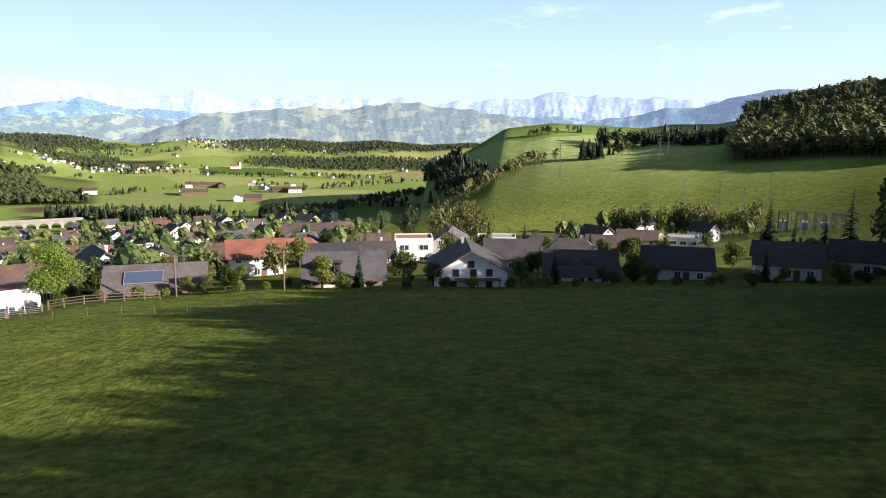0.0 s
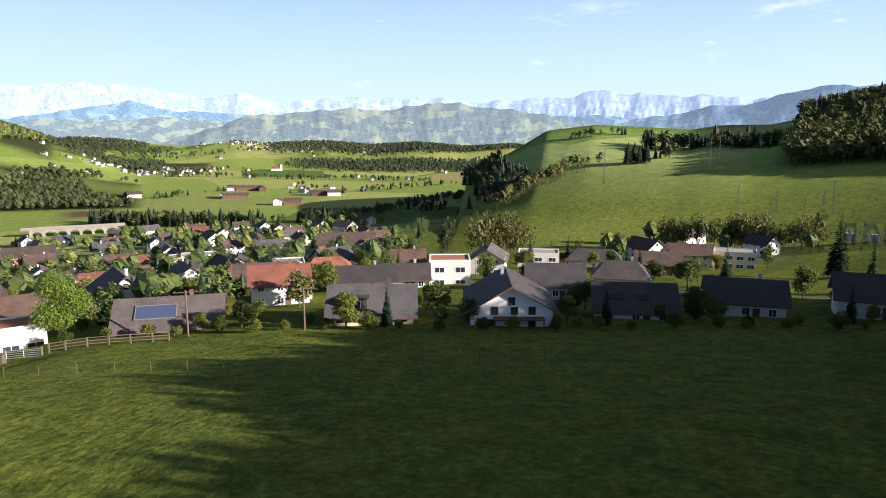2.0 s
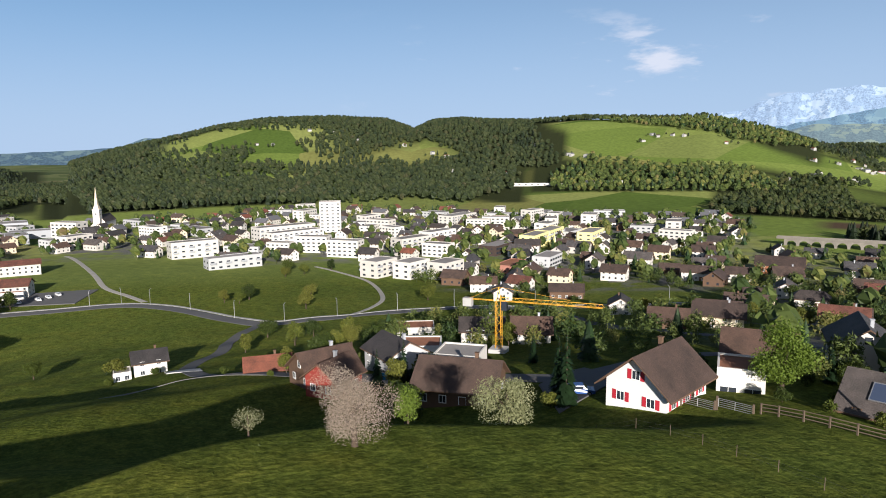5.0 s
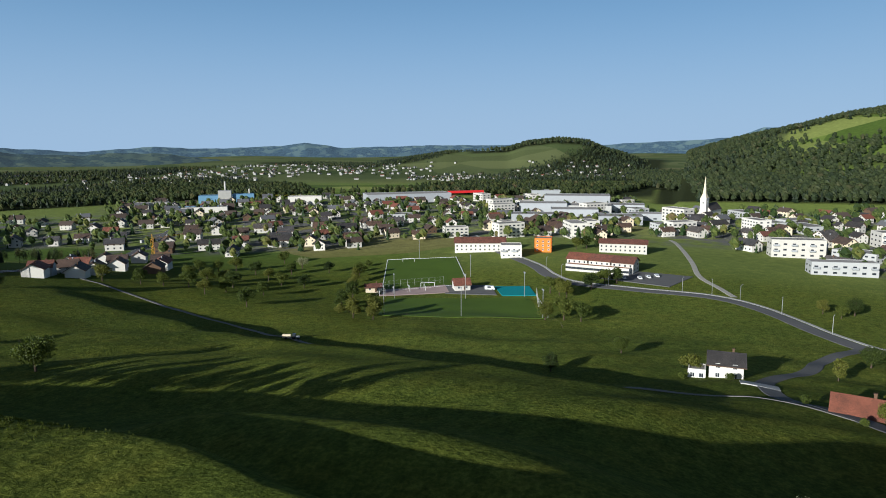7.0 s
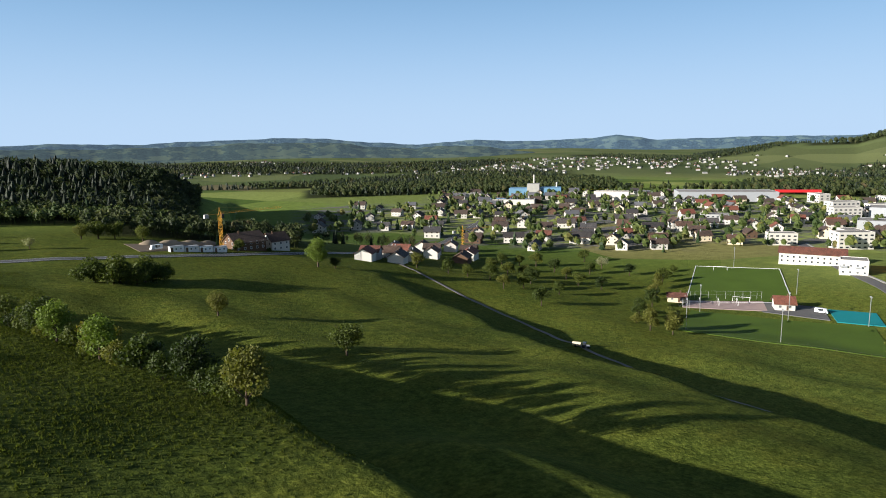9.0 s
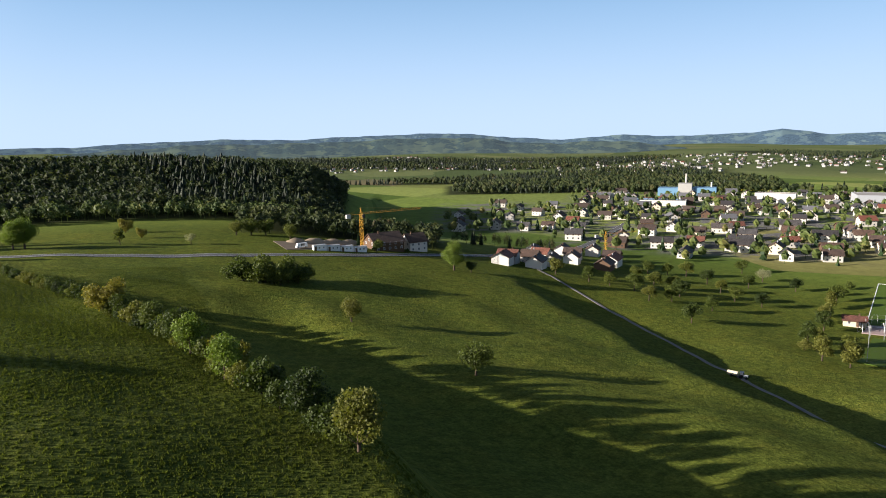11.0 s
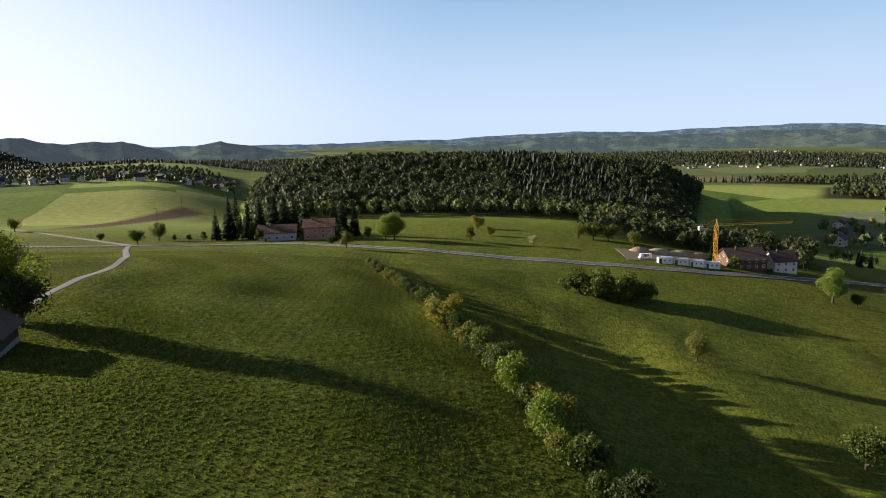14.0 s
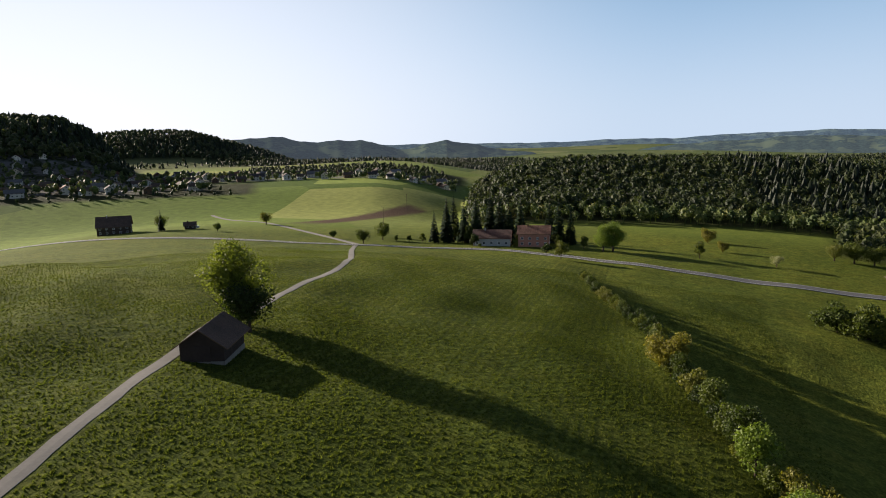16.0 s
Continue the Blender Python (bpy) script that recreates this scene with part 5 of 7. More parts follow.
SOUTH_TREES = [("round", 97, -280, 1.0), ("garden", 107, -324, 1.2), ("round", 124, -301, 0.6), ("round", 197, -306, 0.7), ("round", 240, -312, 1.3), ("fir", 76, -336, 1.1), ("fir", 70, -330, 1.2), ("fir", 63, -326, 1.15), ("fir", 58, -330, 1.2), ("fir", 52, -335, 1.2), ("fir", 37, -338, 1.1), ("garden", 66, -318, 1.3), ("garden", 56, -312, 1.3), ("round", 100, -308, 1.2), ("fir", 233, -304, 0.75), ("round", 204, -362, 1.2), ("fir", 73, -309, 0.8), ("fir", 67.5, -312, 1.1), ("fir", 60, -316, 1.0), ("fir", 55, -318, 1.05), ("fir", 46, -330, 1.15), ("fir", 42, -334, 1.1), ("fir", 20, -325, 1.0), ("fir", 15, -322, 1.1),
               ("fir", 9, -320, 0.9), ("garden", 78, -306, 0.7), ("garden", 84, -304, 0.5), ("garden", 90, -302, 0.5), ("ash", -8, -300, 1.0), ("ash", -12, -301, 1.1), ("garden", 4.8, -266, 1.1), ("bush", 14, -285, 1.3), ("garden", 1, -306, 0.9), ("gold", -52, -345, 1.3), ("garden", -47, -298, 1.1), ("gold", -57, -318, 0.9), ("pear", -75, -292, 0.8), ("round", -107, -317, 1.3), ("round", -114, -316, 1.2), ("round", -123, -304, 1.1), ("round", -100, -318, 1.1)]
for kind, x, y, s in SOUTH_TREES:
    make_tree(kind, x, y, (x * 71) % 360, s * (1.25 if kind == "fir" and x < 90 else 1.0), "trees beside the country road")
ORCHARD = [(-252, -217), (-282, -230), (-276, -212), (-285, -208), (-240, -158), (-268, -171), (-297, -182), (-324, -234), (-331, -200), (-352, -207), (-316, -240), (-306, -245), (-258, -207), (-306, -197), (-363, -228), (-346, -184), (-262, -188), (-275, -195), (-250, -190), (-318, -215), (-300, -170), (-246, -225), (-236, -238)]
for i, (x, y) in enumerate(ORCHARD):
    make_tree("pear" if i == 9 else "orchard", x, y, i * 67, 1.05 + 0.35 * ((i * 7) % 5) / 5, "orchard beside the sports ground")
for i, (x, y) in enumerate([(-273, -127), (-288, -134), (-300, -141), (-314, -148), (-327, -155), (-342, -161), (-357, -167), (-243, -98), (-241, -106), (-249, -117), (-260, -123), (-252, -104), (-372, -172)]):
    make_tree("garden" if i % 3 else "bush", x, y, i * 97, 1.3, "hedge beside the sports ground")
for i, (x, y) in enumerate([(-329, -42.5), (-333, -48), (-325, -38), (-357.5, -25.5), (-362, -20), (-466, -55), (-470, -48), (-460, -61), (-705, 32), (-700, 2), (-690, 24), (-345, -30)]):
    make_tree("orchard" if i % 2 else "garden", x, y, i * 53, 1.35, "trees beside the school")
KNOLL_TREES = [(-325, 76), (-331, 70), (-333, 82), (-295, 100), (-207, 58), (-238, 71), (-166, 70), (-215, 75), (-393, 114), (-396, 126), (-402, 145), (-410, 120), (-334, 187), (-340, 195), (-285, 156), (-319, 109), (-180, 78), (-190, 86), (-175, 88), (-205, 90), (-160, 82), (-225, 84)]
for i, (x, y) in enumerate(KNOLL_TREES):
    make_tree(("orchard", "garden", "round")[i % 3], x, y, i * 83, 0.9 + 0.1 * (i % 4), "trees on the grassy knoll")


# ---- buildings ----
def small_barn():
    ob = thing("barn", 30.8, -91.5, 288, "old dark timber field barn with a sagging brown roof", "barn", z=float(ground_z(30.8, -91.5)) + 0.1)
    v, f = gabled_body(9.2, 6.6, 3.0, 2.3)
    child("wall", mesh_of("wall", v, f, DARK_BOARD), ob)
    child("roof", roof_mesh(9.2, 6.6, 3.0, 2.3, 0.9, 0.18, material=TILE_BROWN), ob)
    for i in range(30):
        x = -4.5 + i * 0.31
        for s in (-1, 1):
            child("board", BARN_BOARDS[(i * 7 + (s > 0)) % 3], ob, at=pose(x, s * 3.3, 0.5, 0, 0, 0))
    child("foundation", boxes("foundation", STONE, (-4.66, 4.66, -3.36, 3.36, -1.5, 0.3)), ob, "pale stone footing")
    child("gate", boxes("gate", DARK_BOARD, (-4.75, -4.6, -1.3, 1.3, 0.3, 2.6)), ob)
    child("hay_hatch", boxes("hay_hatch", LINE_WHITE, (4.6, 4.66, 0.6, 1.3, 1.2, 2.6)), ob, "pale painted hatch in the gable")
    return ob


BARN_BOARDS = [boxes("board", DARK_BOARD, (-0.13, 0.13, -0.03, 0.03, 0, h)) for h in (2.45, 2.5, 2.4)]
small_barn()

# farmhouse with the red shutters
farm = house(-67.5, 86, 108, 10.8, "white_brown", "", eave=3.5, rise=3.5, depth=8.2, label="white farmhouse with red shutters under a steep brown roof", wall=WHITE_FRESH, shutters=True, over=1.1, detail="near")
# gabled house at the foot of the field, with its porch roof
gabled = house(4.2, 109.5, 92, 13.5, "white_brown", "", eave=3.6, rise=3.3, depth=11.6, label="white gabled house with a dark brown roof and porch", wall=WHITE_FRESH, over=1.0, windows="brown", roof=TILE_DARK, detail="near")
child("porch_roof", boxes("porch_roof", BOARD, (-8.6, -6.6, -4.6, 2.6, 2.35, 2.5)), gabled, "brown tiled porch canopy")
for s in (-2.9, -0.4, 2.4):
    put_window(gabled, "brown", pose(-6.75, s, 2.75, 0, 0, 90))
for s in (-4.4, -0.9, 2.4):
    child("porch_post", boxes("porch_post", BOARD, (-8.5, -8.35, s - 0.08, s + 0.08, -1.5, 2.35)), gabled)
# house with the wide grey roof and dormer
slate = house(-16, 107, 6, 12, "low_dark", "", eave=2.0, rise=3.3, depth=9.8, label="house under a wide grey slate roof with a dormer", roof=TILE_GREY, wall=CREAM, windows="brown", detail="near")
child("dormer", boxes("dormer", TILE_GREY, (-4.6, -0.6, -3.9, -1.0, 2.4, 4.1)), slate)
child("dormer_roof", boxes("dormer_roof", TILE_GREY, (-4.9, -0.3, -4.2, -0.6, 4.1, 4.25)), slate)
put_window(slate, "wide", pose(-2.6, -3.92, 2.6, 0, 0, 180))
# long brown roof with the solar panel
solar = house(-47, 107, 18, 14.5, "low_dark", "", eave=1.8, rise=3.4, depth=10.6, label="long low house under a weathered roof with a solar panel", roof=TILE_GREY, wall=BOARD, windows="brown", detail="near")
pitch_angle = math.degrees(math.atan2(3.4, 5.3))
panel = child("solar_panel", boxes("solar_panel", SOLAR, (-3.6, 2.0, -1.3, 1.3, 0, 0.09)), solar, "blue solar panel on the roof", at=pose(-1.0, -2.8, 3.62, pitch_angle, 0, 0))
child("panel_frame", boxes("panel_frame", STEEL, (-3.7, 2.1, -1.42, -1.3, 0, 0.12), (-3.7, 2.1, 1.3, 1.42, 0, 0.12), (-3.7, -3.6, -1.3, 1.3, 0, 0.12), (2.0, 2.1, -1.3, 1.3, 0, 0.12)), panel)
# dark house with skylights, and its neighbours in the shade
dark = house(23.5, 112.5, -6, 11.5, "white_dark", "", eave=2.3, rise=3.2, depth=9.2, label="white house under a steep dark roof with skylights", wall=WHITE_FRESH, detail="near")
for s in (-3.4, -2.2, 0.8, 1.9):
    child("skylight", boxes("skylight", GLASS, (-0.45, 0.45, -0.6, 0.6, 0, 0.08)), dark, "pale roof window", at=pose(s, -2.6, 3.9, math.degrees(math.atan2(3.2, 4.6)), 0, 0))
house(41.5, 116, -16, 11, "white_dark", depth=9, rise=2.7, eave=3.0, label="white house under a broad dark roof")
house(60, 114, -22, 10, "white_dark", rise=3.0, eave=3.2, label="white house with a dark gable roof behind a hedge")
house(79, 122, -28, 11, "white_dark", rise=2.9, eave=3.2, label="white house with a dark gable roof behind a hedge")
house(96, 126, 60, 11, "white_red", rise=3.4, label="white gabled house with a red tiled roof in shade")
house(14.5, 140, -4, 10.5, "low_dark", eave=3.2, rise=3.2, label="house under a steep blue-black slate roof", roof=TILE_DARK)

VILLAGE = [  # x, y, heading, length, style
    (30, 153, -12, 11, "dark_hip"), (50, 199, -15, 12, "wood_brown"), (36, 223, -10, 16, "dark_hip"), (2, 180, 85, 12, "white_grey"), (-21, 198, 8, 9, "white_brown"), (-16, 151, 6, 9, "low_dark"),
    (-25, 148, 11, 13, "low_dark"), (-64, 318, 14, 26, "barn"), (-37, 129, 18, 10, "white_red"), (-37, 167, 14, 10, "white_orange"), (-59, 171, 21, 10, "white_orange"), (-65, 211, 108, 9, "white_dark"),
    (-82, 191, 116, 10, "white_dark"), (-87, 240, 110, 9, "white_dark"), (-105, 185, 32, 10, "white_red"), (-159, 298, 30, 13, "white_red"), (-168, 266, 34, 13, "dark_hip"), (-190, 281, 126, 13, "white_grey"), (-134, 175, 40, 13, "cream_brown"),
]
VILLAGE_WEST = [
    (-75, 115, 38, 10, "wood_brown"), (-253, 297, 42, 15, "white_brown"), (-236, 308, 40, 12, "white_brown"), (-246, 353, 36, 24, "barn"), (-140, 461, 108, 14, "cream_brown"), (-127, 375, 110, 14, "white_brown"), (-104, 331, 20, 14, "white_grey"), (68, 230, -18, 13, "cream_brown"),
    (-263, 184, 149, 11, "white_grey"), (-293, 191, 60, 13, "white_brown"), (-248, 209, 53, 15, "wood_brown"), (-152, 196, 41, 13, "cream_brown"), (-195, 194, 138, 10, "white_dark"), (-138, 160, 45, 10, "wood_brown"), (-137, 114, 56, 9, "white_brown"), (-154, 110, 61, 11, "white_dark"), (-112, 197, 32, 11, "wood_brown"),
    (-155, 293, 29, 12, "white_red"), (-90, 205, 115, 11, "white_dark"), (-50, 158, 20, 12, "wood_brown"),
]
for row in VILLAGE + VILLAGE_WEST:
    house(*row, full=False)
for x, y, heading, l, d, h, roof in [(17, 208, -5, 12, 8, 5.6, FLAT), (-7, 156, 4, 9, 8, 6.0, RUST), (-53, 188, 17, 8.5, 8, 5.2, FLAT), (-132, 296, 25, 16, 11, 5.0, FLAT), (83, 231, -21, 13, 9, 5.6, FLAT), (-134, 83, 62, 9, 8, 4.6, RUST), (-197, 110, 66, 12, 9, 3.4, RUST), (-67, 101, 40, 6, 7, 4.2, RUST), (-127, 298, 24, 15, 10, 5.2, FLAT), (-38, 133, 18, 11, 8, 5.6, RUST)]:
    flat_house(x, y, heading, l, d, h, roof=roof, windows="wide")
flat_house(-108, 79, 47, 8, 7.5, 4.6, roof=FLAT)
house(-119, 71, 6, 9.5, "white_dark", eave=4.6, rise=2.4, wall=GREY, label="grey rendered house with a dark gable roof")
house(-93, 71, 47, 12, "wood_brown", eave=3.2, rise=3.2, depth=10, label="farm building under a broad rusty brown roof")
house(-111.5, 56.5, 123, 7, "white_brown", eave=3.4, rise=2.4, depth=6.5, wall=RED_BOARD, label="red boarded gable house beside an old barn")
house(-119, 57, 100, 9.5, "wood_brown", eave=3.0, rise=3.2, label="old timber barn with a patched tiled roof")
house(-149, 53, 80, 8.0, "wood_brown", eave=2.3, rise=2.2, depth=6.5, wall=CREAM, roof=TILE_RED, label="chalet with a broad reddish roof above the lane", over=1.3)
villa = house(-195, 31, 91, 8, "white_dark", eave=4.4, rise=2.2, depth=7.5, label="white house with a black roof on the meadow")
flat_house(-192, 24.2, 91, 4.2, 5, 2.5, label="white flat-roofed garage beside the house", name="garage", category="garage")
# red-roofed inn by the country road
inn = house(24, -309, 8, 14, "cream_brown", "", eave=6.2, rise=3.0, depth=10, wall=BRICK, roof=TILE_ORANGE, label="pink brick inn with a red tiled roof", windows="white")
house(43, -306, 8, 17, "low_dark", eave=4.0, rise=3.0, depth=10, wall=GREY, roof=TILE_RED, label="long stable wing with a red tiled roof")
house(262, -300, 40, 17, "wood_brown", "", eave=5.0, rise=5.0, depth=13, wall=DARK_BOARD, roof=TILE_BROWN, label="dark timber farmhouse with a steep roof on the ridge")
house(225, -318, 40, 6, "wood_brown", "", eave=2.4, rise=1.6, depth=5, wall=DARK_BOARD, label="small dark timber shed on the ridge", name="shed")
# farm and building site on the road
house(-163, -281, 4, 16, "wood_brown", "", eave=4.4, rise=4.2, depth=13, label="long dark timber barn beside the building site")
house(-181, -284, 4, 10, "white_grey", "", eave=5.4, rise=3.6, depth=10, roof=TILE_BROWN, label="white farmhouse joined to the dark barn")
ROADSIDE = [
    (-218, -258, 40, 10, "white_red"), (-227, -266, 130, 10, "white_red"), (-236, -254, 40, 12, "white_grey"), (-244, -270, 130, 9, "white_brown"), (-252, -262, 40, 11, "white_brown"), (-262, -284, 120, 10, "white_red"), (-278, -276, 40, 10, "white_brown"), (-292, -292, 130, 10, "white_brown"),
    (-286, -258, 35, 12, "wood_brown"), (-303, -270, 35, 15, "white_red"), (-318, -286, 125, 10, "wood_brown"), (-300, -312, 40, 10, "white_dark"), (-268, -300, 40, 9, "white_grey"), (-322, -308, 40, 11, "white_brown"),
]
for row in ROADSIDE:
    house(*row, group="houses beside the country road", full=False)


# prototypes for the houses of the town, copied over it
def town_quarters():
    kinds = []
    for k, (style, length) in enumerate([("white_brown", 11), ("white_dark", 10), ("white_brown", 12), ("wood_brown", 11), ("cream_brown", 11), ("white_red", 11), ("white_grey", 14), ("white_dark", 15), ("white_grey", 11)]):
        ob = house(*polar(50 + k * 1.7, 520 + 9 * k), 30 * k, length, style, "houses of the town", full=True, eave=4.8 if k not in (3, 6) else None, rise=2.9, depth=8.4, over=0.8, chimney=k % 2 == 0, detail="far")
        kinds.append(ob)
    flats = [flat_house(*polar(66 + k, 560 + 30 * k), 20 + 15 * k, l, d, h, wall=w, label="white block of flats with a flat roof", group="houses of the town", pitch=4.0, windows="wide", detail="far") for k, (l, d, h, w) in enumerate([(20, 11, 8.6, WHITE), (24, 12, 11.4, WHITE), (30, 16, 6.0, GREY)])]
    g = random.Random(11)
    taken = [(o.location.x, o.location.y) for o in scene.objects if o.parent is None and o.get("category") in ("house", "church", "school", "hall")]
    streets = np.array([p for road in (VALLEY_ROAD, MAIN_ROAD, HILL_PATH, FOOTPATH, SIDE_ROAD) + LANES for p in smooth_line(road, 8.0)])
    count, outer = 0, []
    for name, h0, h1, r0, r1, gap in sorted(TOWNS, key=lambda q: q[3]):
        xs, ys = spread(h0, h1, r0, r1, gap, 700 + int(h0))
        for x, y in zip(xs, ys):
            x, y = float(x), float(y)
            if min((x - a) ** 2 + (y - b) ** 2 for a, b in taken) < 17**2 or ((streets - (x, y)) ** 2).sum(1).min() < 11**2:
                continue
            if any((x - a) ** 2 + (y - b) ** 2 < q * q for a, b, q in OPEN_GROUND) or g.random() < 0.12:
                continue
            big = name in ("old town", "west town", "school quarter", "station quarter") and math.hypot(x - CENTRE[0], y - CENTRE[1]) > 430 and g.random() < 0.17
            proto = g.choice(flats if big else kinds)
            heading = 40 + 90 * g.randrange(4) + g.uniform(-14, 14)
            s = g.uniform(0.88, 1.15)
            z = min(float(ground_z(x + dx, y + dy)) for dx in (-5, 5) for dy in (-5, 5)) + 0.4
            m = pose(x, y, z, 0, 0, heading) @ Matrix.Scale(s, 4)
            if math.hypot(x - CENTRE[0], y - CENTRE[1]) < 640 and count < 290:
                clone(proto, m)
                count += 1
            else:
                outer.append((proto, m))
            taken.append((x, y))
            for _ in range(6):
                gx, gy, gs = x + g.uniform(8, 14) * g.choice((-1, 1)), y + g.uniform(2, 13) * g.choice((-1, 1)), g.uniform(0.4, 1.15)
                if not any((gx - a) ** 2 + (gy - b) ** 2 < q * q for a, b, q in OPEN_GROUND):
                    TOWN_GREEN.append((gx, gy, gs))
    # the outer houses, past counting
    verts, faces, slots, palette = [], [], [], []
    for proto, m in outer:
        for part in proto.children:
            n, base = len(verts), []
            for material in part.data.materials:
                material = PLAIN_ROOF.get(material, material)
                if material not in palette:
                    palette.append(material)
                base.append(palette.index(material))
            verts += [m @ part.matrix_basis @ v.co for v in part.data.vertices]
            faces += [tuple(i + n for i in q.vertices) for q in part.data.polygons]
            slots += [base[q.material_index] for q in part.data.polygons]
    tagged(new("outer_town", mesh_of("outer_town", verts, faces, *palette, slots=slots)), "outer streets of white and brown-roofed town houses", "town", kind="stuff")


TOWN_GREEN = []
OPEN_GROUND = [(-213, 228, 22), (-214, 250, 20), (-216, 272, 16), (-236, 228, 18), (-300, 110, 70), (-370, 60, 50), (-350, 130, 45), (-400, 100, 40), (-420, 150, 30), (-330, -90, 70), (-380, -140, 62), (-405, -60, 40), (-290, 130, 60), (-220, 215, 40), (-255, 238, 30), (-215, 235, 25), (-395, -20, 36), (-455, 40, 26), (-440, 30, 26), (-470, -10, 28)]


def church():
    ob = thing("church", -725, 18.6, -22, "white church with a slim pointed spire", "church")
    v, f = gabled_body(26, 11, 9, 6)
    child("nave", mesh_of("nave", v, f, WHITE), ob)
    child("nave_roof", roof_mesh(26, 11, 9, 6, 0.5, material=TILE_DARK), ob)
    child("tower", boxes("tower", WHITE, (12, 18, -3, 3, -2, 20), (11.7, 18.3, -3.3, 3.3, 20, 20.5)), ob)
    v = [(12.2, -2.8, 20.5), (17.8, -2.8, 20.5), (17.8, 2.8, 20.5), (12.2, 2.8, 20.5), (13.6, -1.4, 25), (16.4, -1.4, 25), (16.4, 1.4, 25), (13.6, 1.4, 25), (15, 0, 42)]
    child("spire", mesh_of("spire", v, [(0, 1, 5, 4), (1, 2, 6, 5), (2, 3, 7, 6), (3, 0, 4, 7), (4, 5, 8), (5, 6, 8), (6, 7, 8), (7, 4, 8), (3, 2, 1, 0)], CREAM), ob, "pale grey pointed spire")
    for i in range(5):
        for s in (-1, 1):
            put_window(ob, "tall", pose(-10 + i * 5, s * 5.5, 2.5, 0, 0, 0 if s > 0 else 180))
    for s in (-1, 1):
        put_window(ob, "tall", pose(15, s * 3, 15, 0, 0, 0 if s > 0 else 180))
    put_window(ob, "tall", pose(18, 0, 15, 0, 0, -90))


church()
flat_house(-590, 203, 70, 19, 13, 27, storeys=9, label="white nine-storey tower block", group="blocks of flats", name="tower_block", category="tower block", pitch=4.5, windows="wide", detail="far")
for x, y, heading, l, d, h, wall in [(-372, 165, 118, 19, 13, 9.5, WHITE), (-358, 180, 118, 19, 13, 9.5, WHITE), (-345, 196, 118, 19, 13, 9.5, WHITE), (-440, 92, 100, 34, 11, 7.0, GREY), (-520, 152, 108, 46, 13, 11.5, WHITE), (-495, 74, 100, 32, 12, 11.0, WHITE), (-437, 336, 125, 34, 12, 9.5, YELLOW), (-410, 355, 125, 34, 12, 9.5, YELLOW), (-420, 310, 125, 34, 12, 9.5, YELLOW), (-443, 218, 110, 30, 12, 11.5, WHITE), (-568, 155, 105, 52, 16, 10.5, WHITE), (-590, 334, 120, 46, 16, 8.5, WHITE), (-465, 250, 112, 30, 12, 11.5, WHITE)]:
    flat_house(x, y, heading, l, d, h, wall=wall, label={WHITE: "white block of flats with a flat roof", GREY: "long low grey terrace block", YELLOW: "pale yellow block of flats"}[wall], group="blocks of flats", name="apartment_block", category="apartment block", pitch=4.6, windows="wide", detail="far")
for x, y, heading, l, d, h, wall, roof, words in [(-345, 240, 124, 26, 10, 4.5, BRICK, RUST, "low red brick school wing"), (-350, 272, 124, 26, 12, 6.0, GREY, FLAT, "dark grey school block with ribbon windows"), (-412, 272, 122, 32, 14, 6.0, DARK_BOARD, FLAT, "dark low hall with a flat roof")]:
    flat_house(x, y, heading, l, d, h, wall=wall, roof=roof, label=words, group="school buildings", name="school_building", category="school", pitch=4.0, windows="strip", detail="far")


def school():
    for k in range(3):
        house(-398 + 2.0 * k, -46 + 13 * k, 82, 12, "white_red", "school pavilions", eave=5.5, rise=2.8, depth=12, label="white school pavilion with a red gable roof", name="school_pavilion", chimney=False, detail="far")
    flat_house(-388, -34, 83, 36, 6, 3.2, roof=RUST, label="low school entrance wing with a red roof", group="school pavilions", name="school_wing", category="school", windows="strip", detail="far")
    house(-460, -30, 95, 30, "white_red", "school pavilions", eave=6, rise=2.2, depth=12, label="long white school building with a red roof", name="school_building", detail="far")
    house(-438, -122, 110, 34, "white_red", "", eave=6.2, rise=3.0, depth=13, label="long white hall with a red tiled roof", name="parish_hall", detail="far")
    flat_house(-421, -95, 110, 13, 12, 7.5, label="white cube house with yellow blinds", group="blocks of flats", name="apartment_block", category="apartment block")
    flat_house(-446, -80, 100, 11, 11, 8.5, wall=ORANGE, label="bright orange house beside the school", group="", name="orange_house")


school()
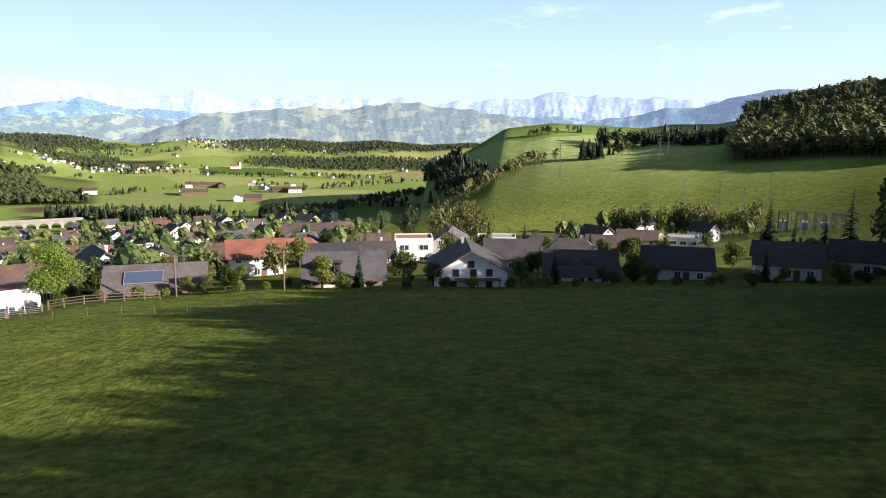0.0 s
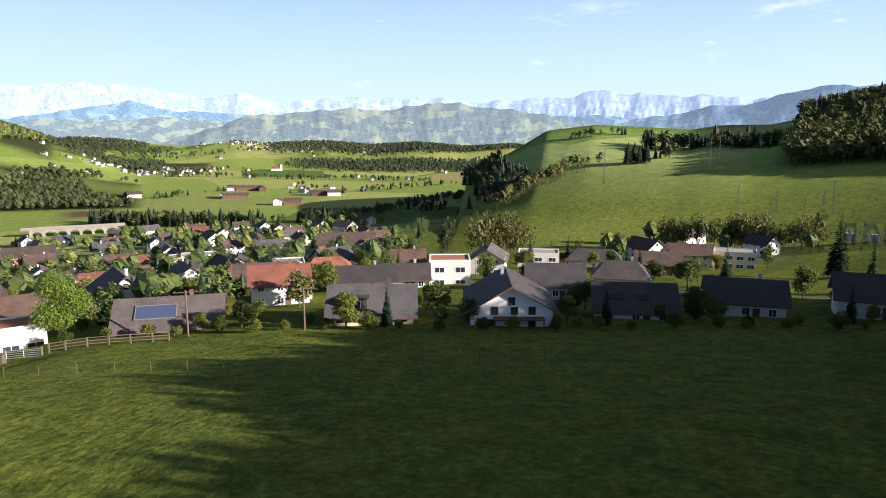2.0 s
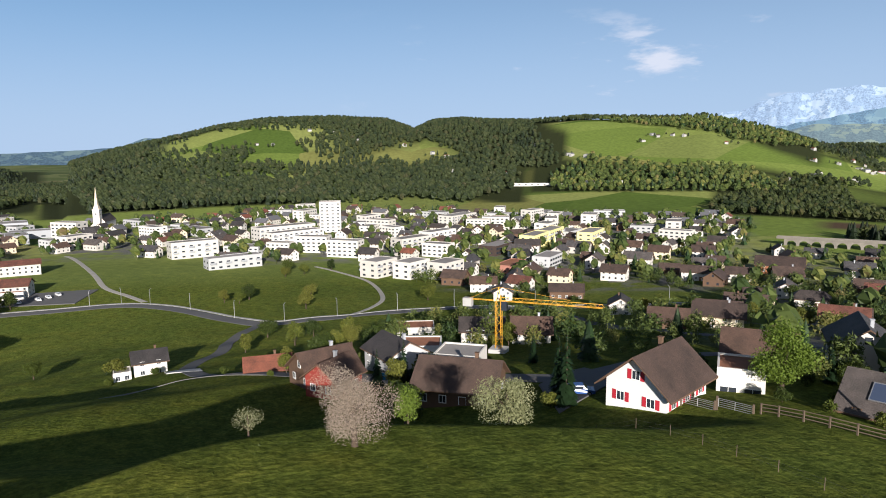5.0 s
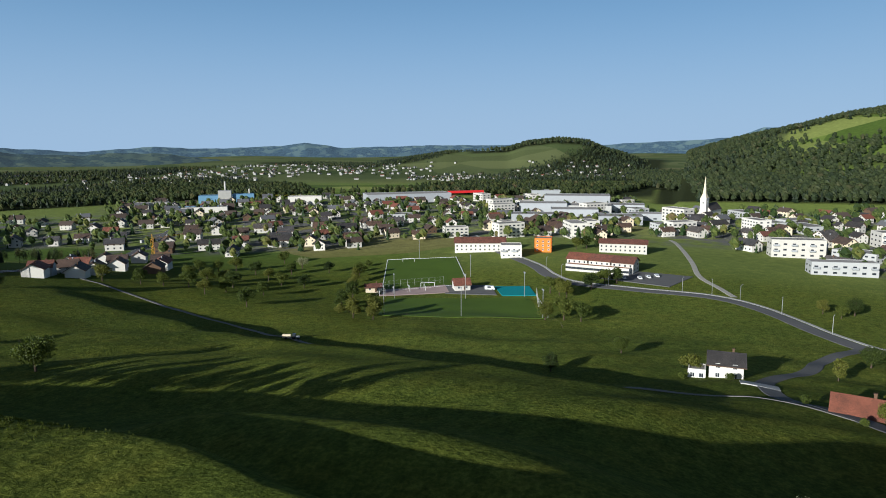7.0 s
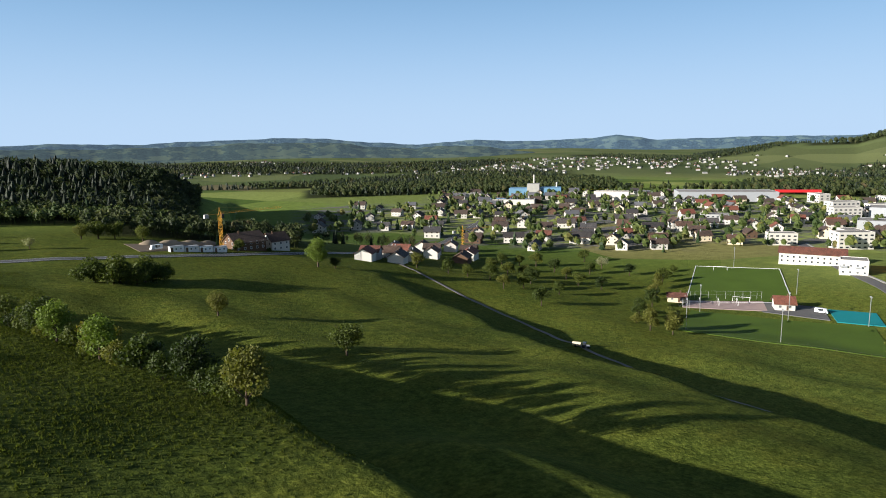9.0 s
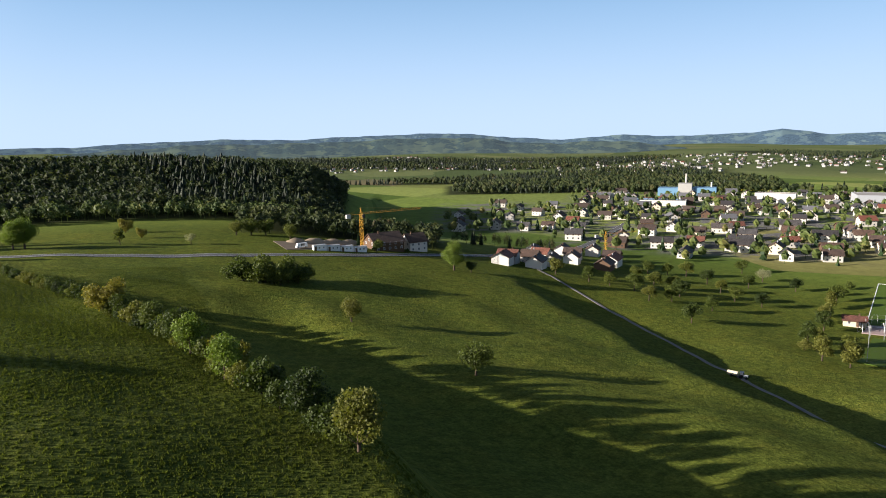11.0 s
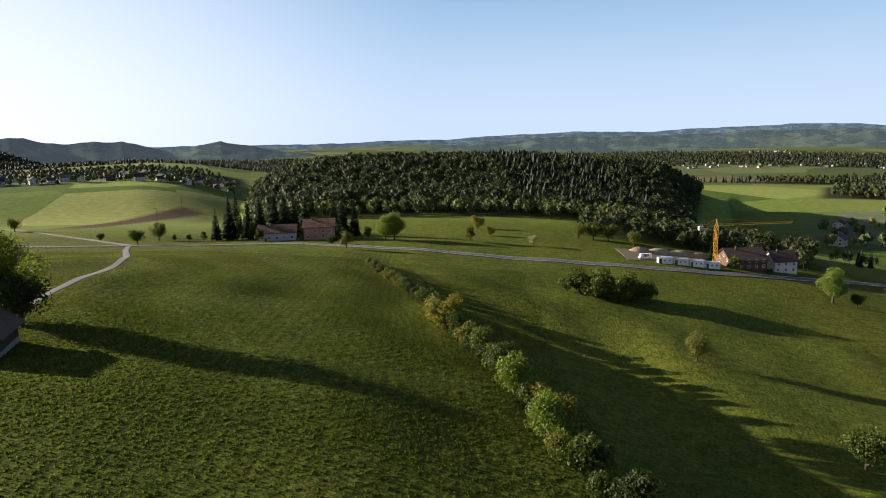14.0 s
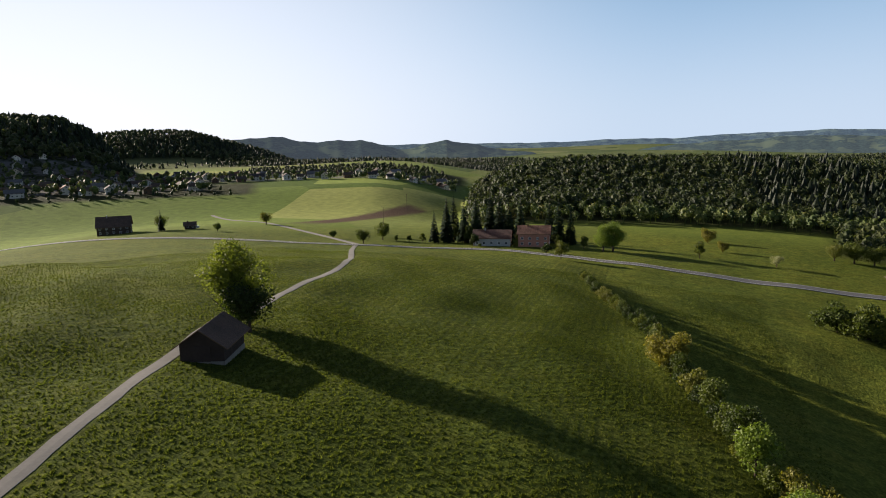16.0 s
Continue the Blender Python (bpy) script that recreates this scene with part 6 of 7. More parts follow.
# works beyond the town
for x, y, heading, l, d, h, wall, words in [(-781, -343, 128, 107, 40, 10, METAL_GREY, "long grey industrial hall beyond the town"), (-795, -128, 100, 74, 36, 14, METAL_GREY, "tall grey factory hall with a flat roof"), (-765, -75, 97, 52, 30, 8, METAL_GREY, "grey factory hall with a flat roof"), (-735, -105, 100, 50, 34, 9, CONCRETE, "pale grey factory hall with a flat roof"), (-700, -40, 95, 34, 20, 6, METAL_GREY, "low grey factory wing with a flat roof"), (-690, -110, 105, 46, 30, 9, METAL_GREY, "grey factory hall with a flat roof"), (-660, -60, 100, 40, 30, 7, METAL_GREY, "pale grey factory hall with a flat roof"), (-720, -150, 105, 50, 30, 11, METAL_GREY, "grey factory hall with a flat roof"), (-640, -140, 105, 40, 24, 8, METAL_GREY, "grey factory hall with a flat roof"), (-700, -442, 120, 40, 16, 10, WHITE, "white office block beside the works"), (-612, -600, 135, 34, 16, 6, WHITE, "white industrial shed beside the works"), (-930, -200, 110, 40, 20, 8, METAL_GREY, "grey hall beyond the town")]:
    flat_house(x, y, heading, l, d, h, wall=wall, label=words, group="works", name="industrial_hall", category="industrial hall", windows="strip", pitch=12, detail="far", storeys=1)


for x, y, l in [(-842, 606, 84), (-788, 692, 62)]:
    flat_house(x, y, 55, l, 14, 3.0, wall=WHITE, roof=FLAT, storeys=1, label="long low white greenhouse on the valley slope", group="greenhouses", name="greenhouse", category="greenhouse", windows="strip", pitch=9, detail="far")


def portal():
    ob = thing("portal_frame", -830, -281, 128, "bright red steel portal frame beside the hall", "portal")
    child("lintel", boxes("lintel", RED_PAINT, (-24, 24, -2, 2, 9, 12)), ob)
    child("leg", boxes("leg", RED_PAINT, (-24, -20, -2, 2, -3, 9)), ob)
    child("leg", boxes("leg", RED_PAINT, (20, 24, -2, 2, -3, 9)), ob)
    plant = thing("power_plant", -700, -565, 128, "blue and white incinerator plant with chimneys", "plant")
    child("hall", boxes("hall", BLUE_PANEL, (-32, 10, -12, 12, -2, 9)), plant)
    child("boiler_house", boxes("boiler_house", FAR_WALL, (-8, 8, -14, 4, -2, 15)), plant)
    child("annex", boxes("annex", BLUE_PANEL, (10, 36, -10, 10, -2, 10)), plant)
    child("chimney", beams("chimney", WHITE, [((0, 8, 0), (0, 8, 26), 1.1)], 10), plant)
    child("chimney", beams("chimney", WHITE, [((30, 4, 0), (30, 4, 16), 0.9)], 10), plant)
    shed = thing("greenhouse_hall", -596, -508, 128, "white low hall with rows of roof lights", "hall")
    child("wall", boxes("wall", WHITE, (-27, 27, -11, 11, -2, 6)), shed)
    for i in range(8):
        child("rooflight", boxes("rooflight", GLASS, (-25 + i * 6.4, -20 + i * 6.4, -9, 9, 6.05, 6.35)), shed)


portal()


# ---- sports ground ----
def draped(name, corners, material, label, lift, category, parent=None):
    """A flat surface laid over the ground between four corners."""
    a, b, c, d = [np.array(p, float) for p in corners]
    n = 14
    verts, faces = [], []
    for i in range(n + 1):
        for j in range(n + 1):
            u, v = i / n, j / n
            p = a * (1 - u) * (1 - v) + b * u * (1 - v) + c * u * v + d * (1 - u) * v
            verts.append((p[0], p[1], float(ground_z(*p)) + lift + 0.0004 * math.hypot(p[0] - CENTRE[0], p[1] - CENTRE[1])))
    for i in range(n):
        for j in range(n):
            k = i * (n + 1) + j
            faces.append((k, k + n + 1, k + n + 2, k + 1))
    edge = [i * (n + 1) for i in range(n + 1)] + [n * (n + 1) + j for j in range(1, n + 1)] + [i * (n + 1) + n for i in range(n - 1, -1, -1)] + [j for j in range(n - 1, 0, -1)]
    base = len(verts)
    verts += [(verts[k][0], verts[k][1], verts[k][2] - 0.6) for k in edge]
    for i in range(len(edge)):
        j = (i + 1) % len(edge)
        faces.append((edge[i], base + i, base + j, edge[j]))
    ob = new(name, mesh_of(name, verts, faces, material))
    if (ob.data.polygons[0].normal.z) < 0:
        ob.data.flip_normals()
    return tagged(ob, label, category, kind="structure")


UPPER = [(-312, -131), (-394, -170), (-411, -129), (-343, -95)]
LOWER = [(-297, -120), (-252, -101), (-279, -36), (-322, -56)]
draped("upper_pitch", UPPER, TURF, "mown football pitch beyond the clubhouse", 0.10, "pitch")
draped("lower_pitch", LOWER, TURF, "mown training pitch with floodlights", 0.10, "pitch")
draped("hard_court", [(-300, -126), (-315, -131), (-337, -106), (-321, -97)], CLAY, "pinkish hard court with small goals", 0.16, "court")
draped("tennis_court", [(-321, -69), (-340, -79), (-345, -62), (-326, -53)], COURT, "teal hard court with a high fence", 0.16, "court")
draped("school_yard", [(-372, -30), (-396, -20), (-392, 16), (-362, 6)], ASPHALT, "grey asphalt school yard", 0.16, "yard")
draped("clubhouse_yard", [(-318, -98), (-336, -107), (-342, -82), (-322, -72)], ASPHALT, "grey asphalt yard beside the clubhouse", 0.14, "yard")
draped("villa_drive", [(-186, 34), (-180, 42), (-174, 42), (-178, 34)], CONCRETE, "pale paved drive beside the white house", 0.14, "drive")
draped("building_site", [(-112, -272), (-150, -275), (-150, -292), (-112, -295)], EARTH, "bare brown earth of a building site", 0.03, "site")
draped("rape_field", [(-790, -585), (-835, -590), (-845, -528), (-797, -528)], RAPE, "bright yellow field of rape in flower", 0.5, "field")
draped("farm_yard", [(-72, 74), (-88, 82), (-92, 94), (-80, 92)], ASPHALT, "grey yard beside the farmhouse", 0.14, "yard")


def ground_line(name, pts, w=0.35):
    ribbon(name, pts, w, LINE_WHITE, "white painted line on the pitch", 0.2, "pitch line")


for k in range(4):
    ground_line("pitch_line", [UPPER[k], ((UPPER[k][0] + UPPER[(k + 1) % 4][0]) / 2, (UPPER[k][1] + UPPER[(k + 1) % 4][1]) / 2), UPPER[(k + 1) % 4]])


def floodlight(x, y, height=12.0):
    ob = thing("floodlight", x, y, 30, "tall grey floodlight pole beside the pitch", "floodlight", "floodlights of the sports ground")
    child("pole", beams("pole", STEEL, [((0, 0, -0.5), (0, 0, height), 0.13)], 8), ob)
    child("crossbar", beams("crossbar", STEEL, [((-0.9, 0, height - 0.1), (0.9, 0, height - 0.1), 0.06)]), ob)
    for s in (-0.8, 0, 0.8):
        child("lamp", boxes("lamp", METAL_GREY, (s - 0.25, s + 0.25, -0.3, 0.15, height, height + 0.35)), ob)


for x, y in [(-256, -100), (-268, -70), (-279, -38), (-297, -116), (-310, -84), (-322, -58), (-400, -150), (-360, -100)]:
    floodlight(x, y)


def goal(x, y, heading, width=7.3, height=2.44, group="football goals"):
    ob = thing("football_goal", x, y, heading, "white football goal frame", "goal", group)
    w = width / 2
    child("goal_frame", beams("goal_frame", LINE_WHITE, [((-w, 0, 0), (-w, 0, height), 0.09), ((w, 0, 0), (w, 0, height), 0.09), ((-w, 0, height), (w, 0, height), 0.09)], 6), ob)
    child("net_stay", beams("net_stay", STEEL, [((-w, 0, height), (-w, 1.6, 0), 0.05), ((w, 0, height), (w, 1.6, 0), 0.05), ((-w, 1.6, 0.05), (w, 1.6, 0.05), 0.05)]), ob)


for x, y, a in [(-330, -113, 120), (-390, -153, 300), (-312, -124, 210), (-318, -118, 210), (-324, -112, 210), (-304, -128, 210)]:
    goal(x, y, a)
club = house(-330, -94, 122, 8, "white_red", "", eave=3.0, rise=2.6, depth=8, label="small clubhouse with a red gable roof", name="clubhouse")
house(-309, -134, 122, 8, "white_red", "", eave=2.6, rise=1.4, depth=5, wall=CREAM, label="low clubhouse shed with a red roof", name="shed")


def mesh_fence(points, height, label):
    p = smooth_line(points, 3.0)
    ob = thing("fence", float(p[0][0]), float(p[0][1]), 0, label, "fence", "")
    for i, q in enumerate(p):
        x, y = float(q[0] - p[0][0]), float(q[1] - p[0][1])
        z = float(ground_z(q[0], q[1])) - ob.location.z
        child("post", POST_TALL if height > 2 else POST_SHORT, ob, at=pose(x, y, z))
    rows = []
    for a, b in zip(p[:-1], p[1:]):
        za, zb = float(ground_z(*a)) - ob.location.z, float(ground_z(*b)) - ob.location.z
        for h in ((height, height * 0.55, 0.2) if height > 2 else (height * 0.9, height * 0.45)):
            rows.append(((a[0] - p[0][0], a[1] - p[0][1], za + h), (b[0] - p[0][0], b[1] - p[0][1], zb + h), 0.03 if height > 2 else 0.004))
    child("rail" if height > 2 else "wire", beams("rail", STEEL if height > 2 else WORN_STEEL, rows), ob)


POST_TALL = beams("post", STEEL, [((0, 0, -0.3), (0, 0, 4.0), 0.05)], 6)
POST_SHORT = beams("post", POST_WOOD, [((0, 0, -0.3), (0, 0, 1.05), 0.03)], 6)
mesh_fence([(-326, -53), (-300, -45), (-280, -36)], 4.0, "tall mesh fence behind the pitch")
mesh_fence([(-299, -122), (-318, -132), (-340, -108)], 4.0, "tall mesh fence round the hard court")
mesh_fence([(-62, 62), (-52, 68), (-46.2, 70.4), (-36, 72.1), (-25, 72.2), (-14, 71.9), (-5.6, 74.3), (6.8, 78.4), (24, 82), (46, 84)], 0.95, "thin posts of a pasture fence with wires")
mesh_fence([(-252, -103), (-262, -72), (-276, -36), (-262, -26)], 1.15, "low fence posts along the pitch")


def crane(x, y, heading, mast, jib, label, paint):
    ob = thing("tower_crane", x, y, heading, label, "crane")
    rows = []
    for z in np.arange(0, mast, 1.8):
        for (ax, ay), (bx, by) in (((-0.6, -0.6), (0.6, -0.6)), ((0.6, -0.6), (0.6, 0.6)), ((0.6, 0.6), (-0.6, 0.6)), ((-0.6, 0.6), (-0.6, -0.6))):
            rows.append(((ax, ay, z), (bx, by, z + 1.8), 0.03))
    for ax, ay in ((-0.6, -0.6), (0.6, -0.6), (0.6, 0.6), (-0.6, 0.6)):
        rows.append(((ax, ay, -0.5), (ax, ay, mast), 0.06))
    child("mast", beams("mast", paint, rows), ob)
    rows = [((-8, -0.4, mast), (jib, -0.4, mast), 0.05), ((-8, 0.4, mast), (jib, 0.4, mast), 0.05), ((0, 0, mast + 0.8), (jib, 0, mast + 0.75), 0.05)]
    for k in np.arange(0, jib, 1.6):
        rows += [((k, -0.4, mast), (k + 0.8, 0, mast + 0.8), 0.025), ((k + 0.8, 0, mast + 0.8), (k + 1.6, 0.4, mast), 0.025)]
    child("jib", beams("jib", paint, rows), ob)
    child("counterweight", boxes("counterweight", CONCRETE, (-8, -6, -0.7, 0.7, mast - 1.6, mast + 0.2)), ob, "grey concrete counterweight")
    child("cab", boxes("cab", GLASS, (0.7, 1.9, -0.6, 0.6, mast - 2.0, mast - 0.1)), ob)
    child("peak", beams("peak", paint, [((-0.5, 0, mast), (0, 0, mast + 3.0), 0.08), ((0.5, 0, mast), (0, 0, mast + 3.0), 0.08), ((0, 0, mast + 3.0), (jib * 0.7, 0, mast + 1.1), 0.03), ((0, 0, mast + 3.0), (-7, 0, mast), 0.03)]), ob)
    child("ballast", boxes("ballast", CONCRETE, (-1.8, 1.8, -1.8, 1.8, -0.6, 1.0)), ob)


crane(-126, 98, 42, 11.5, 22, "yellow tower crane among the houses", CRANE_PAINT)
crane(-150, -277, 188, 17, 34, "orange tower crane on the building site", CRANE_PAINT)
crane(-318, -292, 175, 16, 24, "orange tower crane behind the houses", CRANE_PAINT)


def pylon(x, y, height, label="wooden power pole with a cross arm", steel=False):
    ob = thing("power_pole", x, y, 20, label, "power pole", "power line")
    if steel:
        rows = []
        for s, q in ((-1, -1), (1, -1), (1, 1), (-1, 1)):
            rows.append(((s * 0.45, q * 0.45, -0.5), (s * 0.1, q * 0.1, height), 0.06))
        for k in range(10):
            w0, w1, z0, z1 = 0.45 - 0.035 * k, 0.45 - 0.035 * (k + 1), height * k / 10, height * (k + 1) / 10
            rows += [((-w0, -w0, z0), (w1, -w1, z1), 0.035), ((w0, w0, z0), (-w1, w1, z1), 0.035)]
        child("tower", beams("tower", WORN_STEEL, rows), ob)
    else:
        child("pole", beams("pole", POST_WOOD, [((0, 0, -0.5), (0, 0, height), 0.14)], 8), ob)
    for h in (0.97, 0.86) if steel else (0.96,):
        child("cross_arm", beams("cross_arm", WORN_STEEL if steel else POST_WOOD, [((-1.6, 0, height * h), (1.6, 0, height * h), 0.07)]), ob)
    for s in (-1.4, 0, 1.4):
        child("insulator", beams("insulator", WORN_STEEL, [((s, 0, height * 0.96), (s, 0, height * 0.96 + 0.3), 0.05)], 6), ob)


for x, y, h in [(70, 400, 20), (130, 402, 18), (137, 408, 18), (130, 312, 13), (134, 295, 12), (142, 296, 12), (149, 302, 15), (120, 330, 12)]:
    pylon(x, y, h, "tall lattice power pylon on the hill", True)
for x, y, h in [(-40, 97, 6.5), (-24, 98, 6), (-193, -262, 8), (150, -420, 12), (190, -560, 16)]:
    pylon(x, y, h)


def substation():
    ob = thing("substation", 136, 244, -25, "outdoor electrical substation with steel gantries", "substation")
    for i in range(8):
        x = -10.5 + 3 * i
        for y in (-6, -2, 2, 6):
            rows = [((x, y, -0.5), (x, y, 7.0), 0.09)]
            if i < 7 and (i + y) % 2 == 0:
                rows += [((x, y, 6.8), (x + 3, y, 6.8), 0.07), ((x, y, 6.1), (x + 3, y, 6.1), 0.07)] + [((x + 0.75 * k, y, 6.1), (x + 0.75 * k + 0.375, y, 6.8), 0.04) for k in range(4)]
            if y < 6:
                rows += [((x, y, 3.6), (x, y + 4, 3.6), 0.05)]
            child("gantry", beams("gantry", WORN_STEEL, rows), ob)
            child("insulator", beams("insulator", WORN_STEEL, [((x + 1.5, y, 3.0), (x + 1.5, y, 4.6), 0.14), ((x + 1.5, y, -0.3), (x + 1.5, y, 3.0), 0.07)], 6), ob)
    for i in range(4):
        child("transformer", boxes("transformer", METAL_GREY, (-10 + 7 * i, -7 + 7 * i, 7, 9.5, -0.5, 2.6)), ob)


substation()


def car(x, y, heading, paint, label, long=4.3, tall=1.45, group="parked cars", van=False):
    ob = thing("van" if van else "car", x, y, heading, label, "van" if van else "car", group, z=float(ground_z(x, y)) + 0.25)
    l, w = long / 2, 0.88
    side = [(-l, 0.35), (l, 0.35), (l, 0.8), (l * 0.55 if not van else l * 0.9, 0.92), (l * 0.28 if not van else l * 0.75, tall), (-l * 0.62 if not van else -l, tall), (-l, 0.95)]
    v = [(a, s * (w if b < 1.0 else w * 0.82), b) for s in (-1, 1) for a, b in side]
    n = len(side)
    f = [tuple(range(n)), tuple(range(2 * n - 1, n - 1, -1))] + [(i, n + i, n + (i + 1) % n, (i + 1) % n) for i in range(n)]
    child("body", mesh_of("body", v, f, paint), ob)
    child("windscreen", mesh_of("windscreen", [(l * 0.53, -0.66, 0.97), (l * 0.53, 0.66, 0.97), (l * 0.30, 0.62, tall - 0.06), (l * 0.30, -0.62, tall - 0.06)], [(0, 1, 2, 3)], GLASS), ob, at=pose(0.03, 0, 0.02))
    for s in (-1, 1):
        child("side_window", boxes("side_window", GLASS, (-l * 0.5, l * 0.25, s * 0.8 - 0.03, s * 0.8 + 0.03, 0.98, tall - 0.12)), ob)
        for a in (-0.62, 0.62):
            wheel = child("wheel", beams("tyre", TYRE, [((0, -0.11, 0), (0, 0.11, 0), 0.33)], 12), ob, at=pose(a * l, s * 0.8, 0.33))
            child("rim", beams("rim", STEEL, [((0, -0.12, 0), (0, 0.12, 0), 0.19)], 10), wheel)
        child("headlight", boxes("headlight", LINE_WHITE, (l - 0.03, l + 0.02, s * 0.6 - 0.15, s * 0.6 + 0.15, 0.6, 0.75)), ob)


car(-77, 81, 60, CAR_BLUE, "dark blue car parked beside the farmhouse")
car(-332, -79, 100, CAR_WHITE, "white van parked beside the clubhouse", 5.2, 2.1, "", True)
car(-120, -276, 10, CAR_WHITE, "white van at the building site", 5.4, 2.2, "", True)
car(-128, -277, 5, CAR_WHITE, "white car at the building site")
for x, y, a in [(-376, -10, 20), (-380, -6, 20), (-384, -2, 20), (-374, -18, 20)]:
    car(x, y, a, CAR_WHITE, "pale car parked on the school yard")


def tractor(x, y, heading):
    ob = thing("tractor", x, y, heading, "tractor with a slurry tank on the path", "tractor", z=float(ground_z(x, y)) + 0.12)
    ob.matrix_basis = ob.matrix_basis @ Matrix.Scale(0.62, 4)
    child("bonnet", boxes("bonnet", METAL_GREY, (0.6, 2.6, -0.5, 0.5, 0.9, 1.8)), ob)
    child("cab", boxes("cab", GLASS, (-1.0, 0.6, -0.8, 0.8, 1.0, 2.9), (-1.1, 0.7, -0.9, 0.9, 2.9, 3.05)), ob)
    tank = child("tank", beams("tank", CREAM, [((-6.5, 0, 1.7), (-2.0, 0, 1.7), 1.1)], 14), ob, "pale cylindrical slurry tank")
    for px, r in ((2.0, 0.55), (-0.4, 0.85), (-4.6, 0.7)):
        for s in (-1, 1):
            child("wheel", beams("wheel", TYRE, [((px, s * 1.0 - 0.2, r), (px, s * 1.0 + 0.2, r), r)], 14), ob)


tractor(-194.5, -101, 110)
town_quarters()
green = np.array(TOWN_GREEN)
verts, tint = grove(green[:, 0], green[:, 1], 10.5 * green[:, 2], (np.arange(len(green)) % 9 == 0).astype(int), 77, 0)
tagged(new("town_trees", soup("town_trees", verts, 3, LEAF_WOOD, tint)), "leafy garden trees between the town houses", "trees", kind="stuff")


def village_gardens():
    """Trees and shrubs between the houses of the near village."""
    g = random.Random(5)
    homes = [(o.location.x, o.location.y) for o in scene.objects if o.parent is None and o.get("category") == "house" and math.hypot(o.location.x, o.location.y) < 330]
    made = 0
    for hx, hy in homes:
        for _ in range(4):
            a, q = g.uniform(0, 6.28), g.uniform(8.5, 14)
            x, y = hx + math.cos(a) * q, hy + math.sin(a) * q
            if min((x - p) ** 2 + (y - w) ** 2 for p, w in homes) < 8.2**2 or (y < 98 and x > -55 and y > 0) or made > 230 or (-70 < x < 10 and y < 96 and y > 0):
                continue
            kind = g.choice(("shrub", "shrub", "garden", "garden", "orchard", "bush", "cypress"))
            make_tree(kind, x, y, g.uniform(0, 360), g.uniform(0.6, 1.05), "garden plants of the village")
            made += 1


village_gardens()
for i in range(26):  # hedge along the foot of the field
    x = -58 + i * 5.2 + (i % 3) * 0.6
    make_tree("shrub" if i % 4 else "bush", x, 97.5 + (i % 5) * 0.5 + (0 if x < 30 else (x - 30) * 0.08), i * 41, 0.6 + 0.1 * (i % 3), "hedge at the foot of the field")

# ---- farm fence, gate, pool, site cabins ----
def rail_fence(points, label):
    p = smooth_line(points, 2.2)
    ob = thing("fence", float(p[0][0]), float(p[0][1]), 0, label, "fence", "")
    at = [(float(q[0] - p[0][0]), float(q[1] - p[0][1]), float(ground_z(q[0], q[1])) - ob.location.z) for q in p]
    post = boxes("post", POST_WOOD, (-0.08, 0.08, -0.08, 0.08, -0.3, 1.3))
    for q in at:
        child("post", post, ob, at=pose(*q))
    for a, b in zip(at[:-1], at[1:]):
        for h in (0.4, 0.8, 1.2):
            child("rail", beams("rail", POST_WOOD, [((a[0], a[1], a[2] + h), (b[0], b[1], b[2] + h), 0.06)], 5), ob)


rail_fence([(-54.5, 89.0), (-50.1, 90.1), (-45.2, 91.6), (-41, 93.5)], "weathered wooden rail fence beside the farmyard")


def farm_gate(x, y, heading):
    ob = thing("farm_gate", x, y, heading, "galvanised tubular farm gate between posts", "gate")
    rows = [((-1.9, 0, h), (1.9, 0, h), 0.035) for h in (0.25, 0.5, 0.75, 1.0, 1.2)] + [((s, 0, 0.2), (s, 0, 1.22), 0.04) for s in (-1.9, 0, 1.9)]
    child("gate_frame", beams("gate_frame", STEEL, rows, 6), ob)
    for s in (-2.05, 2.05):
        child("post", boxes("post", POST_WOOD, (s - 0.1, s + 0.1, -0.1, 0.1, -0.4, 1.45)), ob)


farm_gate(-57.0, 87.8, 20)
farm_gate(-61.0, 86.2, 20)
pool = thing("garden_pool", -111, 65.5, 0, "round blue garden pool beside the grey house", "pool")
child("pool_wall", beams("pool_wall", LINE_WHITE, [((0, 0, -0.8), (0, 0, 1.0), 2.0)], 24), pool)
child("pool_water", beams("pool_water", POOL_BLUE, [((0, 0, 0.9), (0, 0, 1.02), 1.85)], 24), pool)


def site_cabin(x, y, heading):
    ob = thing("site_cabin", x, y, heading, "white site cabin on the building site", "site cabin", "cabins of the building site")
    child("body", boxes("body", LINE_WHITE, (-3, 3, -1.2, 1.2, -0.5, 2.5)), ob)
    child("roof", boxes("roof", METAL_GREY, (-3.1, 3.1, -1.3, 1.3, 2.5, 2.62)), ob)
    for s in (-1.6, 0.4):
        put_window(ob, "small", pose(s, 1.2, 0.9, 0, 0, 0))
    child("door", DOOR, ob, at=pose(2.2, 1.2, 0.1))


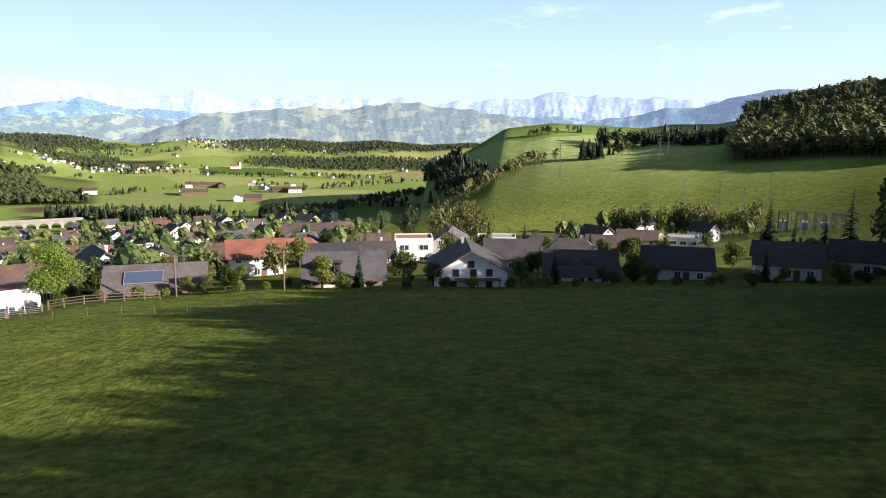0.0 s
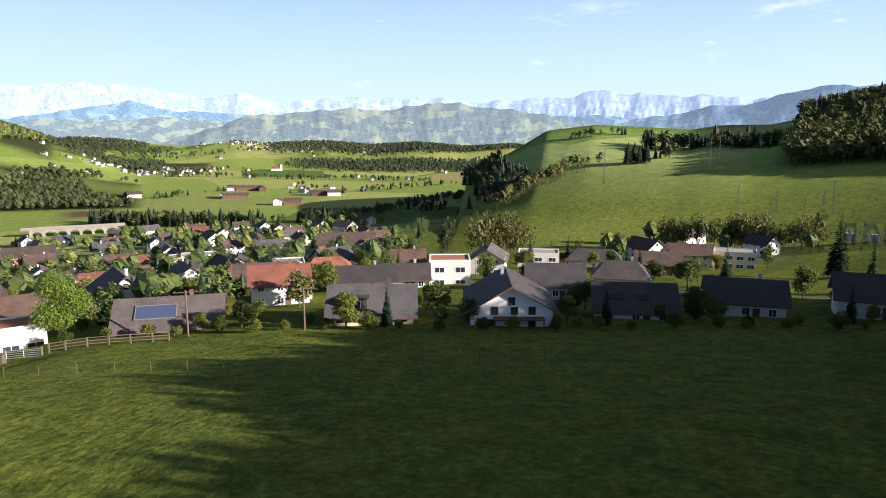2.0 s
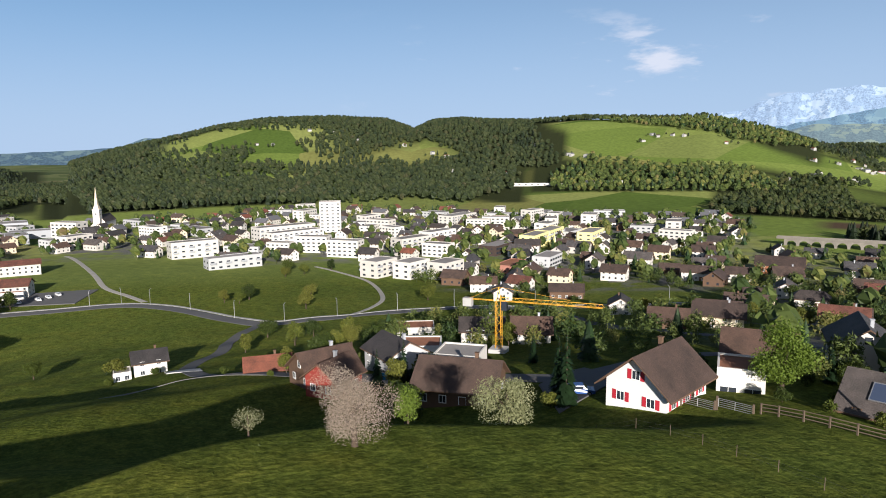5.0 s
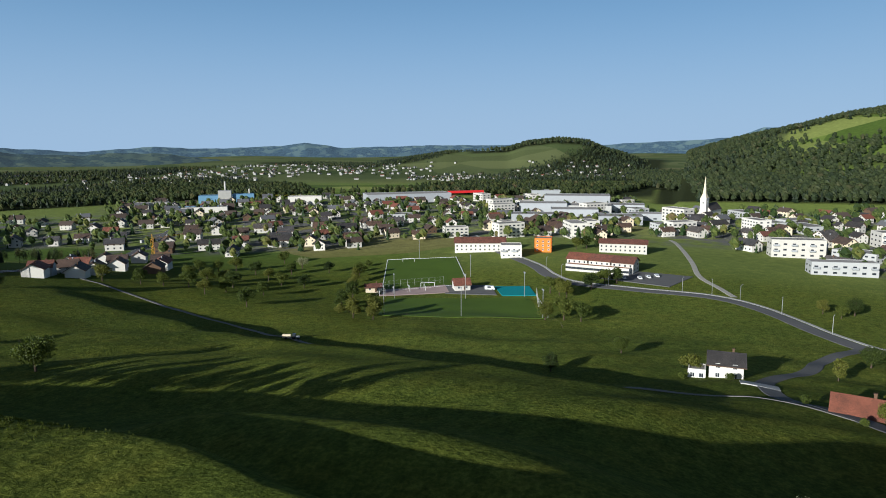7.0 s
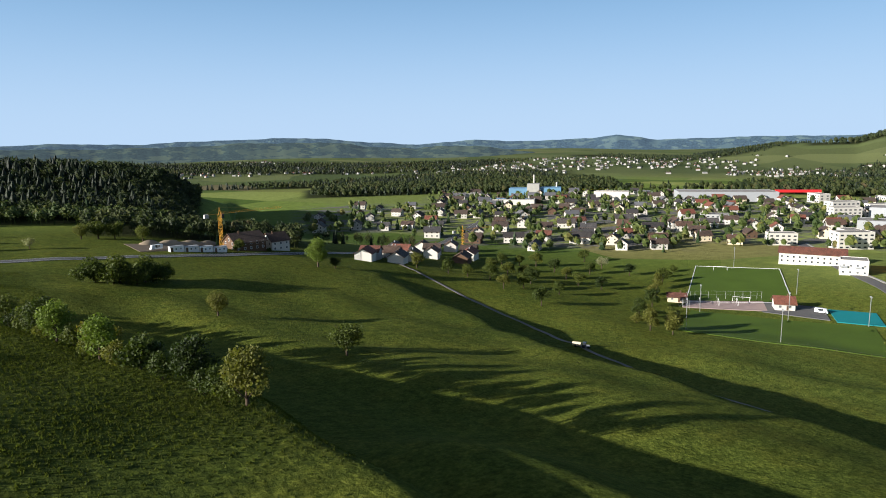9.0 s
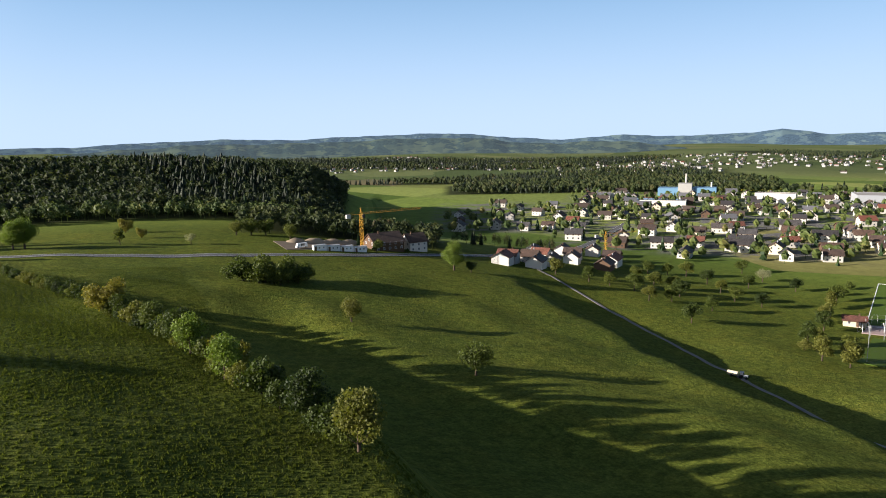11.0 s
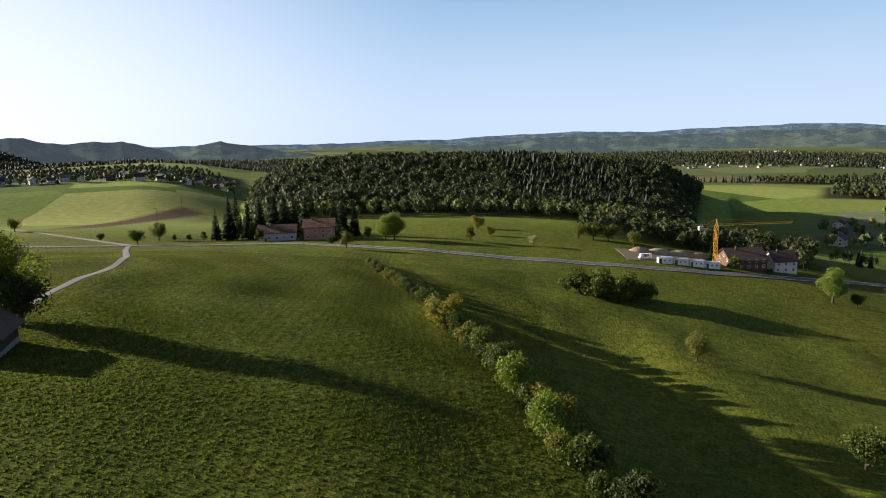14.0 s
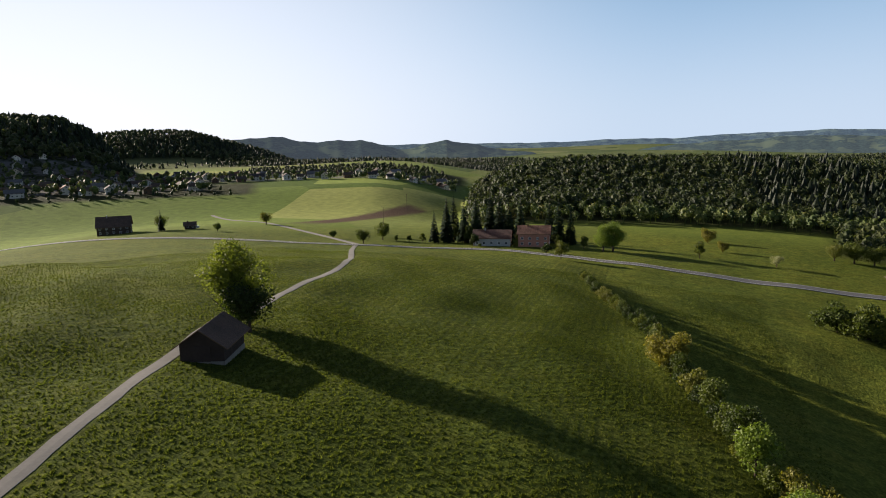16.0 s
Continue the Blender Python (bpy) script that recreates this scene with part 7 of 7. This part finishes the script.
for k in range(4):
    site_cabin(-127 - 6.4 * k, -271.5 + 0.3 * k, 2)
for x, y, s in [(-122, -292, 5), (-131, -293.5, 6.5), (-140, -294, 7), (-149, -294, 6)]:
    heap = thing("earth_heap", x, y, 0, "heap of pale excavated earth on the building site", "earth heap", "earth heaps of the building site")
    g = np.random.RandomState(int(-x))
    v, f = [], []
    for j in range(6):
        for i in range(14):
            a, q = 2 * math.pi * i / 14, s * (1 - j / 5.5) * g.uniform(0.85, 1.15)
            v.append((math.cos(a) * q * 1.2, math.sin(a) * q * 0.6, -0.4 + 2.6 * math.sin(j / 5 * 1.5) * g.uniform(0.9, 1.05)))
    for j in range(5):
        for i in range(14):
            f.append((j * 14 + i, j * 14 + (i + 1) % 14, (j + 1) * 14 + (i + 1) % 14, (j + 1) * 14 + i))
    f.append(tuple(range(70, 84)))
    child("earth", mesh_of("earth", v, f, PALE_EARTH, smooth=True), heap)
# car shape put in for a small white and blue trailer
car(223, -320, 30, CAR_WHITE, "white car in place of a parked trailer on the ridge road", group="")


# ---- viaduct, valley farms, street lamps, garden greenery ----
def viaduct(x, y, heading, length, height, bays):
    ob = thing("viaduct", x, y, heading, "old pale stone road viaduct with round arches", "viaduct", z=float(ground_z(x, y)))
    w, bay = 2.6, length / bays
    child("deck", boxes("deck", STONE, (-length / 2 - 6, length / 2 + 6, -w - 0.3, w + 0.3, height, height + 0.7)), ob)
    for s in (-1, 1):
        child("parapet", boxes("parapet", STONE, (-length / 2 - 6, length / 2 + 6, s * (w + 0.1) - 0.2, s * (w + 0.1) + 0.2, height + 0.7, height + 1.7)), ob)
    span = bay / 2 - 0.9
    v, f = [], []
    for k in range(15):  # one arch with the wall above it
        a = math.pi * k / 14
        px, pz = -math.cos(a) * span, height - 1.0 - span + math.sin(a) * span
        v += [(px, -w, pz), (px, w, pz), (px, w, height), (px, -w, height)]
    for k in range(14):
        n = 4 * k
        f += [(n, n + 4, n + 7, n + 3), (n + 1, n + 2, n + 6, n + 5), (n, n + 1, n + 5, n + 4)]
    arch = mesh_of("arch", v, f, STONE)
    pier = boxes("pier", STONE, (-0.9, 0.9, -w, w, -6, height))
    for i in range(bays):
        child("arch", arch, ob, at=pose(-length / 2 + (i + 0.5) * bay, 0, 0))
    for i in range(bays + 1):
        child("pier", pier, ob, at=pose(-length / 2 + i * bay, 0, 0))


viaduct(-302, 482, 31, 56, 5.0, 7)
for x, y, heading, l, style in [(-300, 800, 20, 30, "wood_brown"), (-318, 812, 110, 18, "white_brown"), (-330, 930, 18, 34, "wood_brown"), (-350, 925, 18, 16, "white_brown"), (-308, 925, 108, 22, "wood_brown"), (-204, 846, 12, 26, "wood_brown"), (-222, 850, 102, 14, "white_brown"), (-188, 842, 12, 16, "white_brown"), (-207, 723, 14, 18, "wood_brown"), (-222, 718, 104, 12, "white_red"), (-429, 805, 27, 16, "white_brown"), (-442, 812, 117, 20, "wood_brown")]:
    house(x, y, heading, l, style, "farms in the valley", detail="far")
chapel = thing("chapel", -434, 1389, 16, "distant white church with a square tower", "church")
v, f = gabled_body(18, 8, 5, 4)
child("nave", mesh_of("nave", v, f, WHITE), chapel)
child("nave_roof", roof_mesh(18, 8, 5, 4, 0.5, material=TILE_RED), chapel)
child("tower", boxes("tower", WHITE, (9, 13, -2, 2, -2, 13)), chapel)
child("tower_roof", mesh_of("tower_roof", [(8.7, -2.3, 13), (13.3, -2.3, 13), (13.3, 2.3, 13), (8.7, 2.3, 13), (11, 0, 18)], [(0, 1, 4), (1, 2, 4), (2, 3, 4), (3, 0, 4), (3, 2, 1, 0)], TILE_RED), chapel)

LAMP_POLE = beams("pole", STEEL, [((0, 0, -0.5), (0, 0, 7.2), 0.09)], 8)
LAMP_ARM = beams("arm", STEEL, [((0, 0, 7.1), (0, 1.3, 7.4), 0.06)], 6)
LAMP_HEAD = boxes("lamp_head", METAL_GREY, (-0.14, 0.14, 1.0, 1.75, 7.36, 7.5))
lamp = thing("street_lamp", -352, 26, 100, "slim grey street lamp beside the valley road", "street lamp", "street lamps of the valley road")
for data in (LAMP_POLE, LAMP_ARM, LAMP_HEAD):
    child(data.name, data, lamp)
road = smooth_line(VALLEY_ROAD, 26.0)
for k, (x, y) in enumerate(road[2:-1:1]):
    if k % 2 == 0:
        clone(lamp, pose(float(x) - 4, float(y) + 1.5, float(ground_z(x - 4, y + 1.5)), 0, 0, 60 + 13 * (k % 3)))


def village_greenery():
    """Hedges, shrubs and small trees that fill the gardens, past counting."""
    g = np.random.RandomState(8)
    h, r = g.uniform(2, 64, 2000), np.sqrt(g.uniform(105**2, 400**2, 2000))
    x, y = polar(h, r)
    homes = np.array([(o.location.x, o.location.y) for o in scene.objects if o.parent is None and o.get("category") == "house"])
    lanes = np.vstack([smooth_line(road, 4.0) for road in (VALLEY_ROAD, SIDE_ROAD, FOOTPATH) + LANES])
    keep = (((homes[None] - np.stack([x, y], -1)[:, None]) ** 2).sum(-1).min(1) > 8.5**2) & (((lanes[None] - np.stack([x, y], -1)[:, None]) ** 2).sum(-1).min(1) > 4.5**2)
    keep &= ~((y < 100) & (x > -62)) & ~((x < -60) & (y < 100) & (x > -130))
    for a, b, q in OPEN_GROUND:
        keep &= (x - a) ** 2 + (y - b) ** 2 > q * q
    x, y = x[keep], y[keep]
    tall = np.where(g.uniform(size=len(x)) < 0.45, g.uniform(1.5, 3.2, len(x)), g.uniform(3.5, 8.5, len(x)))
    verts, tint = grove(x, y, tall, (g.uniform(size=len(x)) < 0.12).astype(int), 79, 2)
    tagged(new("garden_greenery", soup("garden_greenery", verts, 3, LEAF_WOOD, tint)), "hedges, shrubs and small trees in the gardens", "greenery", kind="stuff")


village_greenery()


FOOT_TREES = [("cypress", 82.9, 133.6, 1.7), ("fir", 94.6, 190.4, 1.1), ("cypress", 79.2, 136.0, 1.2), ("garden", 64.1, 144.2, 1.0), ("fir", 52.5, 154.4, 0.6), ("garden", 39.6, 163.5, 0.9), ("cypress", 79.1, 147.7, 1.1), ("garden", 75.0, 132.7, 1.0)]
for i in range(22):  # garden plants in front of the houses at the foot of the field
    x = -40 + i * 6.4 + 1.3 * (i % 3)
    make_tree(("garden", "shrub", "cypress", "round", "bush")[(i * 3) % 5], x, 101.5 + (i * 5) % 4 * 0.9 + max(0, x - 30) * 0.09, i * 77, 0.42 + 0.07 * ((i * 7) % 5), "garden plants at the foot of the field")
for kind, x, y, s in FOOT_TREES:
    make_tree(kind, x, y, x * 31 % 360, s, "dark trees among the lower houses")

# wood on the rise east of the meadow, behind the flight, that throws its shade over the field
SHADE = [(50, 62), (46, 54), (42, 46), (54, 69), (57, 75), (61, 81), (47, 50), (52, 58), (47, -30), (45, -22), (49, -15), (46, -8), (50, -1), (46, 6), (50, 12), (47, 18), (51, 24), (53, 30), (57, 36), (60, 41), (62, 46), (65, 52), (62, 58), (66, 63), (64, 69), (69, 74), (62, -10), (64, 3), (66, 16), (69, 28), (72, 42), (76, 56), (78, 68), (84, 80), (88, 88), (86, 97), (94, 94), (92, 103), (99, 100), (98, 84), (68, 57), (71, 63), (67, 66), (71, 71), (66, 74), (73, 78), (59, 64), (60, 71), (80, 30), (82, 38), (84, 46), (78, 48), (86, 54), (80, 22), (76, 36), (74, 20), (82, 90), (86, 96), (90, 101), (93, 107), (98, 112), (103, 118), (92, 90), (98, 98), (104, 106), (108, 112), (100, 92), (88, 84)]
for i, (x, y) in enumerate(SHADE):
    make_tree("big", x, y, i * 59, (1.3 if x < 62 and 44 < y < 83 else 1.18 if x < 56 else 1.36 if y < 75 else 1.55) + 0.02 * ((i * 3) % 5), "trees at the eastern edge of the meadow")


# ---- far villages, distance ----
def specks():
    """Far villages: many small gabled houses, too many to tell apart."""
    g = np.random.RandomState(17)
    verts, faces, slots, green = [], [], [], []
    for h, r, n, wide in [(26, 1400, 60, 70), (23.7, 1430, 40, 28), (29.5, 1380, 30, 60), (15, 2000, 110, 110), (19, 2050, 60, 70), (10, 1950, 30, 70), (28, 2350, 30, 60), (8, 1250, 8, 50), (32, 1150, 10, 50), (1, 1500, 16, 60), (-2, 1750, 24, 70), (134, 1700, 130, 120), (128, 1850, 110, 130), (121, 2050, 90, 120), (112, 1600, 60, 70), (118, 1900, 100, 150), (109, 1700, 50, 80), (101, 1850, 80, 110), (94, 1750, 60, 90), (127, 2300, 80, 130), (140, 2100, 160, 190), (146, 1900, 90, 120), (152, 2300, 80, 130), (158, 1800, 50, 80), (70, 1350, 14, 60), (60, 1150, 20, 70), (43, 1350, 10, 50), (52, 1250, 8, 40), (13, 1000, 16, 40), (78, 1300, 4, 30)]:
        cx, cy = polar(h, r)
        for _ in range(int(n * 0.62)):
            x, y = cx + g.normal() * wide, cy + g.normal() * wide * 0.8
            a, l, d, e, q = g.uniform(0, 3.14), g.uniform(3, 5.5), g.uniform(2.4, 3.6), g.uniform(2.4, 4.2), g.uniform(1.2, 2.2)
            z = float(ground_z(x, y)) - 1
            b, f = gabled_body(2 * l, 2 * d, e + 1, q)
            n0 = len(verts)
            ca, sa = math.cos(a), math.sin(a)
            verts += [(x + ca * p[0] - sa * p[1], y + sa * p[0] + ca * p[1], z + p[2]) for p in b]
            faces += [tuple(i + n0 for i in q2) for q2 in f]
            roof = g.randint(1, 4)
            slots += [0, 0, 0, 0, 0, roof, roof]
            for _ in range(2):
                green.append((x + g.uniform(-16, 16), y + g.uniform(-16, 16)))
    tagged(new("far_village", mesh_of("far_village", verts, faces, FAR_WALL, PLAIN_ROOF[TILE_BROWN], PLAIN_ROOF[TILE_RED], PLAIN_ROOF[TILE_GREY], slots=slots)), "distant villages of small white houses", "village", kind="stuff")
    green = np.array(green)
    verts, tint = grove(green[:, 0], green[:, 1], g.uniform(5, 10, len(green)), (np.arange(len(green)) % 6 == 0).astype(int), 78, 0)
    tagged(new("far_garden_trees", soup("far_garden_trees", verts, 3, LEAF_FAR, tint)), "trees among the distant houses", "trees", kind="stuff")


specks()

DISTANCE_ALPS = [(-34, 3.0), (-31, 3.5), (-28.6, 3.65), (-24.8, 3.35), (-21.6, 2.9), (-18.3, 3.15), (-15.2, 3.55), (-12, 3.45), (-9.5, 3.9), (-5.5, 3.3), (-3.6, 3.1), (0.2, 3.15), (4, 3.3), (8.7, 3.55), (11.5, 3.4), (17, 3.15), (20, 3.6), (22.4, 3.45), (25.2, 3.8), (28.6, 4.0), (31.5, 4.45), (33.5, 4.1), (37.2, 3.6), (40.6, 2.7), (43, 1.6)]
DISTANCE_BLUE = [(-36, 3.4), (-32, 3.6), (-29, 3.5), (-26.6, 3.7), (-23.7, 3.3), (-21, 2.6), (-18, 2.3), (-16, 1.9), (-12, 1.6), (-8, 1.9), (0, 2.0), (10, 1.8), (17, 1.8), (20, 2.0), (24.2, 2.3), (26, 2.6), (28, 2.94), (30.6, 2.5), (33.4, 2.2), (36, 1.5), (44, 0.9)]
DISTANCE_NEAR = [(-14, -0.6), (-10, 0.6), (-7.4, 1.6), (-3, 2.3), (1, 2.9), (4.5, 2.9), (7, 2.55), (10.6, 2.45), (13.5, 2.4), (17, 2.15), (19.7, 1.7), (22, 1.0), (25, 0.0), (30, -0.6), (36, -1.2)]
DISTANCE_SOUTH = [(188, -1.6), (190.7, -1.3), (192.6, -0.93), (194, -0.62), (198.3, 0.04), (201.2, -0.47), (202.6, -0.44), (205.5, 0.19), (209.2, 0.18), (212, 0.61), (215.1, 0.5), (219, 0.3), (226, 0.3)]
DISTANCE_PLAIN = [(127, -2.0), (131, -1.0), (136, -0.3), (141, -0.5), (145, -0.3), (149, 0.1), (153, 0.1), (157, 0.0), (163, -0.2), (170, -0.15), (176, -0.4), (182, -0.9), (188, -1.6)]
DISTANCE_MIDDLE = [(-14, 0.6), (-9, 1.3), (-4, 1.1), (2, 1.5), (8, 1.2), (14, 1.0), (19, 1.3), (23, 1.5), (26, 1.9), (30, 1.4), (34, 1.7), (38, 0.9), (44, 0.2)]
DISTANCE_WEST = [(60, 2.0), (65, 1.9), (70, 1.2), (84, 1.25), (87, 1.3), (89, 0.5), (95, 0.25), (99, 0.0), (108, 0.1), (117, 0.05), (121, -0.1), (124.2, 0.42), (126.5, 0.1), (131, -0.05), (136, 0.1), (141, -0.2), (145, 0.0), (149, 0.43), (153, 0.43), (157, 0.35), (163, 0.1), (170, 0.2), (175, 0.02), (180, -0.2), (186, -0.25), (191, -0.4), (198, -0.25), (203, -0.3), (207, -0.1), (212, 0.25), (218, 0.3), (226, 0.6), (240, 0.9)]


def far_material(name, low, high, snow=None, haze_glow=0.0):
    m, t, b = start(name, 0.95)
    where = place_of(t)
    # woods with crisp edges among meadows, and the speckle of crowns and plots
    patch = noise_of(t, where, 0.0125, 9.0, 0.62)
    speckle = noise_of(t, where, 0.09, 4.0, 0.7)
    woods = blend(t, 1.0, low, ramp(t, speckle, [(0.35, (0.55, 0.55, 0.55)), (0.65, (1.45, 1.45, 1.4))]), "MULTIPLY")
    plots = node(t, "ShaderNodeTexVoronoi", Scale=0.011, Randomness=0.9)
    t.links.new(place_of(t, (1, 1, 1.6), 0.7), plots.inputs["Vector"])
    tone = t.nodes.new("ShaderNodeSeparateColor")
    t.links.new(plots.outputs["Color"], tone.inputs[0])
    fields = blend(t, 1.0, high, ramp(t, tone.outputs[0], [(0.0, (0.75, 0.8, 0.85)), (1.0, (1.3, 1.2, 1.05))]), "MULTIPLY")
    c = blend(t, ramp(t, patch, [(0.515, (0, 0, 0)), (0.53, (1, 1, 1))]), woods, fields)
    if snow:
        height = t.nodes.new("ShaderNodeSeparateXYZ")
        t.links.new(where, height.inputs[0])
        level = maths(t, "ADD", maths(t, "MULTIPLY", height.outputs[2], 1 / 300), maths(t, "MULTIPLY", noise_of(t, place_of(t, (1, 1, 0.8)), 0.012, 10.0, 0.7), 1.1))
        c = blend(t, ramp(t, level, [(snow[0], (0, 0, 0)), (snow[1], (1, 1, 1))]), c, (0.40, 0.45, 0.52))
    t.links.new(c, b.inputs["Base Color"])
    b.inputs["Specular IOR Level"].default_value = 0.0
    # haze of distance imitated by a faint bluish emission on the slopes
    if haze_glow:
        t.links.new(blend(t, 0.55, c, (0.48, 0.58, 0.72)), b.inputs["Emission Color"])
        b.inputs["Emission Strength"].default_value = haze_glow
    return m


def distance_ridge(name, crest, r, material, label, rough, seed):
    """A far mountain range seen as one ridge with spurs and gullies."""
    a0, a1 = crest[0][0], crest[-1][0]
    n = int((a1 - a0) * 14)
    heads = np.linspace(a0, a1, n)
    top = CENTRE[2] + r * np.tan(np.radians(np.interp(heads, [c[0] for c in crest], [c[1] for c in crest])))
    g = np.random.RandomState(seed)
    jag = sum(g.uniform(0.5, 1) * np.sin(heads * f + g.uniform(0, 6.28)) / f**0.9 for f in (0.8, 1.5, 2.7, 4.3, 6.9))
    top = top + rough * jag
    rows = 26
    verts, faces = [], []
    for k in range(rows):
        f = k / (rows - 1)
        gully = sum(np.sin(heads * q + f * 5 * p) / q**0.6 for q, p in ((1.9, 1.3), (3.7, -1.6), (6.3, 2.2), (10.1, -3.1), (14.3, 4.2)))
        rad = r - 420 * (1 - f) + gully * rough * 0.9 * (1 - f) * f * 4
        z = -90 + (top + 90) * f**1.25 + gully * rough * 0.25 * f * (1 - f) * 4
        x, y = polar(heads, rad)
        verts += list(zip(x.tolist(), y.tolist(), z.tolist()))
    for k in range(rows - 1):
        for i in range(n - 1):
            faces.append((k * n + i, (k + 1) * n + i, (k + 1) * n + i + 1, k * n + i + 1))
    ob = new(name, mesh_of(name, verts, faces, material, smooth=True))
    return tagged(ob, label, "mountains", kind="structure")


# base colours of these ranges are blued and paled to stand for haze
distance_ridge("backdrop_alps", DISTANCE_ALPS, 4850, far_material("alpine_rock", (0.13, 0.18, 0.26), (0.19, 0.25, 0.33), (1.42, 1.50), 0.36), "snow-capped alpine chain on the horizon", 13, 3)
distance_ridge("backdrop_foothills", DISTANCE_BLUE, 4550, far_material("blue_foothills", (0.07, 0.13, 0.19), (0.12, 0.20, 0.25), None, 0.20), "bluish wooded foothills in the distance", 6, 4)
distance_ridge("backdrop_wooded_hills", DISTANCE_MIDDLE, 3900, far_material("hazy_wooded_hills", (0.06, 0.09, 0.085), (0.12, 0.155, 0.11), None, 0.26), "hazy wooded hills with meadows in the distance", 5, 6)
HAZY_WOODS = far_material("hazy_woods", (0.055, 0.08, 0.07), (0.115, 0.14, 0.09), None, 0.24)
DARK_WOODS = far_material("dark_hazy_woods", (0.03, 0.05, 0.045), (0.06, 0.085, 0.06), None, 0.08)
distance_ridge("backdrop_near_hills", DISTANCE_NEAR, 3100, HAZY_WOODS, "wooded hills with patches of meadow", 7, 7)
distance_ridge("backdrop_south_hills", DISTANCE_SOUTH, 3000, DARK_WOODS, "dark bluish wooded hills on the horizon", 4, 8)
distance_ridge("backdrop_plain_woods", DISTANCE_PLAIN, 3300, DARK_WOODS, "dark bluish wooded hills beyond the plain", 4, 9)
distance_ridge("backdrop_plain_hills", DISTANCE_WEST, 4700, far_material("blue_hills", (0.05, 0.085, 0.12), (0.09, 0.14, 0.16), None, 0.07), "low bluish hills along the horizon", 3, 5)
